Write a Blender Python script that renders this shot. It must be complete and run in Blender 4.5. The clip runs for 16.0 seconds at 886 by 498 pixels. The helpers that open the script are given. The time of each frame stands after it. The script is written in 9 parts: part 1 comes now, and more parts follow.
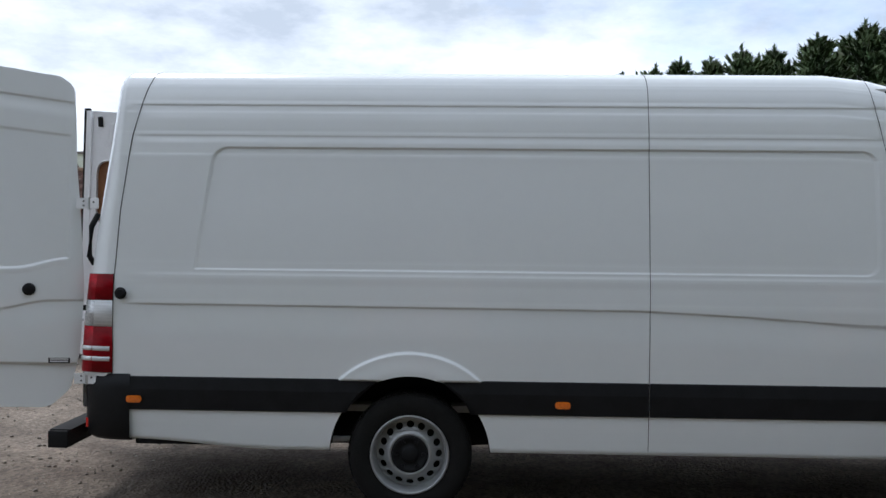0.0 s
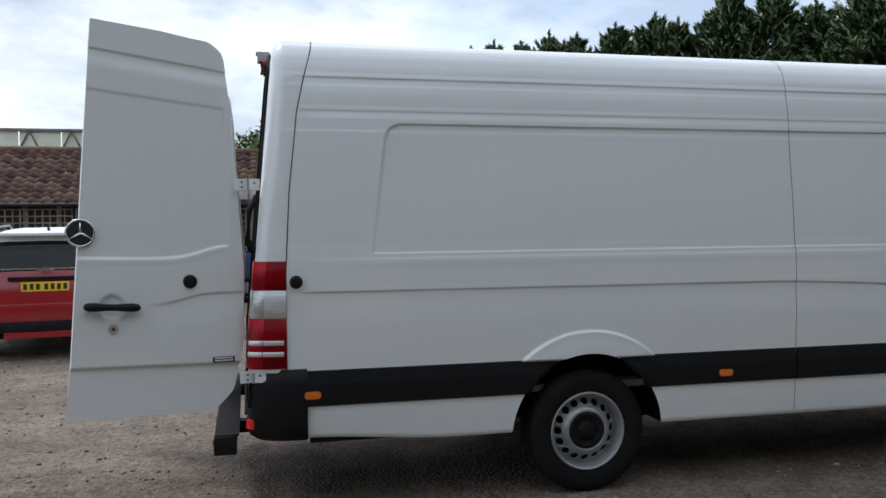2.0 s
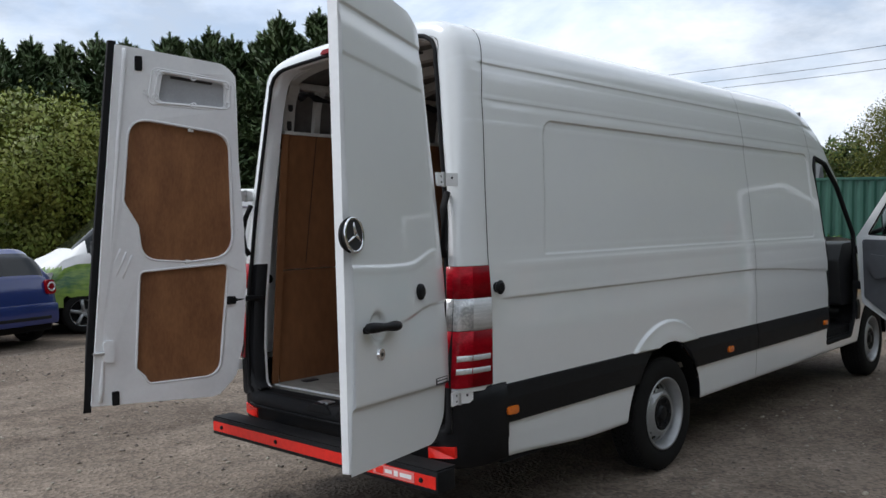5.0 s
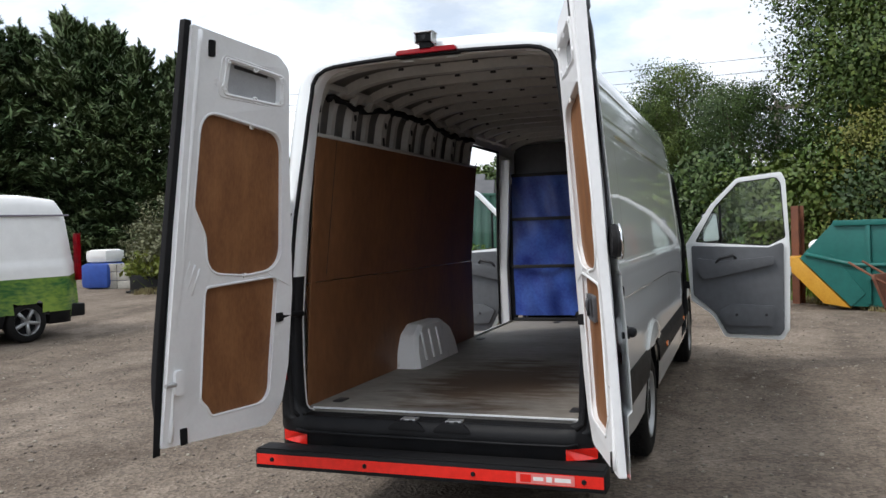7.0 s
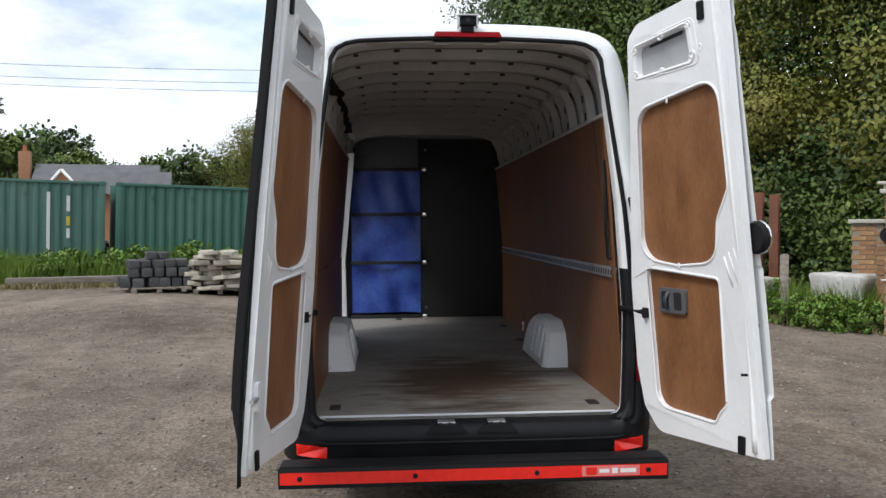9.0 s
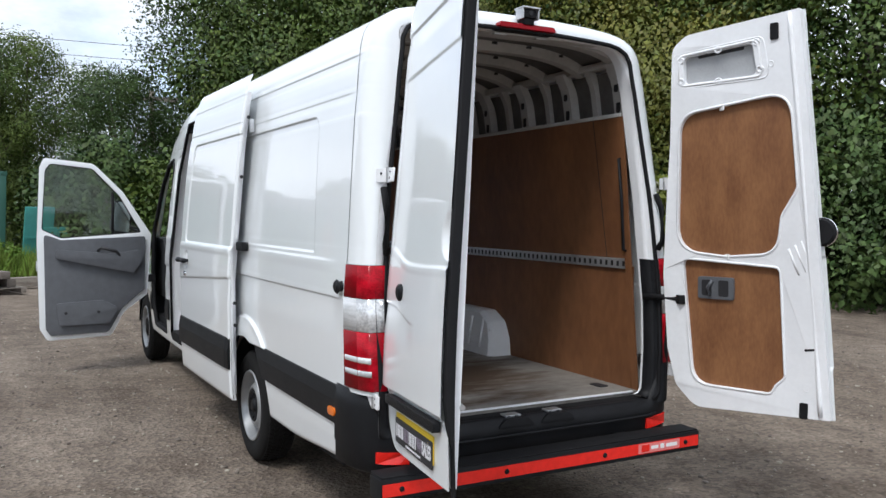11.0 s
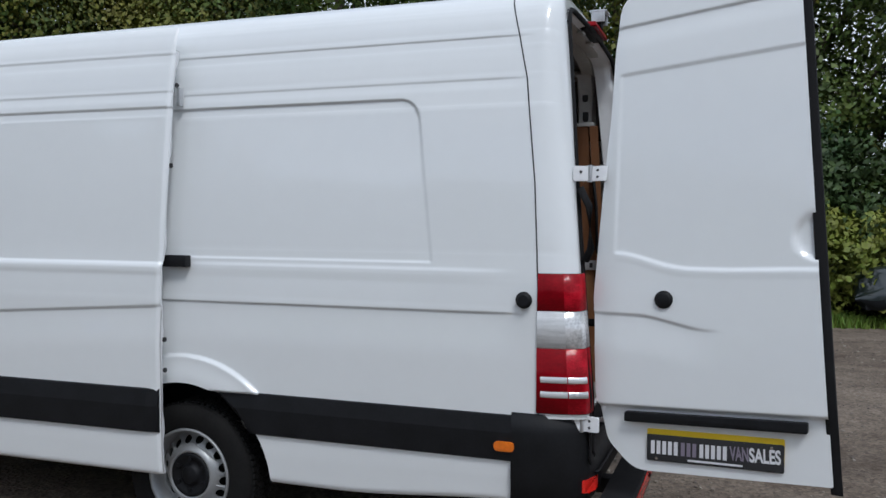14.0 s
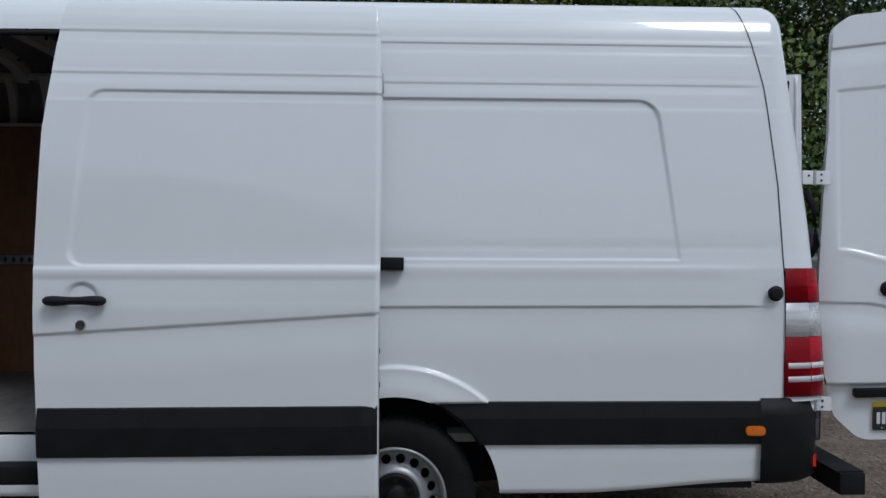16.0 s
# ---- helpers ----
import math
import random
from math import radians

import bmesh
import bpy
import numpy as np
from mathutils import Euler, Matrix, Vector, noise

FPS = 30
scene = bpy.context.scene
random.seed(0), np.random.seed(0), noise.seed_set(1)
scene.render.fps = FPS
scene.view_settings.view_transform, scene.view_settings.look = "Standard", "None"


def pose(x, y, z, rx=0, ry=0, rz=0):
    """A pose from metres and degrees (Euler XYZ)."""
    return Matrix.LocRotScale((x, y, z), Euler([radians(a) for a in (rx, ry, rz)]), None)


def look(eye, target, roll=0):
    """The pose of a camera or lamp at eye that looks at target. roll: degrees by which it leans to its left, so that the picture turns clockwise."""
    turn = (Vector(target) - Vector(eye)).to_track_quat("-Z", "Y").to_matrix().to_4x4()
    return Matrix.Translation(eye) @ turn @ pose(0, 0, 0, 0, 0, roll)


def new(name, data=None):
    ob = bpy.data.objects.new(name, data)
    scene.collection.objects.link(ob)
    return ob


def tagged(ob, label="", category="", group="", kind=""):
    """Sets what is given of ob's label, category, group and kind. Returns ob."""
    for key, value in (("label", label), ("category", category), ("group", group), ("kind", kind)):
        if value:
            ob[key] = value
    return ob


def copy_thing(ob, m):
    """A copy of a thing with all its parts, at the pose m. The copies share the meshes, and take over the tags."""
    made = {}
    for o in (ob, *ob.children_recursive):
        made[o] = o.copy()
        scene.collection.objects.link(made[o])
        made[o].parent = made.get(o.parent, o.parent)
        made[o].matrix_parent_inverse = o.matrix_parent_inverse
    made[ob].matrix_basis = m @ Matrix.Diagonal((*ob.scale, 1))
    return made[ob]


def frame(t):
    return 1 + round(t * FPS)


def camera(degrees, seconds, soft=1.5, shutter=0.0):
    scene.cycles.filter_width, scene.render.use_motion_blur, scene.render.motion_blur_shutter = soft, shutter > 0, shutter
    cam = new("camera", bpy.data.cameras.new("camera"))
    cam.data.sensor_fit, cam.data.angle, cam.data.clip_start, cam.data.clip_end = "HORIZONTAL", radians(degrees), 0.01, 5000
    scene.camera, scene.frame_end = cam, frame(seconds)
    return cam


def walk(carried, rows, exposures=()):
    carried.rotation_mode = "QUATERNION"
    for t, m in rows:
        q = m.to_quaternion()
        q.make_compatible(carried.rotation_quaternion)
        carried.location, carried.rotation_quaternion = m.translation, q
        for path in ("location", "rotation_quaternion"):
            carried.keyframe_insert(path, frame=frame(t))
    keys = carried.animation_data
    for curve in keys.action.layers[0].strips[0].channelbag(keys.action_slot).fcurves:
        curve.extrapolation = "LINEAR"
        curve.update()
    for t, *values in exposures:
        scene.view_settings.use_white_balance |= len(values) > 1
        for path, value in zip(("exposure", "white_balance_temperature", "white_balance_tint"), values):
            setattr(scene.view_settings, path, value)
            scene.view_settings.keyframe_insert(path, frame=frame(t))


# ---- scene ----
cam = camera(56.0, 16.0)

PATH = [
    (0, (-0.028, 0.227, 1.626), (-0.084, 2.226, 1.61), 0.6),
    (0.5, (-0.591, 0.246, 1.642), (-0.56, 2.245, 1.591), 0.4),
    (1, (-1.134, 0.281, 1.65), (-1.023, 2.276, 1.561), 0.1),
    (1.5, (-1.777, 0.356, 1.617), (-1.477, 2.332, 1.544), -0.6),
    (2, (-2.327, 0.513, 1.626), (-1.87, 2.459, 1.561), -0.5),
    (2.5, (-2.943, 0.704, 1.646), (-2.299, 2.595, 1.571), -0.2),
    (3, (-3.481, 1.006, 1.664), (-2.594, 2.797, 1.6), 0.5),
    (3.5, (-4.0, 1.298, 1.644), (-2.922, 2.981, 1.589), 0.4),
    (4, (-4.416, 1.687, 1.627), (-3.191, 3.267, 1.577), -0.3),
    (4.5, (-4.884, 2.051, 1.619), (-3.535, 3.527, 1.574), -1.0),
    (5, (-5.264, 2.471, 1.595), (-3.81, 3.844, 1.55), -1.5),
    (5.2, (-5.41, 2.642, 1.621), (-3.91, 3.965, 1.582), -1.6),
    (7.3, (-6.533, 4.781, 1.652), (-4.616, 5.348, 1.617), -1.5),
    (7.5, (-6.553, 4.969, 1.67), (-4.615, 5.462, 1.641), -1.3),
    (8, (-6.643, 5.488, 1.655), (-4.666, 5.789, 1.629), -1.2),
    (8.5, (-6.604, 6.0, 1.651), (-4.606, 6.08, 1.609), -1.0),
    (9, (-6.556, 6.534, 1.652), (-4.561, 6.397, 1.592), -0.4),
    (9.5, (-6.459, 7.035, 1.657), (-4.492, 6.682, 1.57), 0.0),
    (10, (-6.273, 7.538, 1.686), (-4.355, 6.979, 1.594), 0.2),
    (10.2, (-6.222, 7.771, 1.667), (-4.328, 7.136, 1.581), 0.5),
    (12.3, (-4.789, 9.675, 1.654), (-3.414, 8.227, 1.536), -0.3),
    (12.5, (-4.594, 9.853, 1.631), (-3.291, 8.34, 1.514), -0.1),
    (13, (-4.104, 10.081, 1.634), (-2.971, 8.437, 1.518), -0.0),
    (13.5, (-3.5, 10.271, 1.657), (-2.589, 8.494, 1.551), 0.4),
    (14, (-2.933, 10.49, 1.613), (-2.255, 8.609, 1.558), 0.4),
    (14.5, (-2.346, 10.602, 1.607), (-1.866, 8.661, 1.559), 0.1),
    (15, (-1.694, 10.757, 1.553), (-1.447, 8.772, 1.528), -0.1),
    (15.5, (-1.1, 10.794, 1.554), (-1.032, 8.795, 1.523), 0.2),
    (16, (-0.43, 10.807, 1.589), (-0.502, 8.809, 1.541), 0.3),
]
# stops, white balance and tint on the way: the film's own exposure shifts as it rounds the van
LIGHT = [(0.0, 0.33, 5880, 10), (3.0, 0.26, 5950, 10), (5.2, 0.24, 6110, 10), (7.3, 0.57, 6330, 10), (9.0, 0.55, 6270, 10), (10.2, 0.58, 6130, 10), (12.5, 0.31, 6010, 10), (13.2, 0.12, 5920, 10), (14.0, -0.12, 5860, 10), (15.0, -0.36, 5780, 10), (16.0, -0.46, 5740, 10)]
walk(cam, [(t, look(eye, target, roll)) for t, eye, target, roll in PATH], LIGHT)

# ---- world, sun, exposure ----
from mathutils.geometry import tessellate_polygon

SUN_AZ, SUN_EL = 128.0, 54.0          # degrees: towards the sun, anticlockwise from +x
world = bpy.data.worlds.new("world")
scene.world = world
world.use_nodes = True
wt = world.node_tree
wt.nodes.clear()
w_out = wt.nodes.new("ShaderNodeOutputWorld")
w_bg = wt.nodes.new("ShaderNodeBackground")
w_sky = wt.nodes.new("ShaderNodeTexSky")
w_sky.sky_type = "NISHITA"
w_sky.sun_disc = False
w_sky.sun_elevation = radians(SUN_EL)
w_sky.sun_rotation = radians(90 - SUN_AZ)
w_sky.dust_density = 2.0
w_bg.inputs["Strength"].default_value = 0.15
w_co = wt.nodes.new("ShaderNodeTexCoord")
w_map = wt.nodes.new("ShaderNodeMapping")
w_map.inputs["Scale"].default_value = (1.0, 1.0, 2.6)
w_map.inputs["Location"].default_value = (0.35, 0.1, 0.2)
w_n1 = wt.nodes.new("ShaderNodeTexNoise")
w_n1.inputs["Scale"].default_value = 2.1
w_n1.inputs["Detail"].default_value = 9
w_n1.inputs["Roughness"].default_value = 0.58
w_n1.inputs["Distortion"].default_value = 0.35
w_r1 = wt.nodes.new("ShaderNodeValToRGB")
w_r1.color_ramp.elements[0].position, w_r1.color_ramp.elements[1].position = 0.31, 0.50
w_r1.color_ramp.elements[0].color = (0.30, 0.30, 0.30, 1)
w_n2 = wt.nodes.new("ShaderNodeTexNoise")
w_n2.inputs["Scale"].default_value = 2.9
w_n2.inputs["Detail"].default_value = 9
w_n2.inputs["Roughness"].default_value = 0.6
w_r2 = wt.nodes.new("ShaderNodeValToRGB")
w_r2.color_ramp.elements[0].position, w_r2.color_ramp.elements[1].position = 0.38, 0.60
w_r2.color_ramp.elements[0].color = (3.5, 3.8, 4.2, 1)
w_r2.color_ramp.elements[1].color = (6.7, 6.85, 7.1, 1)
w_mix = wt.nodes.new("ShaderNodeMix")
w_mix.data_type = "RGBA"
wt.links.new(w_co.outputs["Generated"], w_map.inputs["Vector"])
wt.links.new(w_map.outputs[0], w_n1.inputs["Vector"])
wt.links.new(w_map.outputs[0], w_n2.inputs["Vector"])
wt.links.new(w_n1.outputs["Fac"], w_r1.inputs["Fac"])
wt.links.new(w_n2.outputs["Fac"], w_r2.inputs["Fac"])
wt.links.new(w_r1.outputs["Color"], w_mix.inputs["Factor"])
wt.links.new(w_sky.outputs["Color"], w_mix.inputs["A"])
wt.links.new(w_r2.outputs["Color"], w_mix.inputs["B"])
wt.links.new(w_mix.outputs["Result"], w_bg.inputs["Color"])
wt.links.new(w_bg.outputs[0], w_out.inputs["Surface"])

sun_data = bpy.data.lights.new("sun", "SUN")
sun_data.energy = 1.5
sun_data.angle = radians(14)
sun_data.color = (1.0, 0.96, 0.9)
sun = new("sun", sun_data)
sd = Vector((math.cos(radians(SUN_EL)) * math.cos(radians(SUN_AZ)), math.cos(radians(SUN_EL)) * math.sin(radians(SUN_AZ)), math.sin(radians(SUN_EL))))
sun.matrix_world = look(sd * 60, (0, 0, 0))


# ---- materials ----
def nodes_of(name):
    m = bpy.data.materials.new(name)
    m.use_nodes = True
    t = m.node_tree
    return m, t, t.nodes["Principled BSDF"]


def mat(name, col, rough=0.5, metal=0.0, coat=0.0, var=0.1, scale=6.0, bump=0.0, bscale=60.0, col2=None, stretch=(1, 1, 1), rand=0.0, island=0.0, spec=0.5, contrast=(0.35, 0.65)):
    """A surface whose colour wanders at two scales between two tones, with fine relief."""
    m, t, b = nodes_of(name)
    N, Lk = t.nodes.new, t.links.new
    co = N("ShaderNodeTexCoord")
    mp = N("ShaderNodeMapping")
    mp.inputs["Scale"].default_value = stretch
    Lk(co.outputs["Object"], mp.inputs["Vector"])
    n1, n2 = N("ShaderNodeTexNoise"), N("ShaderNodeTexNoise")
    n1.inputs["Scale"].default_value, n1.inputs["Detail"].default_value = scale, 6
    n2.inputs["Scale"].default_value, n2.inputs["Detail"].default_value = scale * 9, 4
    Lk(mp.outputs[0], n1.inputs["Vector"])
    Lk(mp.outputs[0], n2.inputs["Vector"])
    mx = N("ShaderNodeMath")
    mx.operation = "MULTIPLY_ADD"
    mx.inputs[1].default_value = 0.35
    Lk(n2.outputs["Fac"], mx.inputs[0])
    sc = N("ShaderNodeMath")
    sc.operation = "MULTIPLY"
    sc.inputs[1].default_value = 0.65
    Lk(n1.outputs["Fac"], sc.inputs[0])
    Lk(sc.outputs[0], mx.inputs[2])
    rp = N("ShaderNodeValToRGB")
    rp.color_ramp.elements[0].position, rp.color_ramp.elements[1].position = contrast
    c2 = col2 or tuple(min(1, c * (1 + var)) for c in col)
    c1 = col if col2 else tuple(c * (1 - var) for c in col)
    rp.color_ramp.elements[0].color = (*c1, 1)
    rp.color_ramp.elements[1].color = (*c2, 1)
    Lk(mx.outputs[0], rp.inputs["Fac"])
    out = rp.outputs["Color"]
    for amount, kind, sock in ((rand, "ShaderNodeObjectInfo", "Random"), (island, "ShaderNodeNewGeometry", "Random Per Island")):
        if amount:
            src = N(kind)
            hs = N("ShaderNodeHueSaturation")
            mr = N("ShaderNodeMapRange")
            mr.inputs["To Min"].default_value, mr.inputs["To Max"].default_value = 1 - amount, 1 + amount
            Lk(src.outputs[sock], mr.inputs["Value"])
            Lk(mr.outputs[0], hs.inputs["Value"])
            mh = N("ShaderNodeMapRange")
            mh.inputs["To Min"].default_value, mh.inputs["To Max"].default_value = 0.5 - amount * 0.05, 0.5 + amount * 0.05
            Lk(src.outputs[sock], mh.inputs["Value"])
            Lk(mh.outputs[0], hs.inputs["Hue"])
            Lk(out, hs.inputs["Color"])
            out = hs.outputs["Color"]
    Lk(out, b.inputs["Base Color"])
    rr = N("ShaderNodeMapRange")
    rr.inputs["To Min"].default_value, rr.inputs["To Max"].default_value = max(0.02, rough * 0.85), min(1, rough * 1.15)
    Lk(n1.outputs["Fac"], rr.inputs["Value"])
    Lk(rr.outputs[0], b.inputs["Roughness"])
    b.inputs["Metallic"].default_value = metal
    b.inputs["Coat Weight"].default_value = coat
    b.inputs["Coat Roughness"].default_value = 0.035
    b.inputs["Specular IOR Level"].default_value = spec
    if bump:
        bp = N("ShaderNodeBump")
        bn = N("ShaderNodeTexNoise")
        bn.inputs["Scale"].default_value, bn.inputs["Detail"].default_value = bscale, 5
        Lk(mp.outputs[0], bn.inputs["Vector"])
        bp.inputs["Strength"].default_value = min(1, bump)
        bp.inputs["Distance"].default_value = 0.004
        Lk(bn.outputs["Fac"], bp.inputs["Height"])
        Lk(bp.outputs[0], b.inputs["Normal"])
    return m


def glass(name, tint=(0.9, 0.95, 0.95), rough=0.0):
    """A thin pane: tinted see-through glass with a Fresnel gloss."""
    m, t, b = nodes_of(name)
    N, Lk = t.nodes.new, t.links.new
    tr, gl, mx, fr = N("ShaderNodeBsdfTransparent"), N("ShaderNodeBsdfGlossy"), N("ShaderNodeMixShader"), N("ShaderNodeFresnel")
    tr.inputs["Color"].default_value = (*tint, 1)
    gl.inputs["Roughness"].default_value = rough
    fr.inputs["IOR"].default_value = 1.45
    Lk(fr.outputs[0], mx.inputs[0])
    Lk(tr.outputs[0], mx.inputs[1])
    Lk(gl.outputs[0], mx.inputs[2])
    Lk(mx.outputs[0], t.nodes["Material Output"].inputs["Surface"])
    return m


M_PAINT = mat("white_paint", (0.80, 0.825, 0.83), 0.3, coat=1.0, var=0.012, scale=1.5, bump=0.012, bscale=7)
M_PAINT_IN = mat("white_paint_inner", (0.83, 0.84, 0.85), 0.4, var=0.04, scale=5, bump=0.03, bscale=25)
M_STEEL_IN = mat("primer_grey_steel", (0.47, 0.465, 0.44), 0.55, var=0.12, scale=4, bump=0.05, bscale=30)
M_BLACK = mat("black_plastic", (0.010, 0.0105, 0.012), 0.5, var=0.25, scale=8, bump=0.25, bscale=400, spec=0.2)
M_RUBBER = mat("black_rubber", (0.010, 0.010, 0.011), 0.75, var=0.2, scale=20, bump=0.1, bscale=120, spec=0.2)
M_TYRE = mat("tyre_rubber", (0.007, 0.007, 0.007), 0.85, col2=(0.014, 0.0135, 0.013), scale=10, bump=0.2, bscale=90, spec=0.2)
M_GAP = mat("panel_gap_dark", (0.03, 0.03, 0.032), 0.8)
M_SILVER = mat("silver_painted_steel", (0.36, 0.37, 0.375), 0.42, metal=0.5, var=0.12, scale=12)
M_CHROME = mat("chrome", (0.75, 0.76, 0.78), 0.12, metal=1.0, var=0.03)
M_ZINC = mat("galvanised_steel", (0.55, 0.56, 0.57), 0.42, metal=0.8, var=0.15, scale=14)
M_RED = mat("red_lens", (0.15, 0.0006, 0.004), 0.4, coat=0.15, col2=(0.27, 0.0012, 0.007), scale=7, stretch=(1, 1, 2.5), bump=0.10, bscale=120, spec=0.06)
M_CLEAR = mat("clear_lens", (0.50, 0.51, 0.515), 0.25, metal=0.1, coat=0.5, col2=(0.72, 0.73, 0.735), scale=5, stretch=(1, 1, 14), bump=0.12, bscale=20)
M_ORANGE = mat("orange_lens", (0.75, 0.17, 0.01), 0.2, coat=0.6, var=0.15, scale=60)
M_REFLECT = mat("red_reflector", (0.75, 0.02, 0.012), 0.25, coat=0.4, var=0.1, scale=30)
M_PLY = mat("worn_plywood", (0.140, 0.052, 0.018), 0.62, col2=(0.285, 0.130, 0.050), scale=3.6, stretch=(2.6, 2.6, 0.9), bump=0.12, bscale=70, contrast=(0.3, 0.7))
M_PLYDARK = mat("plywood_lining", (0.118, 0.046, 0.017), 0.55, col2=(0.24, 0.105, 0.042), scale=1.8, stretch=(1.6, 1.6, 0.7), bump=0.1, bscale=60, contrast=(0.3, 0.7))
M_FLOOR = mat("worn_floor_board", (0.155, 0.140, 0.122), 0.75, col2=(0.27, 0.252, 0.225), scale=1.9, stretch=(1.2, 0.6, 1), bump=0.25, bscale=50, contrast=(0.35, 0.62))


def worn_patch(m, centre, reach, colour):
    """A scuffed brown patch with streaks, worn into a board round one spot."""
    t = m.node_tree
    N, Lk = t.nodes.new, t.links.new
    b = t.nodes["Principled BSDF"]
    old = b.inputs["Base Color"].links[0].from_socket
    co = N("ShaderNodeTexCoord")
    mp = N("ShaderNodeMapping")
    mp.inputs["Location"].default_value = (-centre[0] / reach[0], -centre[1] / reach[1], 0)
    mp.inputs["Scale"].default_value = (1 / reach[0], 1 / reach[1], 0.0)
    gr = N("ShaderNodeTexGradient")
    gr.gradient_type = "SPHERICAL"
    st = N("ShaderNodeMapping")
    st.inputs["Scale"].default_value = (9.0, 2.4, 1.0)
    nz = N("ShaderNodeTexNoise")
    nz.inputs["Scale"].default_value, nz.inputs["Detail"].default_value, nz.inputs["Roughness"].default_value = 1.0, 8, 0.65
    Lk(co.outputs["Object"], mp.inputs["Vector"])
    Lk(mp.outputs[0], gr.inputs["Vector"])
    Lk(co.outputs["Object"], st.inputs["Vector"])
    Lk(st.outputs[0], nz.inputs["Vector"])
    ad = N("ShaderNodeMath")
    ad.operation = "MULTIPLY_ADD"
    ad.inputs[1].default_value = 0.55
    Lk(gr.outputs["Fac"], ad.inputs[0])
    Lk(nz.outputs["Fac"], ad.inputs[2])
    rp = N("ShaderNodeValToRGB")
    rp.color_ramp.elements[0].position, rp.color_ramp.elements[1].position = 0.64, 0.86
    Lk(ad.outputs[0], rp.inputs["Fac"])
    mx = N("ShaderNodeMix")
    mx.data_type = "RGBA"
    Lk(rp.outputs["Color"], mx.inputs["Factor"])
    Lk(old, mx.inputs["A"])
    mx.inputs["B"].default_value = (*colour, 1)
    Lk(mx.outputs["Result"], b.inputs["Base Color"])


worn_patch(M_FLOOR, (-1.15, -0.05), (1.5, 0.85), (0.080, 0.051, 0.031))
# the paler blue paints in highlights of light coming through the cloth
M_TARP = mat("blue_tarpaulin", (0.016, 0.035, 0.24), 0.35, col2=(0.05, 0.12, 0.46), scale=4, bump=0.2, bscale=30)
M_BOARD = mat("black_board", (0.012, 0.012, 0.013), 0.6, var=0.3, scale=6, bump=0.1)
M_GREYTRIM = mat("grey_door_trim", (0.10, 0.105, 0.115), 0.6, var=0.12, scale=14, bump=0.2, bscale=260)
M_GLASS = glass("car_glass", (0.88, 0.92, 0.90))
# grey liner whose tone also carries the shade inside the door recess
M_RECESS_SHADED = mat("shaded_grey_recess_liner", (0.36, 0.37, 0.38), 0.8, var=0.1, scale=10, bump=0.1)
M_DASH = mat("dark_dash_plastic", (0.016, 0.017, 0.019), 0.6, var=0.2, scale=12, bump=0.2, bscale=260)
M_TAPE_LABEL = mat("pink_tape_label", (0.72, 0.20, 0.19), 0.4, var=0.08, scale=30)
M_LABEL = mat("white_label", (0.78, 0.78, 0.77), 0.5, var=0.04)
M_YELLOW = mat("yellow_plate", (0.80, 0.55, 0.02), 0.4, var=0.05)
M_SILVERTXT = mat("silver_lettering", (0.72, 0.72, 0.74), 0.4, var=0.05)
M_GREYTXT = mat("grey_lettering", (0.22, 0.19, 0.24), 0.4, var=0.05)
M_INK = mat("black_ink", (0.02, 0.02, 0.022), 0.6)


# ---- shape helpers ----
def smooth(a, b, x):
    t = np.clip((np.asarray(x, float) - a) / (b - a), 0, 1)
    return t * t * (3 - 2 * t)


def mesh_of(name, verts, faces, soft=True):
    me = bpy.data.meshes.new(name)
    me.from_pydata([tuple(map(float, v)) for v in verts], [], [tuple(int(i) for i in f) for f in faces])
    me.validate()
    if soft:
        me.shade_smooth()
    return me


def part(name, shape, material, parent=None, label="", soft=None, at=None):
    """Links a bmesh or a mesh as one object under a thing or a part."""
    if isinstance(shape, bmesh.types.BMesh):
        me = bpy.data.meshes.new(name)
        bmesh.ops.recalc_face_normals(shape, faces=shape.faces)
        shape.to_mesh(me)
        shape.free()
        if soft:
            me.shade_smooth()
        elif soft is None:
            me.shade_smooth()
            me.set_sharp_from_angle(angle=0.6)
    else:
        me = shape
    if not me.materials:
        me.materials.append(material)
    ob = new(name, me)
    if parent is not None:
        ob.parent = parent
    if at is not None:
        ob.matrix_local = at
    if label:
        tagged(ob, label)
    return ob


def thing(name, label, category, group="", m=None, kind=""):
    ob = new(name)
    ob.empty_display_size = 0.2
    if m is not None:
        ob.matrix_world = m
    return tagged(ob, label, category, group, kind)


def bm_box(bm, x0, x1, y0, y1, z0, z1, m=None, bevel=0.0):
    r = bmesh.ops.create_cube(bm, size=1.0)
    mm = Matrix.Translation(((x0 + x1) / 2, (y0 + y1) / 2, (z0 + z1) / 2)) @ Matrix.Diagonal((x1 - x0, y1 - y0, z1 - z0, 1))
    bmesh.ops.transform(bm, matrix=(m @ mm) if m is not None else mm, verts=r["verts"])
    if bevel:
        es = list({e for v in r["verts"] for e in v.link_edges})
        bmesh.ops.bevel(bm, geom=es, offset=bevel, segments=2, affect="EDGES", profile=0.6)
    return bm


def box(x0, x1, y0, y1, z0, z1, bevel=0.0, m=None):
    return bm_box(bmesh.new(), x0, x1, y0, y1, z0, z1, m, bevel)


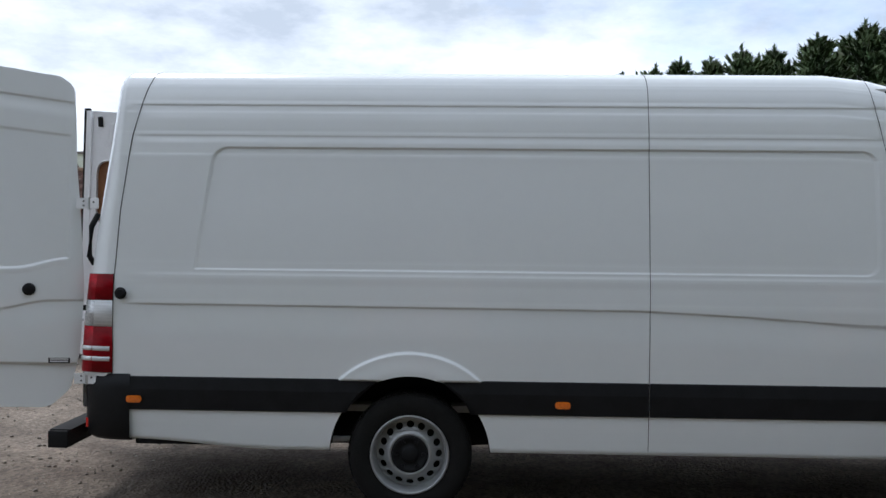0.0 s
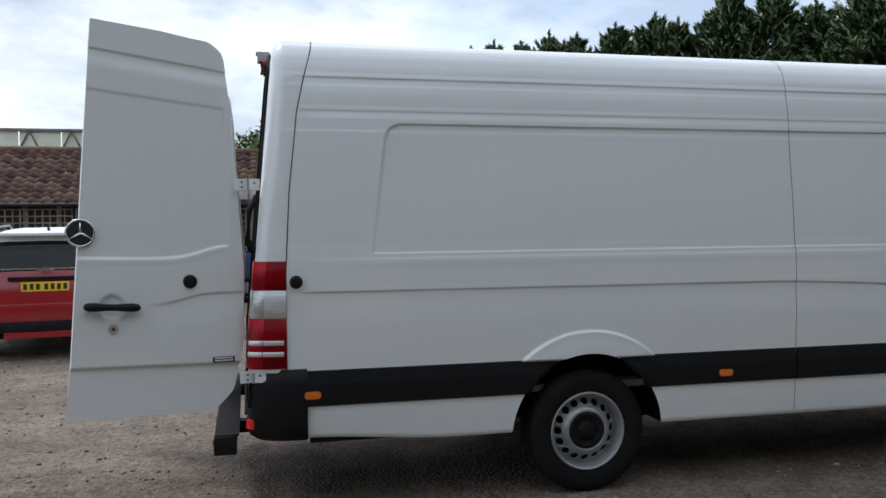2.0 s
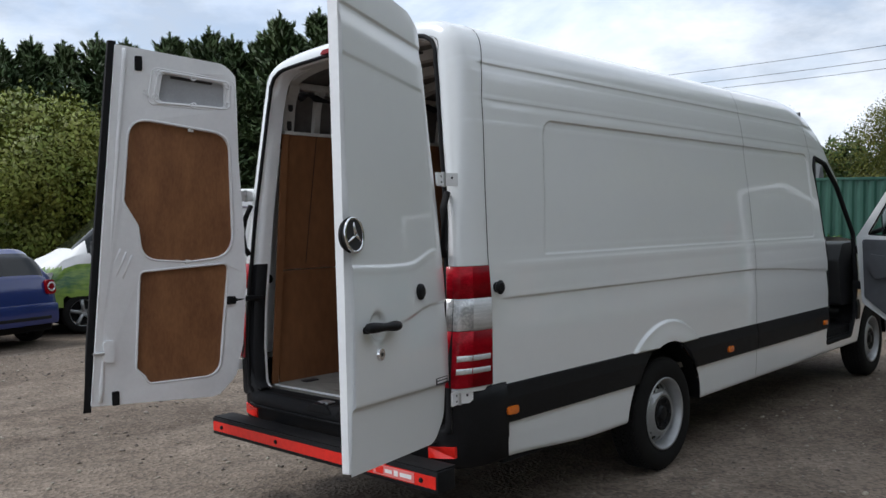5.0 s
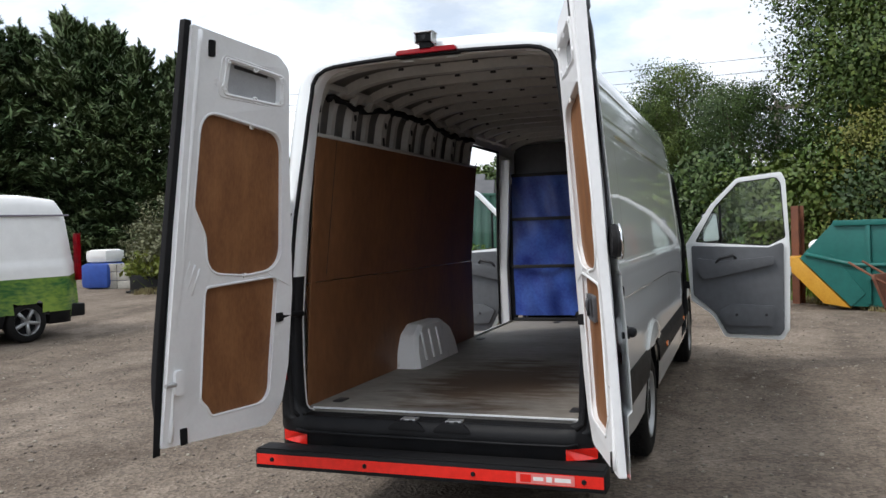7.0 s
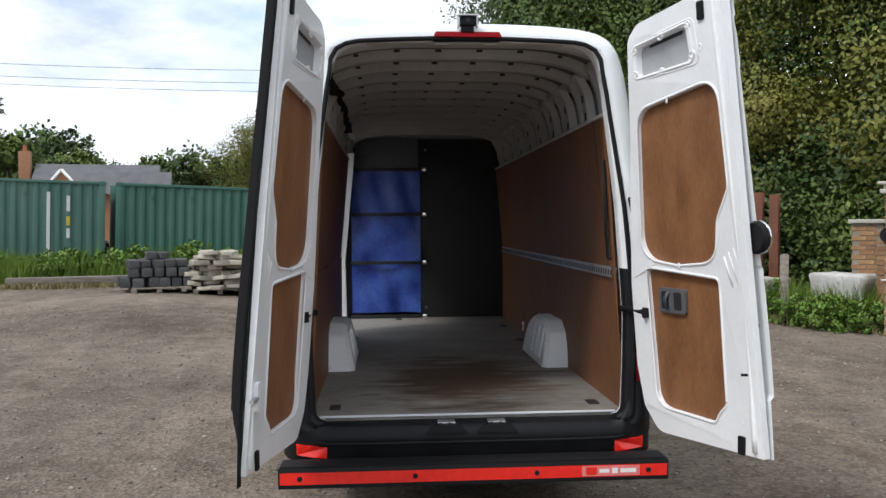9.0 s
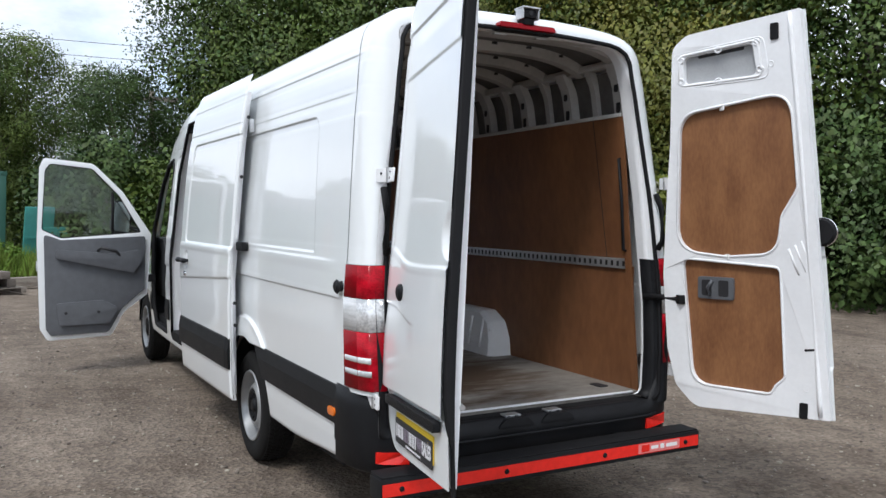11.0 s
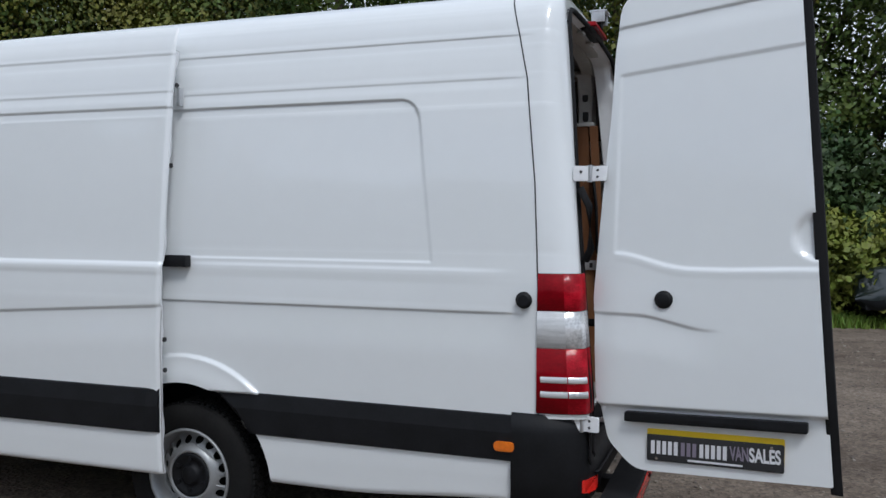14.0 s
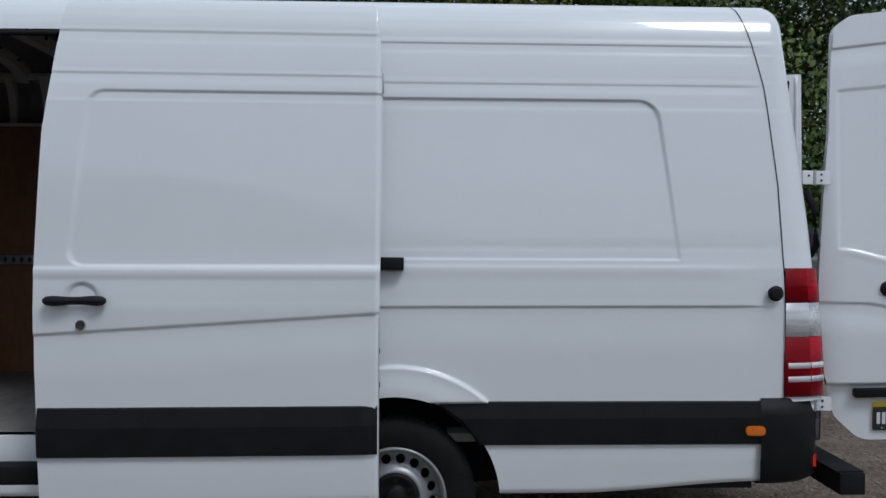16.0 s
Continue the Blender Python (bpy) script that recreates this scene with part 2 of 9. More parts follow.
def bm_cyl(bm, p, q, r, r2=None, n=16, caps=True):
    p, q = Vector(p), Vector(q)
    d = q - p
    m = Matrix.Translation((p + q) / 2) @ d.to_track_quat("Z", "Y").to_matrix().to_4x4()
    bmesh.ops.create_cone(bm, cap_ends=caps, segments=n, radius1=r, radius2=r if r2 is None else r2, depth=d.length, matrix=m)
    return bm


def cyl(p, q, r, r2=None, n=16):
    return bm_cyl(bmesh.new(), p, q, r, r2, n)


def tube(points, r, n=8, closed=False):
    """A round bar along a line of points."""
    pts = [Vector(p) for p in points]
    verts, faces, k = [], [], len(pts)
    for i, p in enumerate(pts):
        a = pts[i - 1] if i else (pts[-1] if closed else p)
        c = pts[(i + 1) % k] if i < k - 1 or closed else p
        q = (c - a).to_track_quat("Z", "Y")
        rr = r[i] if isinstance(r, (list, tuple)) else r
        for j in range(n):
            t = 2 * math.pi * j / n
            verts.append(p + q @ Vector((rr * math.cos(t), rr * math.sin(t), 0)))
    for i in range(k if closed else k - 1):
        for j in range(n):
            a, b2 = i * n, ((i + 1) % k) * n
            faces.append((a + j, a + (j + 1) % n, b2 + (j + 1) % n, b2 + j))
    if not closed:
        faces += [tuple(range(n))[::-1], tuple((k - 1) * n + j for j in range(n))]
    return mesh_of("tube", verts, faces)


def fillet(pts, r, n=5):
    """A closed outline with its corners rounded; r is one radius or one per corner."""
    out, k = [], len(pts)
    for i in range(k):
        p = Vector(pts[i])
        a, b2 = Vector(pts[i - 1]) - p, Vector(pts[(i + 1) % k]) - p
        rr = r[i] if isinstance(r, (list, tuple)) else r
        if rr <= 0:
            out.append(tuple(p))
            continue
        ang = a.angle(b2)
        d = min(rr / max(0.05, math.tan(ang / 2)), a.length * 0.48, b2.length * 0.48)
        s, e = p + a.normalized() * d, p + b2.normalized() * d
        for j in range(n + 1):
            t = j / n
            out.append(tuple((1 - t) ** 2 * s + 2 * t * (1 - t) * p + t * t * e))
    return out


def solid(loops, d0, d1, put, bevel=0.0):
    """A plate of outline loops[0] with holes loops[1:], between the depths d0 and d1; put(u, v, d) gives the place."""
    bm = bmesh.new()
    tri = tessellate_polygon([[Vector((p[0], p[1], 0)) for p in lp] for lp in loops])
    flat = [p for lp in loops for p in lp]
    a = [bm.verts.new(put(p[0], p[1], d0)) for p in flat]
    b2 = [bm.verts.new(put(p[0], p[1], d1)) for p in flat]
    for t in tri:
        try:
            bm.faces.new([a[i] for i in t])
            bm.faces.new([b2[i] for i in reversed(t)])
        except ValueError:
            pass
    i0 = 0
    for lp in loops:
        n = len(lp)
        for i in range(n):
            j = (i + 1) % n
            try:
                bm.faces.new((a[i0 + i], a[i0 + j], b2[i0 + j], b2[i0 + i]))
            except ValueError:
                pass
        i0 += n
    bmesh.ops.recalc_face_normals(bm, faces=bm.faces)
    if bevel:
        es = [e for e in bm.edges if len(e.link_faces) == 2 and e.calc_face_angle(0) > 0.9]
        bmesh.ops.bevel(bm, geom=es, offset=bevel, segments=2, affect="EDGES", profile=0.6, clamp_overlap=True)
    return bm


def poly_sdf(pts):
    """A signed distance to a closed outline, negative inside, for arrays."""
    P = np.array(pts, float)

    def f(x, y):
        x, y = np.asarray(x, float), np.asarray(y, float)
        d = np.full(x.shape, 1e9)
        inside = np.zeros(x.shape, bool)
        for i in range(len(P)):
            ax, ay = P[i - 1]
            bx, by = P[i]
            ex, ey = bx - ax, by - ay
            t = np.clip(((x - ax) * ex + (y - ay) * ey) / (ex * ex + ey * ey + 1e-12), 0, 1)
            d = np.minimum(d, np.hypot(x - ax - t * ex, y - ay - t * ey))
            cross = ((ay > y) != (by > y)) & (x < (bx - ax) * (y - ay) / (by - ay + 1e-12) + ax)
            inside ^= cross
        return np.where(inside, -d, d)
    return f


def box_sdf(x0, x1, y0, y1, r):
    def f(x, y):
        qx = np.abs(x - (x0 + x1) / 2) - (x1 - x0) / 2 + r
        qy = np.abs(y - (y0 + y1) / 2) - (y1 - y0) / 2 + r
        return np.minimum(np.maximum(qx, qy), 0) + np.hypot(np.maximum(qx, 0), np.maximum(qy, 0)) - r
    return f


def snap(X, Z, inside, times=3):
    """Moves grid points that lie just outside a region (inside < 0) on to its border."""
    h = 1e-3
    for _ in range(times):
        d = inside(X, Z)
        gx = (inside(X + h, Z) - inside(X - h, Z)) / (2 * h)
        gz = (inside(X, Z + h) - inside(X, Z - h)) / (2 * h)
        g = np.maximum(gx * gx + gz * gz, 0.25)
        m = d > 0
        X = np.where(m, X - d * gx / g, X)
        Z = np.where(m, Z - d * gz / g, Z)
    return X, Z


def sheet(us, vs, inside, put, keep=None):
    """A sheet over a grid, trimmed smoothly to where inside < 0; put(U, V) gives arrays of places."""
    U, V = np.meshgrid(us, vs, indexing="ij")
    d = inside(U, V)
    nu, nv = U.shape
    idx = np.arange(nu * nv).reshape(nu, nv)
    q = np.stack([idx[:-1, :-1], idx[1:, :-1], idx[1:, 1:], idx[:-1, 1:]], -1).reshape(-1, 4)
    ok = (d.reshape(-1)[q] < 0).any(1)
    near = d < 0.12
    Us, Vs = snap(U, V, inside)
    U, V = np.where(near, Us, U), np.where(near, Vs, V)
    P = np.stack(put(U, V), -1).reshape(-1, 3)
    q = q[ok]
    used = np.unique(q)
    remap = np.full(nu * nv, -1)
    remap[used] = np.arange(len(used))
    return mesh_of("sheet", P[used], remap[q])


def steps(*spans):
    """Grid lines from (start, end, step) spans."""
    out = []
    for a, b2, s in spans:
        out += list(np.linspace(a, b2, max(1, int(round(abs(b2 - a) / s))), endpoint=False))
    return np.array(out + [spans[-1][1]])


def words(body, size, material, parent, m, name="lettering", depth=0.0006, align="CENTER", squeeze=1.0, wide=0.0, bold=0.0):
    cu = bpy.data.curves.new(name, "FONT")
    cu.offset = bold
    cu.body, cu.size, cu.extrude, cu.align_x, cu.align_y = body, size, depth, align, "CENTER"
    tmp = new("tmp_text", cu)
    dg = bpy.context.evaluated_depsgraph_get()
    me = bpy.data.meshes.new_from_object(tmp.evaluated_get(dg))
    bpy.data.objects.remove(tmp)
    if wide:
        xs = [v.co.x for v in me.vertices]
        squeeze = wide / (max(xs) - min(xs))
        me.transform(Matrix.Translation((-(max(xs) + min(xs)) / 2, 0, 0)))
    me.transform(Matrix.Diagonal((squeeze, 1, 1, 1)))
    me.materials.clear()
    me.materials.append(material)
    ob = new(name, me)
    ob.parent = parent
    ob.matrix_local = m
    return ob


# ---- the van ----
YC = 6.10
VAN = thing("panel_van", "white long-wheelbase high-roof panel van with open doors on gravel", "van", m=pose(0, YC, 0))
AXLE_R, AXLE_F, HUB_Z, TYRE_R = -0.352, 3.973, 0.352, 0.356

# half section: width and height from the sill to the middle of the roof
PROF = np.array([(0.945, 0.385), (0.957, 0.40), (0.966, 0.52), (0.970, 0.62), (0.972, 0.82), (0.978, 1.05), (0.979, 1.24), (0.973, 1.34), (0.968, 1.41), (0.961, 1.48),
                 (0.938, 1.80), (0.908, 2.10), (0.892, 2.22), (0.880, 2.30), (0.857, 2.44), (0.838, 2.52), (0.808, 2.588), (0.768, 2.634), (0.706, 2.668), (0.61, 2.690), (0.45, 2.705), (0.25, 2.714), (0.0, 2.716)])
Z_TOP = PROF[-1, 1]


def section(n_extra=1):
    """The half section sampled finely, with extra lines where the pressings lie."""
    zs = steps((0.385, 0.80, 0.012), (0.80, 1.0, 0.007), (1.0, 1.17, 0.012), (1.17, 1.27, 0.004), (1.27, 1.38, 0.012), (1.38, 1.50, 0.005), (1.50, 2.14, 0.02), (2.14, 2.28, 0.004), (2.28, 2.40, 0.012), (2.40, 2.47, 0.004), (2.47, 2.56, 0.01))
    hs = np.interp(zs, PROF[:, 1], PROF[:, 0])
    k = np.searchsorted(PROF[:, 1], 2.56)
    rest = PROF[k:]
    seg, out = [(hs[-1], zs[-1])] + [tuple(p) for p in rest], []
    for a, b in zip(seg[:-1], seg[1:]):
        for t in np.linspace(0, 1, 6)[1:]:
            out.append((a[0] + (b[0] - a[0]) * t, a[1] + (b[1] - a[1]) * t))
    H = np.concatenate([hs, [p[0] for p in out]])
    Z = np.concatenate([zs, [p[1] for p in out]])
    for _ in range(6):                      # ease the corners of the roof
        H[60:-1] = 0.25 * H[59:-2] + 0.5 * H[60:-1] + 0.25 * H[61:]
    return H, Z


SEC_H, SEC_Z = section()


def section_normals():
    """The outward direction all along the half section, eased over its corners."""
    s = np.r_[0, np.cumsum(np.hypot(np.diff(SEC_H), np.diff(SEC_Z)))]
    t = np.linspace(0, s[-1], 400)
    h, z = np.interp(t, s, SEC_H), np.interp(t, s, SEC_Z)
    nx, ny = np.gradient(z), -np.gradient(h)
    for _ in range(160):
        nx[1:-1] = 0.25 * nx[:-2] + 0.5 * nx[1:-1] + 0.25 * nx[2:]
        ny[1:-1] = 0.25 * ny[:-2] + 0.5 * ny[1:-1] + 0.25 * ny[2:]
    ln = np.hypot(nx, ny)
    return np.interp(s, t, nx / ln), np.interp(s, t, ny / ln)


SEC_NX, SEC_NY = section_normals()


def width_at(z):
    return np.interp(z, SEC_Z, SEC_H)


def roof_line(x):
    return np.interp(x, [2.15, 2.4, 2.6, 2.8, 2.95, 3.1, 3.3, 3.6, 3.95, 4.1, 4.4, 4.65, 4.82, 4.93, 4.98], [Z_TOP, 2.685, 2.632, 2.545, 2.445, 2.30, 2.13, 1.83, 1.44, 1.37, 1.28, 1.17, 1.04, 0.86, 0.62])


def nose_taper(x):
    return np.interp(x, [2.2, 3.0, 3.6, 4.2, 4.6, 4.85, 4.98], [1, 0.995, 0.985, 0.965, 0.90, 0.78, 0.62])


def rear_plane(z):
    return -2.325 + 0.088 * np.maximum(np.asarray(z) - 1.0, -0.1)


def seam_x(z):
    return np.interp(z, [0.6, 1.36, 1.8, 2.25, 2.45, 2.6, 2.75], [-2.135, -2.125, -2.10, -2.05, -2.005, -1.965, -1.94])


PANEL = box_sdf(-1.645, 2.385, 1.450, 2.188, 0.09)
PANEL_LOW = box_sdf(-1.645, 1.03, 1.450, 1.80, 0.004)


def crease_z(x):
    return np.interp(x, [-2.2, 1.0, 1.6, 2.4, 2.8], [1.243, 1.232, 1.205, 1.155, 1.125])


def pressings(x, z):
    """How far the skin stands proud of the plain section."""
    xs = x - 0.13 * np.clip(z - 1.475, 0, 1) * (x < 0)
    sd = np.minimum(PANEL(xs, z), PANEL_LOW(xs, z))
    d = -(0.0040 + 0.0075 * smooth(1.5, 2.1, z)) * smooth(0.0, 0.009, -sd)
    fade = smooth(-2.11, -1.75, x)
    d = d + 0.003 * fade * (smooth(1.435, 1.415, z) - smooth(1.405, 1.36, z))
    cz = crease_z(x)
    d = d - 0.009 * (smooth(cz + 0.007, cz - 0.004, z) * smooth(cz - 0.20, cz - 0.006, z))
    d = d - 0.003 * smooth(2.259, 2.252, z) * smooth(2.205, 2.249, z)
    d = d - 0.0050 * smooth(2.449, 2.441, z) * smooth(2.35, 2.438, z)
    for ax in (AXLE_R, AXLE_F):
        r = np.hypot(x - ax, z - HUB_Z)
        d = d * smooth(-2.10, -1.92, x) if ax == AXLE_R else d
        d = d + (0.030 - 0.010 * smooth(0.50, 0.60, r)) * smooth(0.624, 0.614, r) * smooth(0.800, 0.812, z)
    return d


ARCH_R = lambda x, z: np.hypot(x - AXLE_R, np.maximum(z - HUB_Z, 0) * 0.985) - 0.478
ARCH_F = lambda x, z: np.hypot(x - AXLE_F, np.maximum(z - HUB_Z, 0)) - 0.45
CAB_OPEN = poly_sdf(fillet([(2.60, 0.47), (2.655, 0.80), (2.62, 1.30), (2.485, 2.08), (2.56, 2.17), (2.84, 2.12), (3.10, 1.92), (3.46, 1.46), (3.50, 1.0), (3.44, 0.66), (3.32, 0.47)], 0.05))
SLIDE_OPEN = poly_sdf(fillet([(1.12, 0.44), (1.15, 1.2), (1.03, 2.1), (0.95, 2.49), (2.12, 2.48), (2.25, 2.0), (2.40, 1.2), (2.40, 0.44)], 0.07))


CORNER_X = -2.10


def corner_depth(z):
    return 0.078 + 0.062 * smooth(1.5, 2.35, z) - 0.055 * smooth(2.46, 2.64, z)


def corner(x, z):
    """The half width on the rear corner, between the side and the rear face."""
    k = np.clip((CORNER_X - np.asarray(x, float)) / (CORNER_X - rear_plane(z)), 0, 1)
    return width_at(z) - corner_depth(z) * (1 - np.sqrt(1 - k * k))


def van_side(side):
    """The outer skin of one side with half the roof, from the nose round the rear corner to the door opening."""
    holes = [ARCH_R, ARCH_F, CAB_OPEN] + ([SLIDE_OPEN] if side > 0 else [])
    xs = steps((4.98, 4.6, 0.02), (4.6, 2.66, 0.03), (2.66, 2.30, 0.012), (2.30, 1.10, 0.02), (1.10, 1.0, 0.01), (1.0, 0.32, 0.02), (0.32, -1.02, 0.009), (-1.02, -1.40, 0.02), (-1.40, -1.70, 0.008), (-1.70, -2.10, 0.016))
    n = len(SEC_H)
    X = np.repeat(xs[:, None], n, 1)
    Zc = np.repeat(SEC_Z[None, :], len(xs), 0)
    Hc = np.repeat(SEC_H[None, :], len(xs), 0)
    sc = (roof_line(X) - 0.385) / (Z_TOP - 0.385)
    knee = 1.45
    Zf = np.where(Zc < knee, Zc, knee + (Zc - knee) * (roof_line(X) - knee) / (Z_TOP - knee))
    Zf = np.where(roof_line(X) < knee + 0.25, 0.385 + (Zc - 0.385) * sc, Zf)
    blend = smooth(3.2, 3.6, X)
    Z = np.where(X > 2.15, Zf * (1 - blend) + (0.385 + (Zc - 0.385) * sc) * blend, Zc)
    Z = Z + 0.050 * smooth(-1.15, -2.05, X) * smooth(0.62, 0.40, Zc)
    wall = Hc > 0.70
    dmin = np.full(X.shape, 1e9)
    for hf in holes:
        dmin = np.minimum(dmin, np.where(wall, hf(X, Z), 9))
    inside = lambda x, z: -np.minimum.reduce([hf(x, z) for hf in holes])
    near = wall & (np.abs(dmin) < 0.05)
    Xs, Zs = snap(X, Z, inside)
    Xn, Zn = np.where(near, Xs, X), np.where(near, Zs, Z)
    H = np.where(near & (X < 2.4), width_at(Zn), Hc)
    Y = (H + np.where(wall, pressings(Xn, Zn), pressings(Xn, np.minimum(Zn, 2.7)) * 0)) * nose_taper(Xn)
    dmin = np.where((Xn < -2.035) & (Zn < 0.80), -1.0, dmin)
    rows_x, rows_y, rows_z, rows_d = [*Xn], [*Y], [*Zn], [*dmin]
    # the rear corner: a quarter turn from the side on to the rear face
    zr = SEC_Z
    xr = rear_plane(zr)
    x0 = -2.10 + 0 * zr
    nx, ny = SEC_NX, SEC_NY
    for a in np.linspace(0, math.pi / 2, 14)[1:]:
        dep = corner_depth(zr) * (1 - math.cos(a))
        xx = x0 + (xr - x0) * math.sin(a)
        rows_x.append(xx)
        rows_y.append(np.maximum(SEC_H - dep * nx + pressings(np.minimum(x0, -2.1), zr) * (1 - math.sin(a)), 0))
        rows_z.append(zr - dep * ny)
        rows_d.append(np.where((zr < 0.81) & (xx < -2.03), -1.0, 9.0))
    A = lambda r: np.array(r)
    X, Y, Z, D = A(rows_x), A(rows_y), A(rows_z), A(rows_d)
    m = len(X)
    idx = np.arange(m * n).reshape(m, n)
    q = np.stack([idx[:-1, :-1], idx[1:, :-1], idx[1:, 1:], idx[:-1, 1:]], -1).reshape(-1, 4)
    ok = (D.reshape(-1)[q] > 0).any(1)
    q = q[ok]
    P = np.stack([X, Y * side, Z], -1).reshape(-1, 3)
    c = P[q].mean(1)
    wind = (c[:, 0] > 3.08) & (c[:, 0] < 3.97) & (np.abs(c[:, 1]) < 0.80) & (q[:, 0] % n > np.searchsorted(SEC_Z, 2.50))
    if side > 0:
        q = q[:, ::-1]
    def cut(sel):
        used = np.unique(q[sel])
        re = np.full(m * n, -1)
        re[used] = np.arange(len(used))
        return mesh_of("skin", P[used], re[q[sel]])
    return cut(~wind), cut(wind)


for s, nm in ((-1, "offside"), (1, "nearside")):
    skin, wind = van_side(s)
    part("body_side", skin, M_PAINT, VAN, "white painted side panel with pressed swage lines")
    part("windscreen", wind, M_GLASS, VAN, "tinted windscreen glass")


def along(x_of, z0, z1, side, w=0.006, proud=0.0012, n=60):
    """A thin dark line laid up the side of the body."""
    verts, faces = [], []
    pts = [(h, z) for h, z in zip(SEC_H, SEC_Z) if z0 <= z <= z1]
    for h, z in pts:
        x = float(x_of(z))
        for dx in (-w / 2, w / 2):
            hh = h if x > CORNER_X else (h - float(corner_depth(z)) * (1 - math.sqrt(max(0, 1 - ((CORNER_X - x) / (CORNER_X - float(rear_plane(z)))) ** 2))))
            verts.append((x + dx, side * (hh + float(pressings(np.array(max(x, CORNER_X) + dx), np.array(z))) + proud), z + proud * 0.3))
    for i in range(len(pts) - 1):
        a = 2 * i
        faces.append((a, a + 1, a + 3, a + 2))
    return mesh_of("gap", verts, faces)


for s in (-1, 1):
    part("panel_gap", along(lambda z: float(seam_x(z)), 0.82, 2.69, s, 0.006), M_GAP, VAN)
part("panel_gap", along(lambda z: 1.050, 0.40, 2.69, -1, 0.004), M_GAP, VAN)
part("panel_gap", along(lambda z: 2.44 - 0.18 * max(0, z - 2.15), 2.15, 2.69, -1, 0.004), M_GAP, VAN)

for s in (-1, 1):
    pts = fillet([(2.60, 0.47), (2.655, 0.80), (2.62, 1.30), (2.485, 2.08), (2.56, 2.17), (2.84, 2.12), (3.10, 1.92), (3.46, 1.46), (3.50, 1.0), (3.44, 0.66), (3.32, 0.47)], 0.05)
    part("cab_door_seal", tube([(x, s * (float(width_at(z)) * float(nose_taper(x)) - 0.016), z) for x, z in pts], 0.022, 8, True), M_RUBBER, VAN, "black cab door seal")

# rear frame round the door opening
OPEN_HALF = fillet([(0.0, 0.64), (0.80, 0.64), (0.820, 1.15), (0.792, 1.75), (0.735, 2.35), (0.682, 2.600), (0.0, 2.622)], [0, 0.05, 0.3, 0.5, 0.3, 0.16, 0], 6)


def resample(pts, n):
    P = np.array(pts)
    d = np.r_[0, np.cumsum(np.hypot(*np.diff(P, axis=0).T))]
    t = np.linspace(0, d[-1], n)
    return np.stack([np.interp(t, d, P[:, 0]), np.interp(t, d, P[:, 1])], -1)


def rear_frame(side):
    n = 90
    zsel = SEC_Z > 0.60
    nx, ny, ln = SEC_NX, SEC_NY, 1.0
    out = np.stack([SEC_H - (corner_depth(SEC_Z) + 0.0005) * nx / ln, SEC_Z - (corner_depth(SEC_Z) + 0.0005) * ny / ln], -1)[zsel]
    out = out[out[:, 0] > 0]
    O = resample([(0.86, 0.6)] + [tuple(p) for p in out] + [(0, out[-1, 1])], n)
    I = resample(OPEN_HALF[1:], n)
    rows = []
    for t, dx in ((0, 0.0), (0.35, 0.002), (0.55, 0.012), (0.7, 0.03), (0.85, 0.032), (1.0, 0.034), (1.0, 0.07), (0.985, 0.12)):
        p = O * (1 - t) + I * t
        rows.append(np.stack([rear_plane(p[:, 1]) + dx, side * p[:, 0], p[:, 1]], -1))
    P = np.array(rows).reshape(-1, 3)
    idx = np.arange(len(rows) * n).reshape(len(rows), n)
    q = np.stack([idx[:-1, :-1], idx[1:, :-1], idx[1:, 1:], idx[:-1, 1:]], -1).reshape(-1, 4)
    low = [i for i in range(n) if 0.62 < I[i, 1] < 1.42 and I[i, 0] > 0.5]
    tv = []
    for t, dx in ((0.0, -0.001), (0.0, -0.007), (0.35, -0.006), (0.55, 0.004), (0.7, 0.022), (0.85, 0.024), (1.004, 0.026), (1.006, 0.102)):
        for i in low:
            p = O[i] * (1 - t) + I[i] * t
            tv.append((float(rear_plane(p[1])) + dx, side * p[0], p[1]))
    m = len(low)
    tf = [(j * m + i, j * m + i + 1, (j + 1) * m + i + 1, (j + 1) * m + i) for j in range(7) for i in range(m - 1)]
    part("corner_trim", mesh_of("trim", tv, tf if side < 0 else [f[::-1] for f in tf]), M_BLACK, VAN, "black plastic pillar trim")
    seal_pts = (O * 0.36 + I * 0.64)
    seal = [(float(rear_plane(p[1])) - 0.0, side * p[0], p[1]) for p in seal_pts[::2]]
    return mesh_of("frame", P, q if side < 0 else q[:, ::-1]), seal


for s in (-1, 1):
    fr, seal = rear_frame(s)
    part("rear_frame", fr, M_PAINT_IN, VAN, "white painted frame round the rear opening")
    part("door_seal", tube(seal, 0.012, 8), M_RUBBER, VAN, "black rubber door seal")


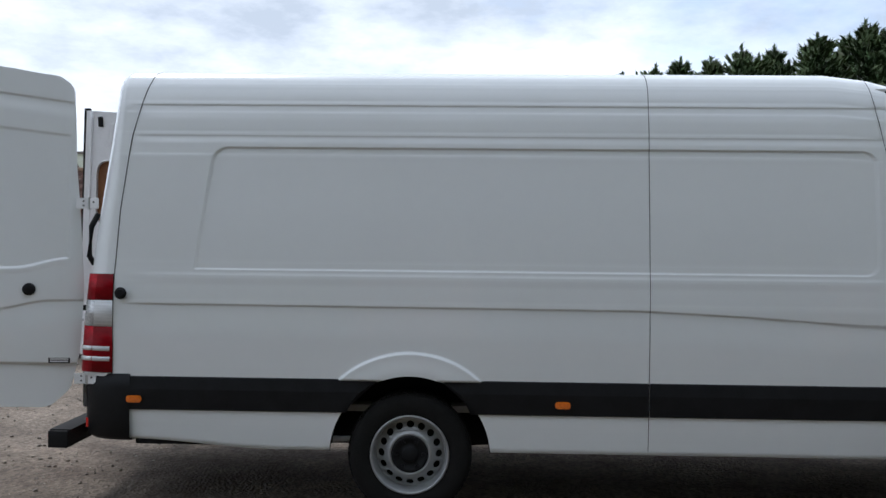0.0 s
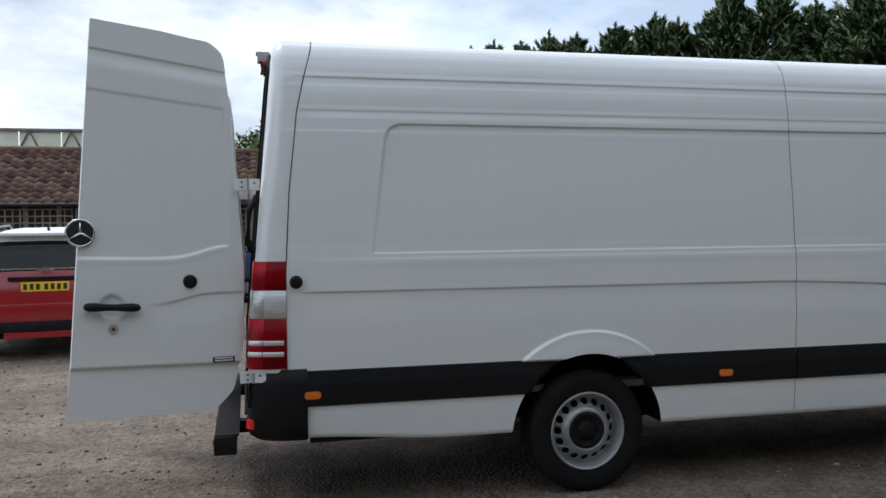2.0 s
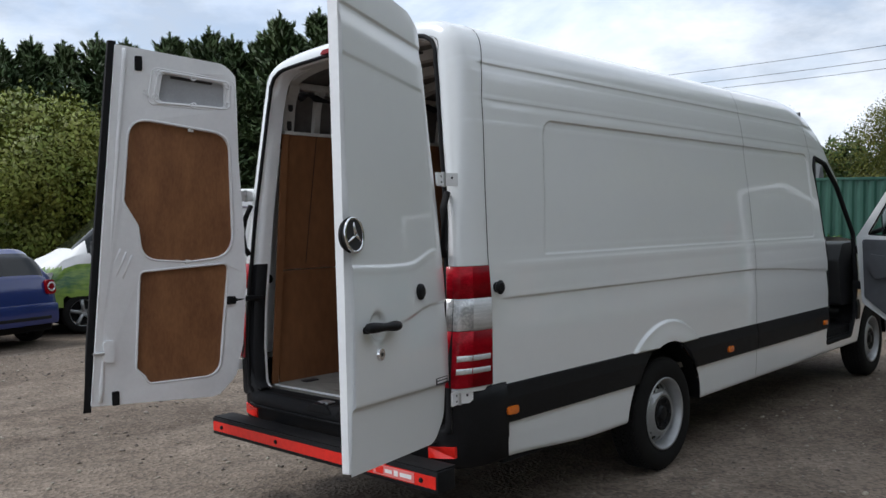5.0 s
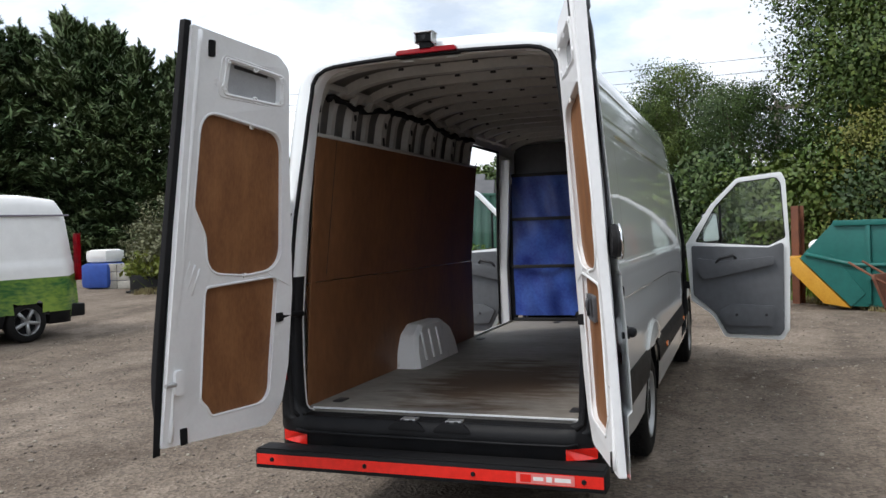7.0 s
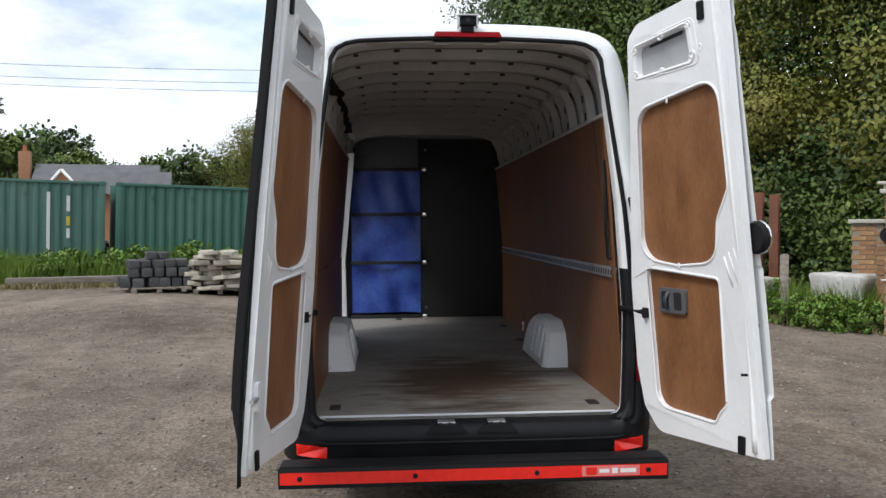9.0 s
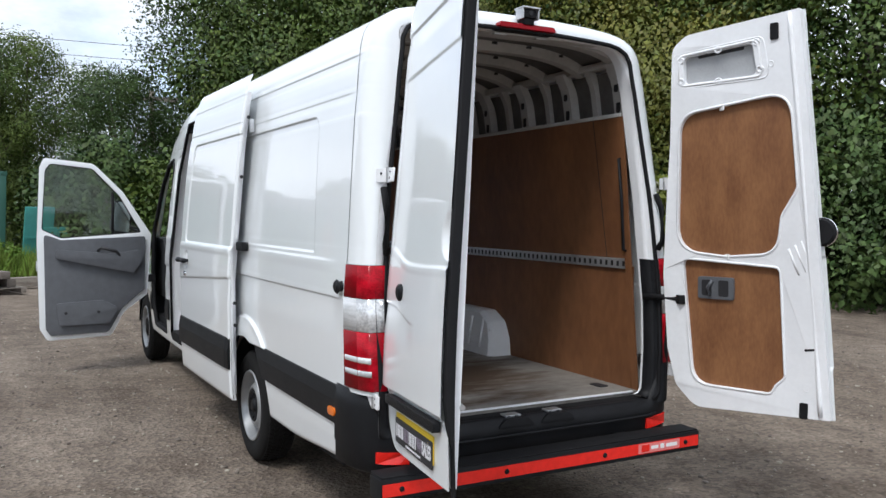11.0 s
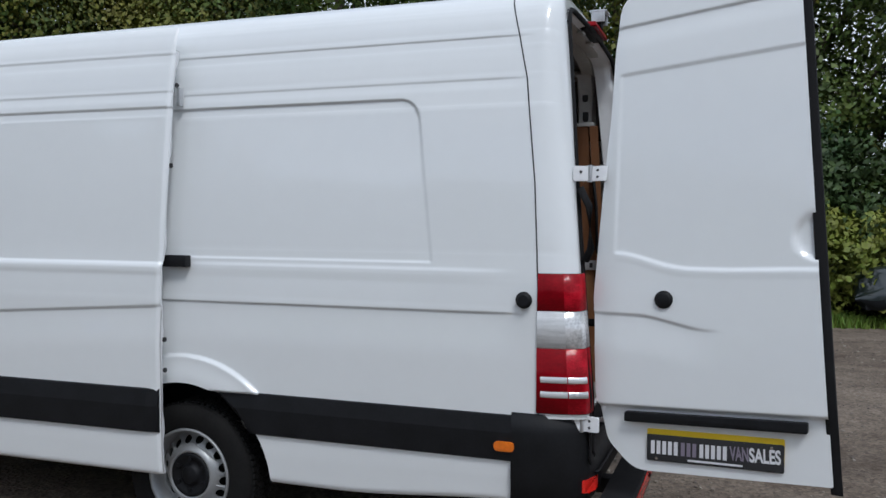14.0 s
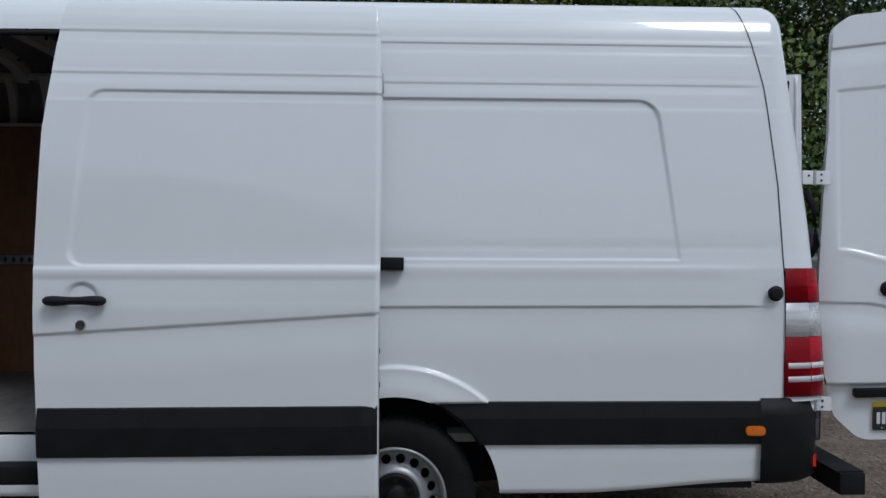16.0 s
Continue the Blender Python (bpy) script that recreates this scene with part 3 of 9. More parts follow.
# lower cladding, bumper
def side_strip(x0, x1, side, z0=0.612, z1=0.812, proud=0.014, edge0=0.0, edge1=0.0, y_extra=0.0):
    zs = [z0, z0 + 0.006, z0 + 0.06, z0 + 0.125, z1 - 0.006, z1]
    pr = [0.002, proud, proud + 0.004, proud + 0.005, proud - 0.008, 0.001]
    xs = np.linspace(x0, x1, max(2, int(abs(x1 - x0) / 0.03)))
    verts, faces = [], []
    for i, x in enumerate(xs):
        t = i / (len(xs) - 1)
        for z, p in zip(zs, pr):
            k = ((z1 - z) / (z1 - z0)) ** 0.7
            xx = x + (edge0 * k * (1 - t) ** 12) + (edge1 * k * t ** 12)
            verts.append((xx, side * (float(width_at(z)) * float(nose_taper(xx)) + p + y_extra), z))
    n = len(zs)
    for i in range(len(xs) - 1):
        for j in range(n - 1):
            a = i * n + j
            f = (a, a + n, a + n + 1, a + 1)
            faces.append(f if side < 0 else f[::-1])
    faces.append(tuple(range(n)))
    faces.append(tuple(range((len(xs) - 1) * n, len(xs) * n)))
    me = mesh_of("strip", verts, faces)
    me.set_sharp_from_angle(angle=0.12)
    return me


STRIPS = {-1: [(-2.035, -0.53, 0, -0.225), (-0.174, 1.046, 0.225, 0), (1.054, 2.615, 0, 0), (3.44, 3.53, 0, 0)], 1: [(-2.035, -0.53, 0, -0.225), (-0.174, 1.02, 0.225, 0), (2.42, 2.60, 0, 0), (3.44, 3.53, 0, 0)]}
for s in (-1, 1):
    for x0, x1, e0, e1 in STRIPS[s]:
        part("side_moulding", side_strip(x0, x1, s, edge0=e0, edge1=e1), M_BLACK, VAN, "black plastic side moulding")


def arch_liner(ax, side, r, w=0.19):
    verts, faces = [], []
    n = 28
    for i in range(n + 1):
        a = math.pi * (0.02 + 0.96 * i / n)
        for y in (0.955, 0.93, 0.93 - w):
            rr = r - 0.004 if y > 0.94 else r + 0.015
            verts.append((ax + rr * math.cos(a), side * y, HUB_Z + rr * math.sin(a)))
    for i in range(n):
        for j in range(2):
            a = 3 * i + j
            faces.append((a, a + 1, a + 4, a + 3))
    k = len(verts)                          # inner wall of the arch
    verts.append((ax, side * (0.93 - w), HUB_Z))
    for i in range(n):
        faces.append((3 * i + 2, 3 * i + 5, k))
    return mesh_of("liner", verts, faces)


for s in (-1, 1):
    for ax, r in ((AXLE_R, 0.478), (AXLE_F, 0.45)):
        part("wheel_arch_liner", arch_liner(ax, s, r), M_RUBBER, VAN, "black wheel arch liner")



# bumper: round the rear corners and across under the opening
def rear_bumper():
    verts, faces = [], []
    path = []
    for a in np.linspace(0, math.pi / 2, 10):
        path.append((-2.06 - 0.275 * math.sin(a), 0.992 - 0.155 * (1 - math.cos(a))))
    path = [(-2.018, 0.990)] + path
    for y in (0.78, 0.70, 0.5, 0.25, 0.0):
        path.append((-2.345, y))
    full = [(x, -y) for x, y in path] + [(x, y) for x, y in path[::-1][1:]]
    prof = []
    for i, (x, y) in enumerate(full):
        k = abs(y)
        mid = smooth(0.86, 0.80, k)
        top = 0.826 - 0.20 * float(mid)
        t2 = 0.77 - 0.17 * float(mid)
        prof.append([(0.06, top), (0.012, top - 0.002), (0.0, t2 - 0.03), (0.0, 0.55), (0.006, 0.535), (0.006, 0.45), (0.05, 0.422), (0.12, 0.418)])
    n = 8
    for (x, y), pr in zip(full, prof):
        d = Vector((-1.0 if abs(y) < 0.72 else (x + 2.06) / 0.275 if x < -2.06 else 0.0, 0 if abs(y) < 0.72 else math.copysign(max(0, abs(y) - 0.837) / 0.155, y)))
        d = d.normalized() if d.length else Vector((-1, 0))
        for inn, z in pr:
            verts.append((x - d.x * inn, y - d.y * inn, z))
    for i in range(len(full) - 1):
        for j in range(n - 1):
            a = i * n + j
            faces.append((a, a + 1, a + n + 1, a + n))
    return mesh_of("bumper", verts, faces)


BUMPER = part("rear_bumper", rear_bumper(), M_BLACK, VAN, "black plastic rear bumper with load sill")
for s in (-1, 1):
    bx = lambda u: -2.345 if u < 0.80 else (-2.345 + (u - 0.80) * 0.27 if u < 0.837 else -2.06 - 0.275 * math.sqrt(max(0, 1 - (1 - (0.992 - u) / 0.155) ** 2)))
    rl = [(0.735 + 0.0195 * k, 0.470 + 0.002 * k) for k in range(9)] + [(0.891 - 0.0195 * k, 0.541 - 0.0018 * k) for k in range(9)]
    bm = solid([rl], 0.0, 0.03, lambda u, v, d, s=s: (bx(u) - 0.003 + d, s * (u + 0.004), v))
    part("reflector", bm, M_REFLECT, BUMPER, "red rear reflector")
# sill plate and ledge of the load edge
part("load_sill", box(-2.33, -2.17, -0.80, 0.80, 0.575, 0.622, 0.012), M_RUBBER, VAN, "scuffed black load sill")
part("sill_edge", box(-2.176, -2.158, -0.79, 0.79, 0.636, 0.6455, 0.003), M_PAINT_IN, VAN, "chipped white sill edge")
for y in (-0.13, 0.13):
    pad = solid([fillet([(y - 0.12, 0.578), (y - 0.065, 0.626), (y + 0.065, 0.626), (y + 0.12, 0.578)], 0.015, 3)], 0.0, 0.05, lambda u, v, d: (-2.351 + d, u, v), 0.005)
    pad = part("striker_pad", pad, M_BLACK, VAN, "black moulded striker pad")
    part("striker", box(-2.318, -2.258, y - 0.045, y + 0.045, 0.6255, 0.636, 0.004), M_ZINC, pad, "metal door striker")
    for dy in (-0.026, 0.022):
        part("striker_slot", box(-2.320, -2.3175, y + dy, y + dy + 0.018, 0.628, 0.633), M_INK, pad)
part("bumper_ledge", tube([(-2.350, 0.80, 0.556), (-2.352, 0.74, 0.545), (-2.352, 0.5, 0.541), (-2.352, -0.5, 0.541), (-2.352, -0.74, 0.545), (-2.350, -0.80, 0.556)], 0.007, 6), M_BLACK, BUMPER, "moulded ridge along the bumper")


# rear lamps
def lamp_segment(z0, z1, side, k0=0.0, k1=1.0, proud=0.007, rim=0.0025):
    """A piece of the lamp's skin between two heights and between two places round the corner (0 side, 1 rear)."""
    verts, faces = [], []
    ks = [k for k in (0.0, 0.15, 0.3, 0.45, 0.58, 0.68, 0.77, 0.85, 0.91, 0.955, 0.985, 1.0) if k0 + 0.02 < k < k1 - 0.02]
    ks = [k0] + ks + [k1]
    for z, inn in ((z0, rim * 2), (z0 + rim, 0.0), (z1 - rim, 0.0), (z1, rim * 2)):
        xr = float(rear_plane(z))
        for k in ks:
            x = -2.124 + (xr + 2.124) * k
            y = float(corner(x, z))
            verts.append((x - 0.010 * k + inn * 0.6, side * (y + proud - inn - 0.05 * max(0, k - 0.985) / 0.015), z))
    n = len(ks)
    for i in range(3):
        for j in range(n - 1):
            a = i * n + j
            f = (a, a + 1, a + n + 1, a + n)
            faces.append(f if side < 0 else f[::-1])
    return mesh_of("lens", verts, faces)


# rear-facing lens parts, in brighter tones than the side-facing ones
M_RED_REAR = mat("bright_red_lens_rear", (0.26, 0.001, 0.007), 0.3, coat=0.2, col2=(0.52, 0.006, 0.02), scale=11, stretch=(1, 1, 1.4), bump=0.15, bscale=60, spec=0.1, contrast=(0.42, 0.60))
M_CLEAR_REAR = mat("bright_clear_lens_rear", (0.45, 0.46, 0.465), 0.18, metal=0.3, coat=0.5, col2=(0.86, 0.87, 0.88), scale=9, bump=0.2, bscale=40, contrast=(0.42, 0.58))
for s in (-1, 1):
    lamp = part("rear_lamp", lamp_segment(0.828, 1.418, s), M_INK, VAN, "tall red and clear rear lamp cluster")
    for z0, z1, mm, m2, nm in ((1.262, 1.416, M_RED, M_RED_REAR, "red_lens"), (1.106, 1.260, M_CLEAR, M_CLEAR_REAR, "clear_lens"), (0.831, 1.104, M_RED, M_RED_REAR, "red_lens")):
        for k0, k1, m3 in ((0.0, 0.60, mm), (0.60, 1.0, m2)):
            o = part(nm, lamp_segment(z0, z1, s, k0, k1, 0.009, 0.0012), m3, lamp)
            o.location = (-0.0015, 0, 0)
    for z0, z1 in ((0.958, 0.988), (0.896, 0.926)):
        for k0, k1, m3 in ((0.07, 0.59, M_CLEAR), (0.61, 0.955, M_CLEAR_REAR)):
            o = part("clear_bar", lamp_segment(z0, z1, s, k0, k1, 0.0105, 0.003), m3, lamp)
            o.location = (-0.003, 0, 0)
    cap = bm_cyl(bm_cyl(cyl((-2.072, s * 0.965, 1.305), (-2.072, s * 0.985, 1.305), 0.030, 0.024, 20), (-2.072, s * 0.985, 1.305), (-2.072, s * 1.000, 1.305), 0.024, 0.036, 20), (-2.072, s * 1.000, 1.305), (-2.072, s * 1.012, 1.305), 0.036, 0.022, 20)
    part("rubber_stop", cap, M_BLACK, VAN, "round black rubber door stop", soft=None)
    for x in (-1.99, 0.545, 2.50) if s < 0 else (-1.99,):
        bm = solid([fillet([(x - 0.045, 0.658), (x + 0.045, 0.658), (x + 0.045, 0.700), (x - 0.045, 0.700)], 0.02, 4)], 0.0, 0.016, lambda u, v, d, s=s: (u, s * (0.984 + d), v), 0.005)
        part("side_marker", bm, M_ORANGE, VAN, "small orange side marker lamp")

# high brake lamp and the reversing camera on its bracket
brk = solid([fillet([(-0.18, 2.622), (0.18, 2.622), (0.165, 2.650), (-0.165, 2.650)], 0.008, 3)], 0.0, 0.06, lambda u, v, d: (-2.225 + d + 0.3 * (v - 2.62), u, v), 0.006)
part("high_brake_lamp", brk, M_RED, VAN, "red high-level brake lamp")
part("brake_lamp_base", box(-2.205, -2.14, -0.178, 0.178, 2.612, 2.622, 0.004), M_BLACK, VAN)
cam_house = box(-2.235, -2.18, -0.042, 0.042, 2.680, 2.722, 0.008)
house = part("reversing_camera", cam_house, M_BLACK, VAN, "small black reversing camera on a grey bracket")
part("bracket", box(-2.225, -2.12, -0.032, 0.032, 2.646, 2.679, 0.004), M_RUBBER, house)
for y in (-0.052, 0.0435):
    part("bracket_cheek", box(-2.245, -2.175, y, y + 0.0085, 2.672, 2.735, 0.003), M_ZINC, house, "grey steel bracket cheek")
part("visor", box(-2.255, -2.165, -0.054, 0.054, 2.724, 2.733, 0.003), M_ZINC, house)
part("camera_lens", cyl((-2.241, 0, 2.705), (-2.234, 0, 2.705), 0.013, 0.013, 14), M_INK, house)


# wheels
def lathe(profile, n=40):
    """Turns (radius, offset) pairs about the y axis."""
    verts, faces = [], []
    k = len(profile)
    for i in range(n):
        a = 2 * math.pi * i / n
        for r, y in profile:
            verts.append((r * math.cos(a), y, r * math.sin(a)))
    for i in range(n):
        for j in range(k - 1):
            a, b = i * k, ((i + 1) % n) * k
            faces.append((a + j, a + j + 1, b + j + 1, b + j))
    return mesh_of("turned", verts, faces)


def tread(n=72, r0=0.345, r1=0.357, w=0.085):
    bm = bmesh.new()
    for i in range(n):
        a = 2 * math.pi * i / n
        for k, y in enumerate((-0.066, -0.033, 0.0, 0.033, 0.066)):
            m = Matrix.Rotation(-(a + (k % 2) * math.pi / n), 4, "Y") @ Matrix.Translation((0.351, y, 0)) @ Matrix.Rotation(0.25 if k % 2 else -0.2, 4, "X")
            bm_box(bm, -0.006, 0.006, -0.013, 0.013, -0.0115, 0.0115, m)
    return bm


def build_wheel():
    w = thing("wheel", "", "")
    tyre = part("tyre", lathe([(0.222, -0.095), (0.25, -0.108), (0.30, -0.112), (0.332, -0.102), (0.347, -0.086), (0.347, 0.086), (0.332, 0.102), (0.30, 0.112), (0.25, 0.108), (0.222, 0.095)], 56), M_TYRE, w, "worn black tyre")
    tagged(part("tread", tread(), M_TYRE, tyre), kind="stuff")
    rim = part("rim", lathe([(0.221, -0.090), (0.229, -0.099), (0.226, -0.107), (0.219, -0.108), (0.213, -0.102), (0.209, -0.085), (0.203, -0.072), (0.198, -0.030), (0.196, 0.09)], 56), M_SILVER, w, "silver steel rim")
    # the dished disc with a ring of oval holes near its edge
    dish = lambda r: -0.030 - 0.050 * float(smooth(0.190, 0.122, r))
    ring, hole_n = [(0.197 * math.cos(a), 0.197 * math.sin(a)) for a in np.linspace(0, 2 * math.pi, 64, endpoint=False)], 16
    loops = [ring]
    for i in range(hole_n):
        a0 = 2 * math.pi * i / hole_n
        loops.append([((0.166 + 0.0185 * math.cos(t)) * math.cos(a0) - 0.0215 * math.sin(t) * math.sin(a0), (0.166 + 0.0185 * math.cos(t)) * math.sin(a0) + 0.0215 * math.sin(t) * math.cos(a0)) for t in np.linspace(0, 2 * math.pi, 14, endpoint=False)])
    loops.append([(0.136 * math.cos(a), 0.136 * math.sin(a)) for a in np.linspace(0, 2 * math.pi, 48, endpoint=False)])
    part("disc", solid(loops, 0.0, 0.006, lambda u, v, d: (u, dish(math.hypot(u, v)) + d, v)), M_SILVER, rim)
    part("hub_dish", lathe([(0.1365, dish(0.1365) - 0.0005), (0.130, dish(0.130) - 0.004), (0.121, -0.088), (0.113, -0.090), (0.107, -0.082), (0.10, -0.06)], 48), M_SILVER, rim)
    part("hub_cap", lathe([(0.108, -0.070), (0.106, -0.086), (0.099, -0.092), (0.088, -0.088), (0.066, -0.074), (0.047, -0.074), (0.043, -0.090), (0.038, -0.094), (0.0, -0.095)], 44), M_BLACK, w, "black plastic hub cap")
    for i in range(6):
        a = 2 * math.pi * i / 6
        part("wheel_nut", cyl((0.078 * math.cos(a), -0.076, 0.078 * math.sin(a)), (0.078 * math.cos(a), -0.092, 0.078 * math.sin(a)), 0.013, 0.011, 6), M_BLACK, w)
    drum = part("brake_drum", cyl((0, 0.01, 0), (0, 0.08, 0), 0.190, 0.190, 28), M_RUBBER, w)
    return w


wheel = build_wheel()
wheel.parent = VAN
wheel.location = (AXLE_R, -0.845, 0.362)
wheel.scale = (1.035, 1.0, 1.035)
for ax, s in ((AXLE_R, 1), (AXLE_F, -1), (AXLE_F, 1)):
    w2 = copy_thing(wheel, pose(ax, s * 0.845, 0.362, 0, 17 * (1 + s) + ax * 9, 180 if s > 0 else 0))
    w2.scale = (1.035, 1.0, 1.035)
    w2.parent = VAN
part("rear_axle", cyl((AXLE_R, -0.8, HUB_Z), (AXLE_R, 0.8, HUB_Z), 0.06), M_RUBBER, VAN)
part("underbody", box(-2.1, 4.7, -0.62, 0.62, 0.40, 0.52, 0.03), M_RUBBER, VAN, "dark underbody")
for y in (-0.88, 0.88):
    for x0, x1 in ((-2.0, -0.86), (0.15, 3.44)):
        part("sill_underside", box(x0, x1, min(y, y * 1.06), max(y, y * 1.06), 0.40, 0.50), M_RUBBER, VAN)
exhaust = tube([(-0.1, -0.7, 0.42), (-0.9, -0.72, 0.40), (-1.2, -0.75, 0.36)], 0.03, 10)
part("exhaust", exhaust, M_ZINC, VAN)

# tread bar behind the bumper
BAR = thing("step_bar", "black steel rear step bar with red reflective tape under the bumper", "step bar", m=pose(0, YC, 0))
bar = part("bar", box(-2.52, -2.40, -0.965, 0.965, 0.372, 0.474, 0.006), M_BLACK, BAR, "black steel bar")
part("tread_plate", box(-2.515, -2.385, -0.955, 0.955, 0.474, 0.482, 0.002), M_RUBBER, BAR)
part("reflective_tape", box(-2.5235, -2.520, -0.955, 0.955, 0.394, 0.452), M_REFLECT, BAR, "red reflective strip")
part("tape_label", box(-2.5255, -2.5238, -0.815, -0.525, 0.399, 0.449), M_TAPE_LABEL, BAR, "red label with white bars")
for y0, y1, h in ((-0.662, -0.612, 0.009), (-0.704, -0.676, 0.013), (-0.797, -0.718, 0.010)):
    part("lettering", box(-2.5263, -2.5255, y0, y1, 0.424 - h, 0.424 + h), M_LABEL, BAR)
part("label_patch", box(-2.5264, -2.5254, -0.60, -0.545, 0.405, 0.443), M_REFLECT, BAR)
for y in (-0.86, -0.30, 0.30, 0.86):
    part("bolt", cyl((-2.522, y, 0.423), (-2.531, y, 0.423), 0.014, 0.010, 8), M_RUBBER, BAR)
for y in (-0.55, 0.55):
    part("support_arm", box(-2.42, -1.9, y - 0.04, y + 0.04, 0.40, 0.47, 0.004), M_RUBBER, BAR)


# ---- rear doors, standing open ----
def place_door(hx, hy, swing, side):
    """Turns door coordinates (u from hinge to free edge, z, depth outwards) into the van's."""
    a = radians(swing)
    u = (-math.cos(a), side * math.sin(a))
    n = (math.sin(a), side * math.cos(a))
    lean, foot = (0.072, 1.12) if side < 0 else (0.085, 1.05)      # the door leans in as the rear of the body does

    def put(U, Zz, D):
        k = (Zz - foot) / 0.3
        D = D - lean * 0.3 * np.where(k > 1, k, np.where(k < -1, 0, (k + 1) ** 2 / 4))
        return (hx + u[0] * U + n[0] * D, hy + u[1] * U + n[1] * D, Zz)
    return put


def door_outline(w, square=0.0):
    fr = lambda z: w - 0.08 * (z - 0.655)
    low = [(fr(0.655), 0.655), (0.20, 0.612), (0.085, 0.72), (0.035, 0.92), (0.012, 1.33), (0.040, 1.80), (0.062, 2.06), (0.072, 2.36), (0.090 - 0.4 * square, 2.545 + square), (0.185 - square, 2.612 + 0.6 * square), (0.42, 2.646), (fr(2.675), 2.675)]
    return fillet(low, [0.006, 0.12, 0.1, 0.1, 0.5, 0.5, 0.3, 0.15, 0.08, 0.1, 0.3, 0.006], 5)


def rear_door(side, hx, hy, swing, w):
    put = place_door(hx, hy, swing, side)
    outline = door_outline(w)
    sd = poly_sdf(outline)
    fr = lambda z: w - 0.08 * (z - 0.655)

    def relief(U, Z):
        d = -0.022 * np.clip((0.14 - U) / 0.14, 0, 1) ** 2 - 0.012 * (U - 0.5) ** 2
        left = 0.095
        ridge = 1.443 + 0.055 * smooth(0.45, 0.12, U) ** 1.5 + 0.012 * smooth(0.5, 0.9, U)
        panel = smooth(left, left + 0.016, U) * smooth(ridge, ridge + 0.016, Z) * smooth(2.262 + 0.09 * (U - 0.1), 2.242 + 0.09 * (U - 0.1), Z)
        d = d - 0.0055 * panel
        d = d + 0.0018 * smooth(0.09, 0.14, U) * (smooth(ridge - 0.035, ridge - 0.008, Z) - smooth(ridge - 0.004, ridge + 0.018, Z))
        gz = 2.455 + 0.10 * (U - 0.09)
        d = d - 0.007 * smooth(gz + 0.006, gz - 0.004, Z) * smooth(gz - 0.10, gz - 0.008, Z)
        cz = 1.205 + 0.045 * smooth(0.50, 0.2, U)
        d = d - 0.008 * smooth(0.56, 0.40, U) * smooth(cz + 0.010, cz - 0.004, Z) * smooth(cz - 0.16, cz - 0.01, Z)
        lz = 0.866 + 0.05 * U
        d = d - (0.018 if side < 0 else 0.030) * smooth(lz + 0.010, lz - 0.012, Z)
        if side < 0:
            r = np.hypot(U - 0.705, Z - 1.21)
            d = d - 0.014 * smooth(0.068, 0.045, r)
        else:
            r = np.hypot(U - 0.885, Z - 1.585)
            d = d - 0.018 * smooth(0.098, 0.07, r)
        return d

    skin = sheet(steps((0.0, 0.16, 0.008), (0.16, 0.99, 0.010)), steps((0.60, 0.86, 0.012), (0.86, 0.94, 0.005), (0.94, 1.15, 0.012), (1.15, 1.27, 0.005), (1.27, 1.40, 0.012), (1.40, 1.52, 0.005), (1.52, 2.2, 0.018), (2.2, 2.34, 0.005), (2.34, 2.42, 0.01), (2.42, 2.56, 0.005), (2.56, 2.69, 0.01)), sd, lambda U, Z: put(U, Z, relief(U, Z)))
    door = part("rear_door", skin, M_PAINT, VAN, "open white rear door with plywood-lined inside")
    # the folded edge and the pressed inner frame with its openings
    c = np.array([(0.5, 1.63)])
    inner = [tuple(c[0] + (np.array(p) - c[0]) * np.array([0.985, 0.994])) for p in door_outline(w, 0.022)]
    curved = lambda U, Z, D: put(U, Z, D - 0.022 * max(0, (0.14 - U) / 0.14) ** 2 - 0.012 * (U - 0.5) ** 2 - ((0.018 if side < 0 else 0.030) * float(smooth(0.91, 0.87, Z)) if D > -0.03 else 0))
    up = fillet([(0.100, 1.475), (0.128, 2.20), (0.712, 2.272), (0.748, 1.80), (0.668, 1.665), (0.645, 1.475), (0.38, 1.450)], [0.15, 0.12, 0.12, 0.08, 0.08, 0.14, 0.3], 8)
    lo = fillet([(0.130, 1.425), (0.192, 0.748), (0.62, 0.752), (0.645, 0.80), (0.69, 0.845), (0.660, 1.398), (0.40, 1.412)], [0.035, 0.11, 0.045, 0.03, 0.035, 0.035, 0.3], 6)
    win = fillet([(0.150, 2.365), (0.150, 2.505), (0.525, 2.535), (0.550, 2.375)], 0.03, 4)
    part("inner_frame", solid([inner, up, lo, win], -0.014, -0.062, curved, 0.010), M_PAINT_IN, door, "white pressed-steel inner frame")
    grow = lambda lp, k: [(cx + (x - cx) * k, cz + (z - cz) * k) for (x, z) in lp for cx, cz in [(sum(p[0] for p in lp) / len(lp), sum(p[1] for p in lp) / len(lp))]]
    part("upper_plywood", solid([grow(up, 1.02)], -0.040, -0.034, curved), M_PLY, door, "brown plywood panel, worn")
    part("lower_plywood", solid([grow(lo, 1.02)], -0.040, -0.034, curved), M_PLY, door, "brown plywood panel, worn")
    part("recess_back", solid([grow(win, 1.02)], -0.030, -0.024, curved), M_RECESS_SHADED, door, "grey recess liner with shade in its tone")
    for lp in (up, lo):
        part("opening_lip", tube([curved(x, z, -0.061) for x, z in grow(lp, 1.012)], 0.0075, 6, True), M_PAINT_IN, door)
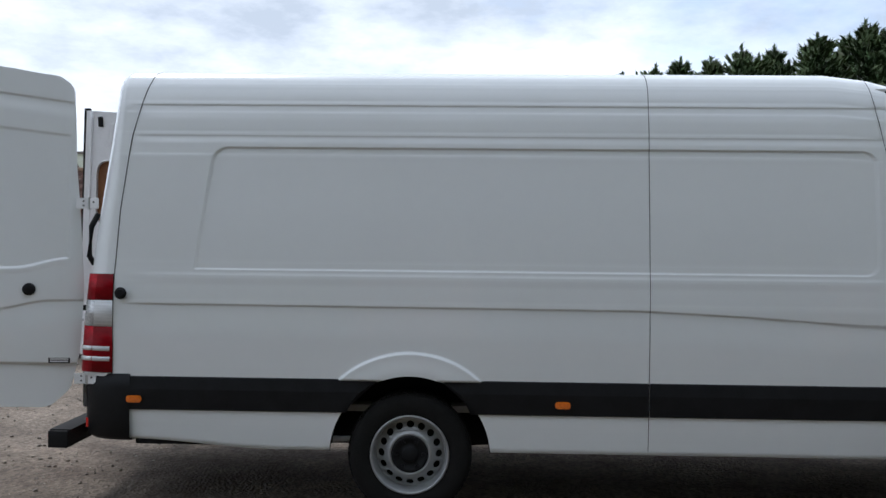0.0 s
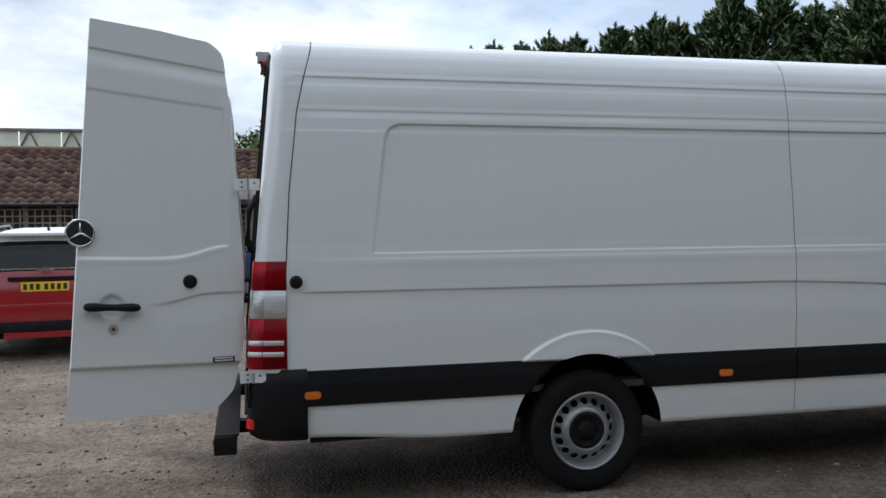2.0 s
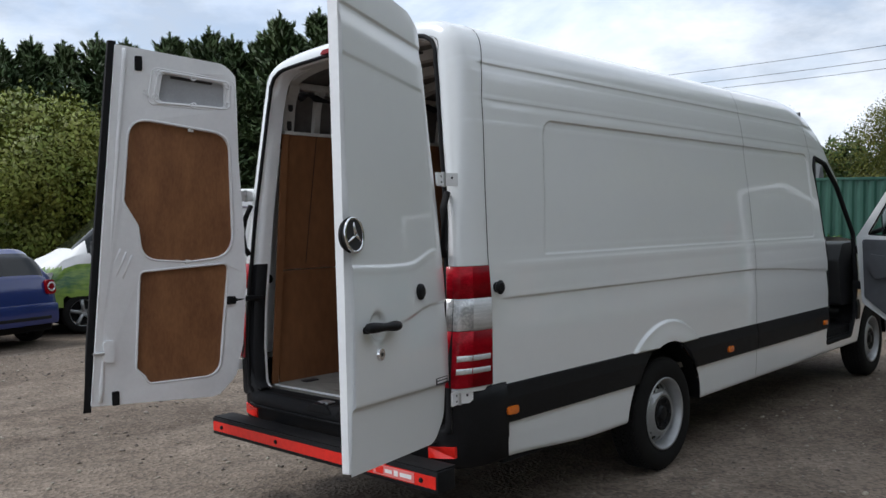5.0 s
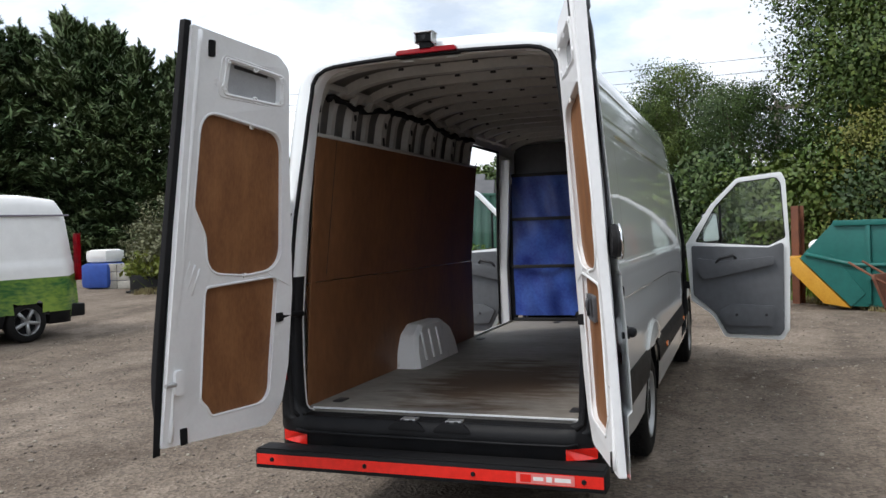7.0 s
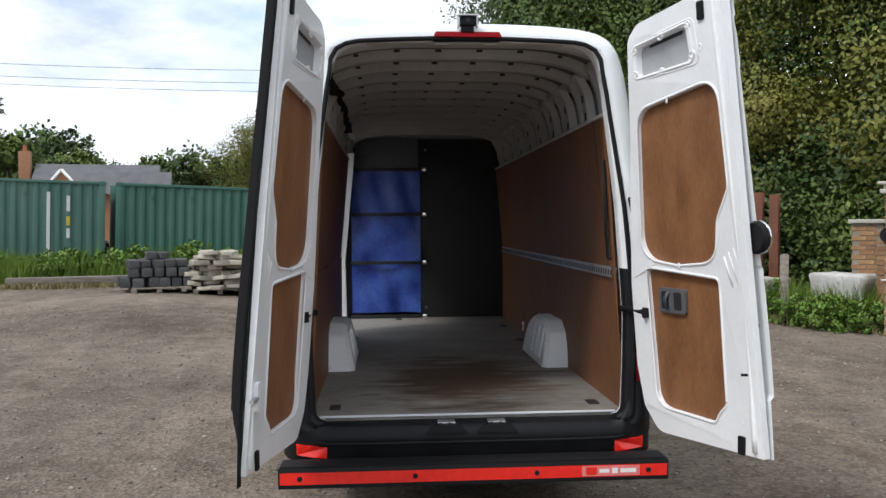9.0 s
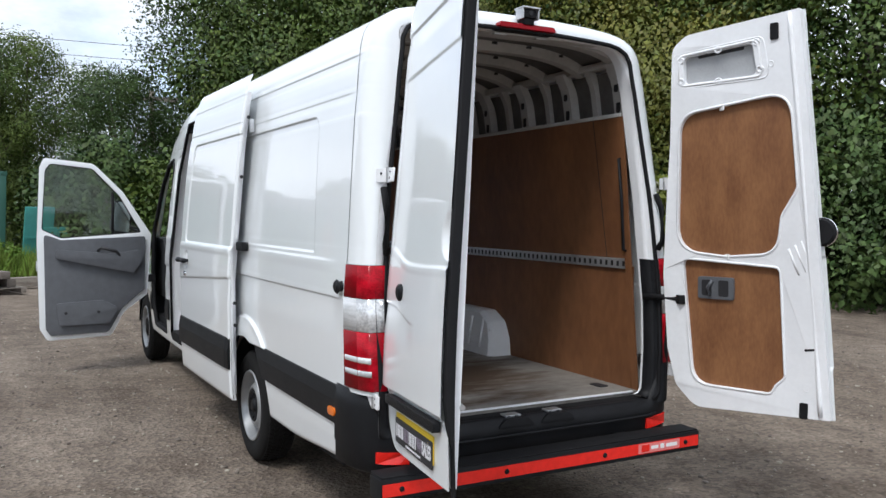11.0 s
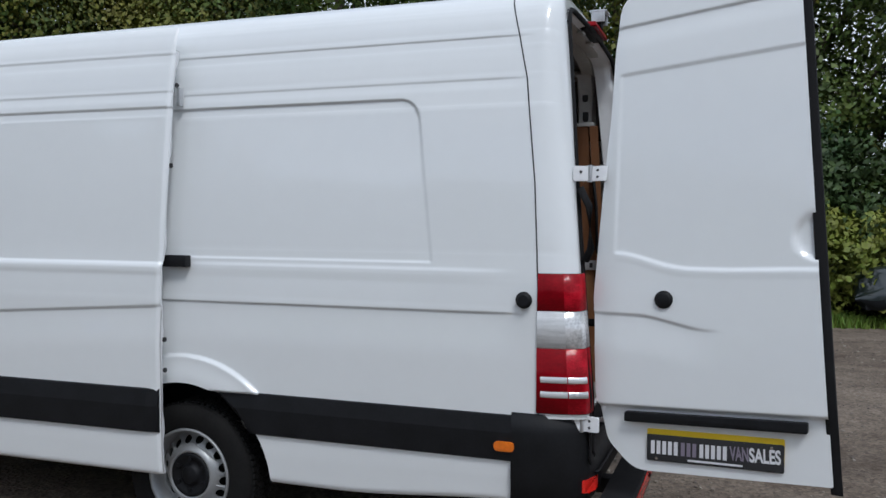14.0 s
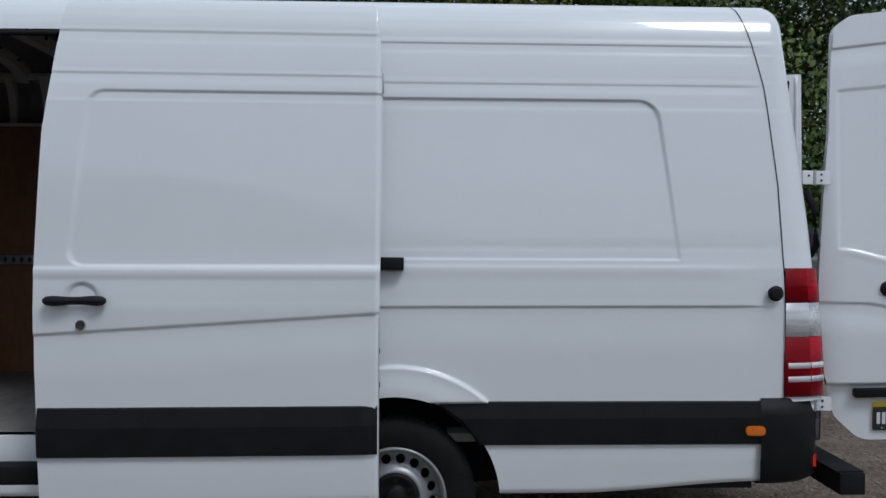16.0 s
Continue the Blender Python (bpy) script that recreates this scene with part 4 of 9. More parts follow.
    for u, z in ((0.075, 1.15), (0.085, 1.62), (0.10, 1.95), (0.79, 2.02), (0.76, 2.30), (0.735, 1.06), (0.80, 0.80), (0.62, 2.42)):
        part("dimple", tube([curved(u + 0.013 * math.cos(t), z + 0.014 * math.sin(t), -0.061) for t in np.linspace(0, 2 * math.pi, 12, endpoint=False)], 0.0035, 6, True), M_PAINT_IN, door)
    part("recess_slot", solid([fillet([(0.22, 2.495), (0.22, 2.513), (0.47, 2.530), (0.47, 2.512)], 0.006, 2)], -0.0315, -0.0305, curved), M_INK, door)
    rim = grow(win, 1.13)
    part("recess_rim", tube([curved(x, z, -0.062) for x, z in rim], 0.007, 6, True), M_PAINT_IN, door)
    part("recess_rim", tube([curved(x, z, -0.061) for x, z in grow(win, 1.30)], 0.0045, 6, True), M_PAINT_IN, door)
    for u, z in ((0.345, 2.522), (0.345, 2.362), (0.135, 2.38), (0.135, 2.49), (0.565, 2.40), (0.545, 2.535)):
        part("pressed_boss", tube([curved(u + 0.016 * math.cos(t), z + 0.014 * math.sin(t), -0.063) for t in np.linspace(0, 2 * math.pi, 12, endpoint=False)], 0.0055, 6, True), M_PAINT_IN, door)
    for u, z in ((0.36, 2.222), (0.38, 1.448)):
        b = bmesh.new()
        p = Vector(curved(u, z, -0.058))
        bm_box(b, -0.018, 0.018, -0.005, 0.005, -0.012, 0.012, Matrix.Translation(p) @ Matrix.Rotation(radians(swing) * side, 4, "Z"), 0.003)
        part("trim_clip", b, M_LABEL, door)
    # pressed ribs and dimples near the free edge
    for k in range(3):
        u0 = 0.705 + 0.032 * k
        part("pressed_rib", tube([curved(u0 + 0.055, 1.37 + 0.015 * k, -0.060), curved(u0, 1.50 + 0.02 * k, -0.060)], [0.014, 0.011], 8), M_PAINT_IN, door)
    for u, z in ((0.79, 1.665), (0.77, 1.335)):
        part("dimple", tube([curved(u + 0.02 * math.cos(t), z + 0.022 * math.sin(t), -0.061) for t in np.linspace(0, 2 * math.pi, 14, endpoint=False)], 0.004, 6, True), M_PAINT_IN, door)
    # flange and seal at the free edge
    fl = [curved(fr(z) - 0.055, z, -0.066) for z in np.linspace(0.68, 2.65, 30)]
    part("edge_fold", tube(fl, 0.012, 8), M_PAINT_IN, door)
    if side > 0:
        seal_z = list(np.linspace(0.625, 2.69, 24))
        part("edge_seal", solid([[(fr(z) - 0.012, z) for z in seal_z] + [(fr(z) + 0.030, z) for z in seal_z[::-1]]], -0.045, -0.010, curved, 0.008), M_RUBBER, door, "black rubber edge seal")
    else:
        for z in (1.15, 1.45, 1.80):
            part("edge_plug", cyl(curved(fr(z) - 0.028, z, -0.0605), curved(fr(z) - 0.028, z, -0.0635), 0.013, 0.013, 12), M_INK, door)
    # latches
    for z in (2.585, 0.70):
        part("latch", solid([fillet([(fr(z) - 0.155, z - 0.05), (fr(z) - 0.115, z - 0.05), (fr(z) - 0.115, z + 0.03), (fr(z) - 0.155, z + 0.03)], 0.008, 3)], -0.072, -0.050, curved, 0.003), M_RUBBER, door)
    # hinges: a white plate on the body and one on the door
    for z in (1.84, 0.785):
        plate = solid([fillet([(-0.015, z - 0.032), (0.060, z - 0.032), (0.060, z + 0.032), (-0.015, z + 0.032)], 0.006, 3)], 0.004, 0.016, put, 0.003)
        hinge = part("hinge", plate, M_PAINT_IN, door, "white painted steel hinge")
        hx2 = put(-0.015, z, 0.008)
        bp = solid([fillet([(hx2[0] - 0.004, z - 0.032), (hx2[0] + 0.066, z - 0.032), (hx2[0] + 0.066, z + 0.032), (hx2[0] - 0.004, z + 0.032)], 0.006, 3)], 0.0, 0.014, lambda u, v, d: (u, hx2[1] + side * (d - 0.004 + 0.45 * max(0, u - hx2[0])), v), 0.003)
        part("hinge_plate", bp, M_PAINT_IN, hinge)
        part("hinge_pin", cyl((hx2[0], hx2[1] + side * 0.006, z - 0.036), (hx2[0], hx2[1] + side * 0.006, z + 0.036), 0.011, 0.011, 12), M_ZINC, hinge)
        for uu in (0.02,):
            for dz in (-0.014, 0.014):
                part("screw", cyl(put(uu, z + dz, 0.015), put(uu, z + dz, 0.018), 0.0055, 0.0055, 8), M_INK, hinge)
        for dx in (0.035,):
            y0 = hx2[1] + side * (0.010 + 0.45 * dx)
            part("screw", cyl((hx2[0] + dx, y0, z + 0.008), (hx2[0] + dx, y0 + side * 0.006, z + 0.008), 0.0055, 0.0055, 8), M_INK, hinge)
    # black rubber buffer on the skin
    rl = lambda u, z: float(relief(np.array(u), np.array(z)))
    u0, z0 = 0.315, 1.322
    part("rubber_buffer", bm_cyl(bm_cyl(cyl(put(u0, z0, rl(u0, z0) - 0.002), put(u0, z0, rl(u0, z0) + 0.010), 0.037, 0.036, 22), put(u0, z0, rl(u0, z0) + 0.010), put(u0, z0, rl(u0, z0) + 0.017), 0.036, 0.026, 22), put(u0, z0, rl(u0, z0) + 0.017), put(u0, z0, rl(u0, z0) + 0.021), 0.026, 0.010, 22), M_BLACK, door, "round black rubber buffer")
    # check strap between door and pillar
    p0, p1 = Vector(curved(0.11, 1.20, -0.062)), Vector((-2.24, side * 0.80, 1.20))
    part("check_strap", tube([p0, p0.lerp(p1, 0.5) + Vector((0, 0, 0.004)), p1], 0.017, 8), M_RUBBER, door, "black door check strap")
    b = bmesh.new()
    bm_box(b, -0.035, 0.035, -0.02, 0.02, -0.025, 0.025, Matrix.Translation(p0) @ Matrix.Rotation(radians(swing) * side, 4, "Z"), 0.006)
    part("strap_bracket", b, M_RUBBER, door)
    return door, put, curved, relief


RDOOR, putR, curvR, relR = rear_door(-1, -2.322, 5.193 - YC, 18.0, 0.928)
LDOOR, putL, curvL, relL = rear_door(1, -2.320, 6.994 - YC, 10.0, 0.950)


def facing(put, u, z, d, flip=False):
    """A pose on a door's face: local x to the reader's right, y up, z out of the face."""
    o = Vector(put(u, z, d))
    du = (Vector(put(u + 0.01, z, d)) - o).normalized()
    dz = Vector((0, 0, 1))
    ax = -du if flip else du
    n = ax.cross(dz)
    m = Matrix((ax, dz, n)).transposed().to_4x4()
    return Matrix.Translation(o) @ m


# outside of the offside door: handle, lock, badge, label
rz = lambda u, z: float(relR(np.array(u), np.array(z)))
d0 = rz(0.55, 1.2) + 0.026
GRIP = [(0.0, 0.009), (0.05, 0.019), (0.16, 0.022), (0.30, 0.020), (0.42, 0.017), (0.58, 0.017), (0.70, 0.020), (0.84, 0.022), (0.95, 0.019), (1.0, 0.009)]
hand = tube([putR(0.845 - 0.27 * k, 1.220 - 0.018 * k, d0 + 0.012 * math.sin(math.pi * k)) for k, r in GRIP], [r for k, r in GRIP], 12)
HND = part("door_handle", hand, M_BLACK, RDOOR, "black pull handle")
for u in (0.605, 0.815):
    part("handle_foot", cyl(putR(u, 1.207, rz(0.55, 1.2) - 0.01), putR(u, 1.207, rz(0.55, 1.2) + 0.02), 0.014, 0.014, 10), M_BLACK, HND)
LK = part("lock", cyl(putR(0.705, 1.098, rz(0.7, 1.1) - 0.002), putR(0.705, 1.098, rz(0.7, 1.1) + 0.010), 0.027, 0.024, 20), M_CHROME, RDOOR, "chrome lock cylinder")
part("keyhole", cyl(putR(0.705, 1.098, rz(0.7, 1.1) + 0.009), putR(0.705, 1.098, rz(0.7, 1.1) + 0.0115), 0.009, 0.009, 10), M_INK, LK)
bu, bz = 0.846, 1.586
BADGE = part("badge", cyl(putR(bu, bz, rz(0.8, bz) - 0.004), putR(bu, bz, rz(0.8, bz) + 0.014), 0.066, 0.062, 36), M_INK, RDOOR, "round black badge with a chrome rim and three arms")
part("badge_back", cyl(putR(bu, bz, rz(0.8, bz) - 0.022), putR(bu, bz, rz(0.8, bz) - 0.003), 0.060, 0.071, 30), M_RUBBER, BADGE)
part("badge_rim", tube([putR(bu + 0.066 * math.cos(t), bz + 0.066 * math.sin(t), rz(0.8, bz) + 0.014) for t in np.linspace(0, 2 * math.pi, 36, endpoint=False)], 0.006, 8, True), M_CHROME, BADGE)
for k in range(3):
    t = math.pi / 2 + k * 2 * math.pi / 3
    part("badge_arm", tube([putR(bu, bz, rz(0.8, bz) + 0.018), putR(bu + 0.061 * math.cos(t), bz + 0.061 * math.sin(t), rz(0.8, bz) + 0.014)], [0.009, 0.003], 6), M_CHROME, BADGE)
lab = solid([[(0.085, 0.876), (0.205, 0.880), (0.205, 0.912), (0.085, 0.908)]], rz(0.15, 0.93) + 0.001, rz(0.15, 0.93) + 0.003, putR)
LB = part("label", lab, M_INK, RDOOR, "small black label with pale lettering bars")
for z0, z1 in ((0.898, 0.905), (0.884, 0.892)):
    part("lettering_bar", solid([[(0.095, z0), (0.195, z0 + 0.003), (0.195, z1 + 0.003), (0.095, z1)]], rz(0.15, 0.93) + 0.003, rz(0.15, 0.93) + 0.0036, putR), M_SILVERTXT, LB)
# inside of the offside door: pull, hole, payload label, mirror-like buffer
hs = solid([fillet([(0.215, 1.215), (0.215, 1.335), (0.415, 1.335), (0.415, 1.215)], 0.015, 4)], -0.060, -0.040, curvR, 0.006)
PULL = part("inner_handle", hs, M_GREYTRIM, RDOOR, "grey plastic inner door handle")
for u in (0.265, 0.36):
    part("handle_recess", solid([fillet([(u - 0.028, 1.232), (u - 0.028, 1.318), (u + 0.028, 1.318), (u + 0.028, 1.232)], 0.012, 3)], -0.0612, -0.059, curvR), M_INK, PULL)
part("pull_lever", tube([curvR(0.30, 1.315, -0.066), curvR(0.275, 1.28, -0.07), curvR(0.285, 1.235, -0.066)], 0.009, 8), M_GREYTRIM, PULL)
part("plug_hole", cyl(curvR(0.775, 1.222, -0.0605), curvR(0.775, 1.222, -0.0635), 0.024, 0.024, 16), M_INK, RDOOR)
PAY = part("payload_label", solid([fillet([(0.735, 1.055), (0.735, 1.175), (0.825, 1.175), (0.825, 1.055)], 0.006, 2)], -0.0635, -0.0605, curvR), M_LABEL, RDOOR, "white payload label with black lettering")
for txt, z, sz, sq in (("PAYLOAD", 1.158, 0.019, 0.9), ("1020", 1.121, 0.036, 0.95), ("Kg", 1.083, 0.036, 0.95)):
    words(txt, sz, M_INK, PAY, facing(curvR, 0.780, z, -0.0642), squeeze=sq)
part("catch_slot", solid([fillet([(0.775, 0.985), (0.775, 1.008), (0.835, 1.008), (0.835, 0.985)], 0.005, 2)], -0.0635, -0.0605, curvR), M_INK, RDOOR)
part("catch_pin", tube([curvR(0.79, 0.996, -0.066), curvR(0.84, 1.004, -0.070)], 0.007, 6), M_RUBBER, RDOOR)
# the nearside door: number plate holder, trim bar, lock on its edge
lz2 = lambda u, z: float(relL(np.array(u), np.array(z)))
part("plate_lamp_trim", solid([fillet([(0.165, 0.815), (0.165, 0.855), (0.862, 0.890), (0.862, 0.850)], 0.008, 3)], lz2(0.5, 0.8) + 0.004, lz2(0.5, 0.8) + 0.034, putL, 0.008), M_BLACK, LDOOR, "black number plate lamp trim")
NP = part("number_plate", solid([fillet([(0.255, 0.680), (0.255, 0.792), (0.780, 0.815), (0.780, 0.703)], 0.006, 2)], lz2(0.5, 0.75) + 0.001, lz2(0.5, 0.75) + 0.005, putL), M_YELLOW, LDOOR, "yellow number plate behind a black sales plate")
SP = part("sales_plate", solid([fillet([(0.255, 0.662), (0.255, 0.770), (0.780, 0.793), (0.780, 0.685)], 0.006, 2)], lz2(0.5, 0.75) + 0.005, lz2(0.5, 0.75) + 0.010, putL, 0.002), M_INK, LDOOR, "black plate with silver sales lettering")
dpl = lz2(0.5, 0.75) + 0.0105
tilt = math.atan2(0.023, 0.525)
for u0, wd, count, mm in ((0.272, 0.116, 5, M_SILVERTXT), (0.393, 0.068, 3, M_GREYTXT), (0.466, 0.112, 5, M_SILVERTXT)):
    for k in range(count):
        ua, ub = u0 + wd * k / count, u0 + wd * (k + 0.66) / count
        za = 0.730 + 0.0438 * (ua - 0.5175)
        part("lettering_bar", solid([[(ua, za - 0.027), (ua, za + 0.027), (ub, za + 0.0275), (ub, za - 0.0265)]], dpl - 0.0005, dpl + 0.0003, putL), mm, SP)
for txt, u, mm, wd in (("VAN", 0.616, M_GREYTXT, 0.070), ("SALES", 0.711, M_SILVERTXT, 0.114)):
    words(txt, 0.074, mm, SP, facing(putL, u, 0.730 + 0.0438 * (u - 0.5175), dpl) @ Matrix.Rotation(tilt, 4, "Z"), wide=wd, bold=0.0022)
part("lettering_bar", solid([[(0.42, 0.679), (0.42, 0.687), (0.63, 0.696), (0.63, 0.688)]], dpl - 0.0005, dpl + 0.0002, putL), M_SILVERTXT, SP)
for u, z in ((0.295, 0.675), (0.735, 0.777)):
    part("screw", cyl(putL(u, z, dpl), putL(u, z, dpl + 0.003), 0.006, 0.006, 10), M_CHROME, SP)
lk2 = solid([fillet([(0.815, 0.90), (0.815, 1.02), (0.875, 1.02), (0.875, 0.90)], 0.02, 4)], -0.092, -0.055, curvL, 0.012)
LE = part("edge_lock", lk2, M_PAINT_IN, LDOOR, "white lock case on the door edge")
part("lock_bolt", cyl(curvL(0.87, 0.955, -0.085), curvL(0.93, 0.955, -0.085), 0.012, 0.010, 10), M_ZINC, LE)
part("lock_plate", solid([[(0.825, 1.03), (0.825, 1.12), (0.865, 1.12), (0.865, 1.03)]], -0.068, -0.060, curvL), M_ZINC, LDOOR)


# ---- inside the load space ----
FL = 0.640
# steel between bows and posts, in darker greys than the bows themselves
M_ROOF_IN = mat("dark_steel_panel", (0.060, 0.059, 0.057), 0.5, col2=(0.15, 0.146, 0.14), scale=2.2, bump=0.15, bscale=12, contrast=(0.3, 0.7))
M_WBOX = mat("chipped_white_paint", (0.50, 0.495, 0.485), 0.55, col2=(0.80, 0.81, 0.81), scale=9, bump=0.1, bscale=40, contrast=(0.30, 0.42))
part("load_floor", box(-2.165, 2.50, -0.86, 0.86, 0.60, FL, 0.004), M_FLOOR, VAN, "worn stained wooden load floor")
for s in (-1, 1):
    x1 = 2.46 if s < 0 else 1.06
    verts, faces = [], []
    top = 2.235
    notch = [(-0.40 + AXLE_R, FL), (-0.39 + AXLE_R, FL + 0.12), (-0.33 + AXLE_R, FL + 0.22), (-0.22 + AXLE_R, FL + 0.27), (0.18 + AXLE_R, FL + 0.27), (0.32 + AXLE_R, FL + 0.22), (0.38 + AXLE_R, FL + 0.12), (0.40 + AXLE_R, FL)]
    pw = solid([[(-2.10, FL)] + notch + [(x1, FL), (x1, 1.36), (-2.10, 1.36)]], 0.835, 0.847, lambda u, v, d, s=s: (u, s * d, v))
    part("lower_lining", pw, M_PLYDARK, VAN, "brown plywood lining, scuffed")
    lo2 = solid([[(-2.08, 1.365), (x1, 1.365), (x1, top), (-2.02, top)]], 0.0, 0.012, lambda u, v, d, s=s: (u, s * (0.840 - 0.075 * (v - 1.365) / 0.87 + d), v))
    part("upper_lining", lo2, M_PLYDARK, VAN, "brown plywood lining, scuffed")
    rear_strip = solid([[(-2.165, FL), (-2.115, FL), (-2.03, top), (-2.08, top)]], 0, 0.01, lambda u, v, d, s=s: (u, s * (0.832 - 0.075 * max(0, v - 1.365) / 0.87 + d), v))
    part("lining_edge", rear_strip, M_PLYDARK, VAN)
    part("lining_cap", box(-2.06, x1, s * 0.775 - 0.02, s * 0.775 + 0.02, top, top + 0.022, 0.004), M_STEEL_IN, VAN, "grey steel rail above the lining")
    part("lining_gap", solid([[(-1.87, 1.40), (-1.866, 1.40), (-1.802, top), (-1.806, top)]], -0.003, -0.001, lambda u, v, d, s=s: (u, s * (0.840 - 0.075 * (v - 1.365) / 0.87 + d), v)), M_INK, VAN)
    # wheel box
    bm = bmesh.new()
    n = 16
    prof = [(-0.455 + AXLE_R, FL), (-0.44 + AXLE_R, FL + 0.12), (-0.38 + AXLE_R, FL + 0.24), (-0.24 + AXLE_R, FL + 0.31), (0.20 + AXLE_R, FL + 0.31), (0.36 + AXLE_R, FL + 0.24), (0.43 + AXLE_R, FL + 0.12), (0.45 + AXLE_R, FL)]
    ease = [0.0] + [0.07] * 6 + [0.0]
    wb = solid([fillet(prof, ease, 4)], 0.0, 0.035, lambda u, v, d, s=s: (AXLE_R + (u - AXLE_R) * (0.93 + 2.0 * min(d, 0.035)), s * (0.655 + d + 0.05 * (v - FL) / 0.3), FL + (v - FL) * (0.94 + 1.71 * min(d, 0.035))), 0.012)
    box_ob = part("wheel_box", wb, M_WBOX, VAN, "chipped white wheel box")
    arc = [(AXLE_R + 0.415 * math.cos(t), 0.602 + 0.265 * math.sin(t)) for t in np.linspace(math.asin(0.15), math.pi - math.asin(0.15), 16)]
    hood = solid([fillet(prof, ease, 4) + arc], 0.034, 0.185, lambda u, v, d, s=s: (u, s * (0.655 + d + 0.05 * (v - FL) / 0.3), v))
    part("wheel_box_hood", hood, M_WBOX, box_ob)
    for k in range(3):
        xx = AXLE_R - 0.30 + 0.16 * k
        part("pressed_rib", tube([(xx, s * 0.656, FL + 0.05), (xx, s * 0.698, FL + 0.26)], 0.010, 8), M_WBOX, box_ob)
    # bare steel above the lining: inner skin, posts and rails
    n = 24
    zs = np.linspace(2.15, 2.52, n)
    verts = [(x, s * (float(width_at(z)) - 0.035), z) for x in (-2.12, 2.5 if s < 0 else 0.95) for z in zs]
    part("inner_skin", mesh_of("skin", verts, [(i, i + 1, n + i + 1, n + i) for i in range(n - 1)]), M_ROOF_IN, VAN, "dark grey steel inner skin")
    for k, x in enumerate(np.arange(-2.0, 2.5 if s < 0 else 0.95, 0.245)):
        w = 0.055 if k % 2 == 0 else 0.03
        zs2 = np.linspace(2.235, 2.545, 8)
        verts, faces = [], []
        for z in zs2:
            h = float(width_at(z)) - (0.085 if k % 2 == 0 else 0.065) - 0.03 * float(smooth(2.42, 2.55, z))
            verts += [(x - w, s * (h + 0.05), z), (x - w * 0.75, s * h, z), (x + w * 0.75, s * h, z), (x + w, s * (h + 0.05), z)]
        for i in range(7):
            for j in range(3):
                a = 4 * i + j
                faces.append((a, a + 1, a + 5, a + 4))
        post = part("roof_post", mesh_of("post", verts, faces, False), M_STEEL_IN, VAN, "grey pressed-steel post")
        if k % 2 == 0:
            for z in (2.30, 2.42):
                h = float(width_at(z)) - 0.087 - 0.03 * float(smooth(2.42, 2.55, z))
                part("post_hole", solid([fillet([(x - 0.018, z - 0.035), (x + 0.018, z - 0.035), (x + 0.018, z + 0.035), (x - 0.018, z + 0.035)], 0.015, 3)], 0, 0.002, lambda u, v, d, s=s, h=h: (u, s * (h - d), v)), M_INK, post)
    part("roof_rail", box(-2.1, 2.5 if s < 0 else 2.2, s * 0.765 - 0.03, s * 0.765 + 0.03, 2.53, 2.575, 0.012), M_STEEL_IN, VAN, "grey steel roof rail")
# roof from inside with its cross bows
verts, faces = [], []
ys = np.linspace(-0.78, 0.78, 25)
for x in (-2.13, 2.5):
    for y in ys:
        verts.append((x, y, 2.668 - 0.10 * (abs(y) / 0.78) ** 4.5))
part("roof_lining", mesh_of("roof", verts, [(i, i + 1, 26 + i, 25 + i) for i in range(24)]), M_ROOF_IN, VAN, "dark grey bare steel roof inside")
for k, x in enumerate(np.arange(-2.02, 2.45, 0.372)):
    verts, faces = [], []
    for y in ys:
        z = 2.655 - 0.10 * (abs(y) / 0.78) ** 4.5
        verts += [(x - 0.050, y, z + 0.012), (x - 0.034, y, z - 0.042), (x + 0.034, y, z - 0.042), (x + 0.050, y, z + 0.012)]
    for i in range(24):
        for j in range(3):
            a = 4 * i + j
            faces.append((a, a + 1, a + 5, a + 4))
    bow = part("roof_bow", mesh_of("bow", verts, faces, False), M_STEEL_IN, VAN, "grey steel roof bow")
    for y in (-0.6, -0.36, -0.12, 0.12, 0.36, 0.6):
        z = 2.655 - 0.10 * (abs(y) / 0.78) ** 4.5
        part("bow_hole", solid([fillet([(y - 0.022, -0.007), (y + 0.022, -0.007), (y + 0.016, 0.009), (y - 0.016, 0.009)], 0.006, 3)], 0, 0.002, lambda u, v, d, x=x, z=z: (x - 0.046 - d - v * 0.25, u, z + 0.002 + v)), M_INK, bow)
part("header_rail", box(-2.13, -2.06, -0.68, 0.68, 2.605, 2.64, 0.012), M_STEEL_IN, VAN, "steel header rail over the doors")
for y in (-0.13, 0.13):
    part("door_catch", box(-2.155, -2.12, y - 0.035, y + 0.035, 2.594, 2.606, 0.004), M_STEEL_IN, VAN)
rt = np.random.RandomState(21)
torn = [(x, 0.735 + rt.normal() * 0.012, 2.52 - 0.05 * rt.uniform() - 0.03 * math.sin(x * 3)) for x in np.arange(-1.95, 0.95, 0.07)]
part("torn_seal", tube(torn, [0.008 + 0.020 * rt.uniform() for _ in torn], 6), M_RUBBER, VAN, "torn black rubber seal along the roof rail")
# lashing rail on the offside lining
lr = part("lashing_rail", box(-2.08, 2.40, -0.834, -0.818, 1.345, 1.405, 0.003), M_ZINC, VAN, "slotted steel lashing rail")
for i in range(86):
    x = -2.04 + i * 0.052
    part("rail_slot", box(x - 0.010, x + 0.010, -0.8182, -0.8165, 1.360, 1.390), M_INK, lr)
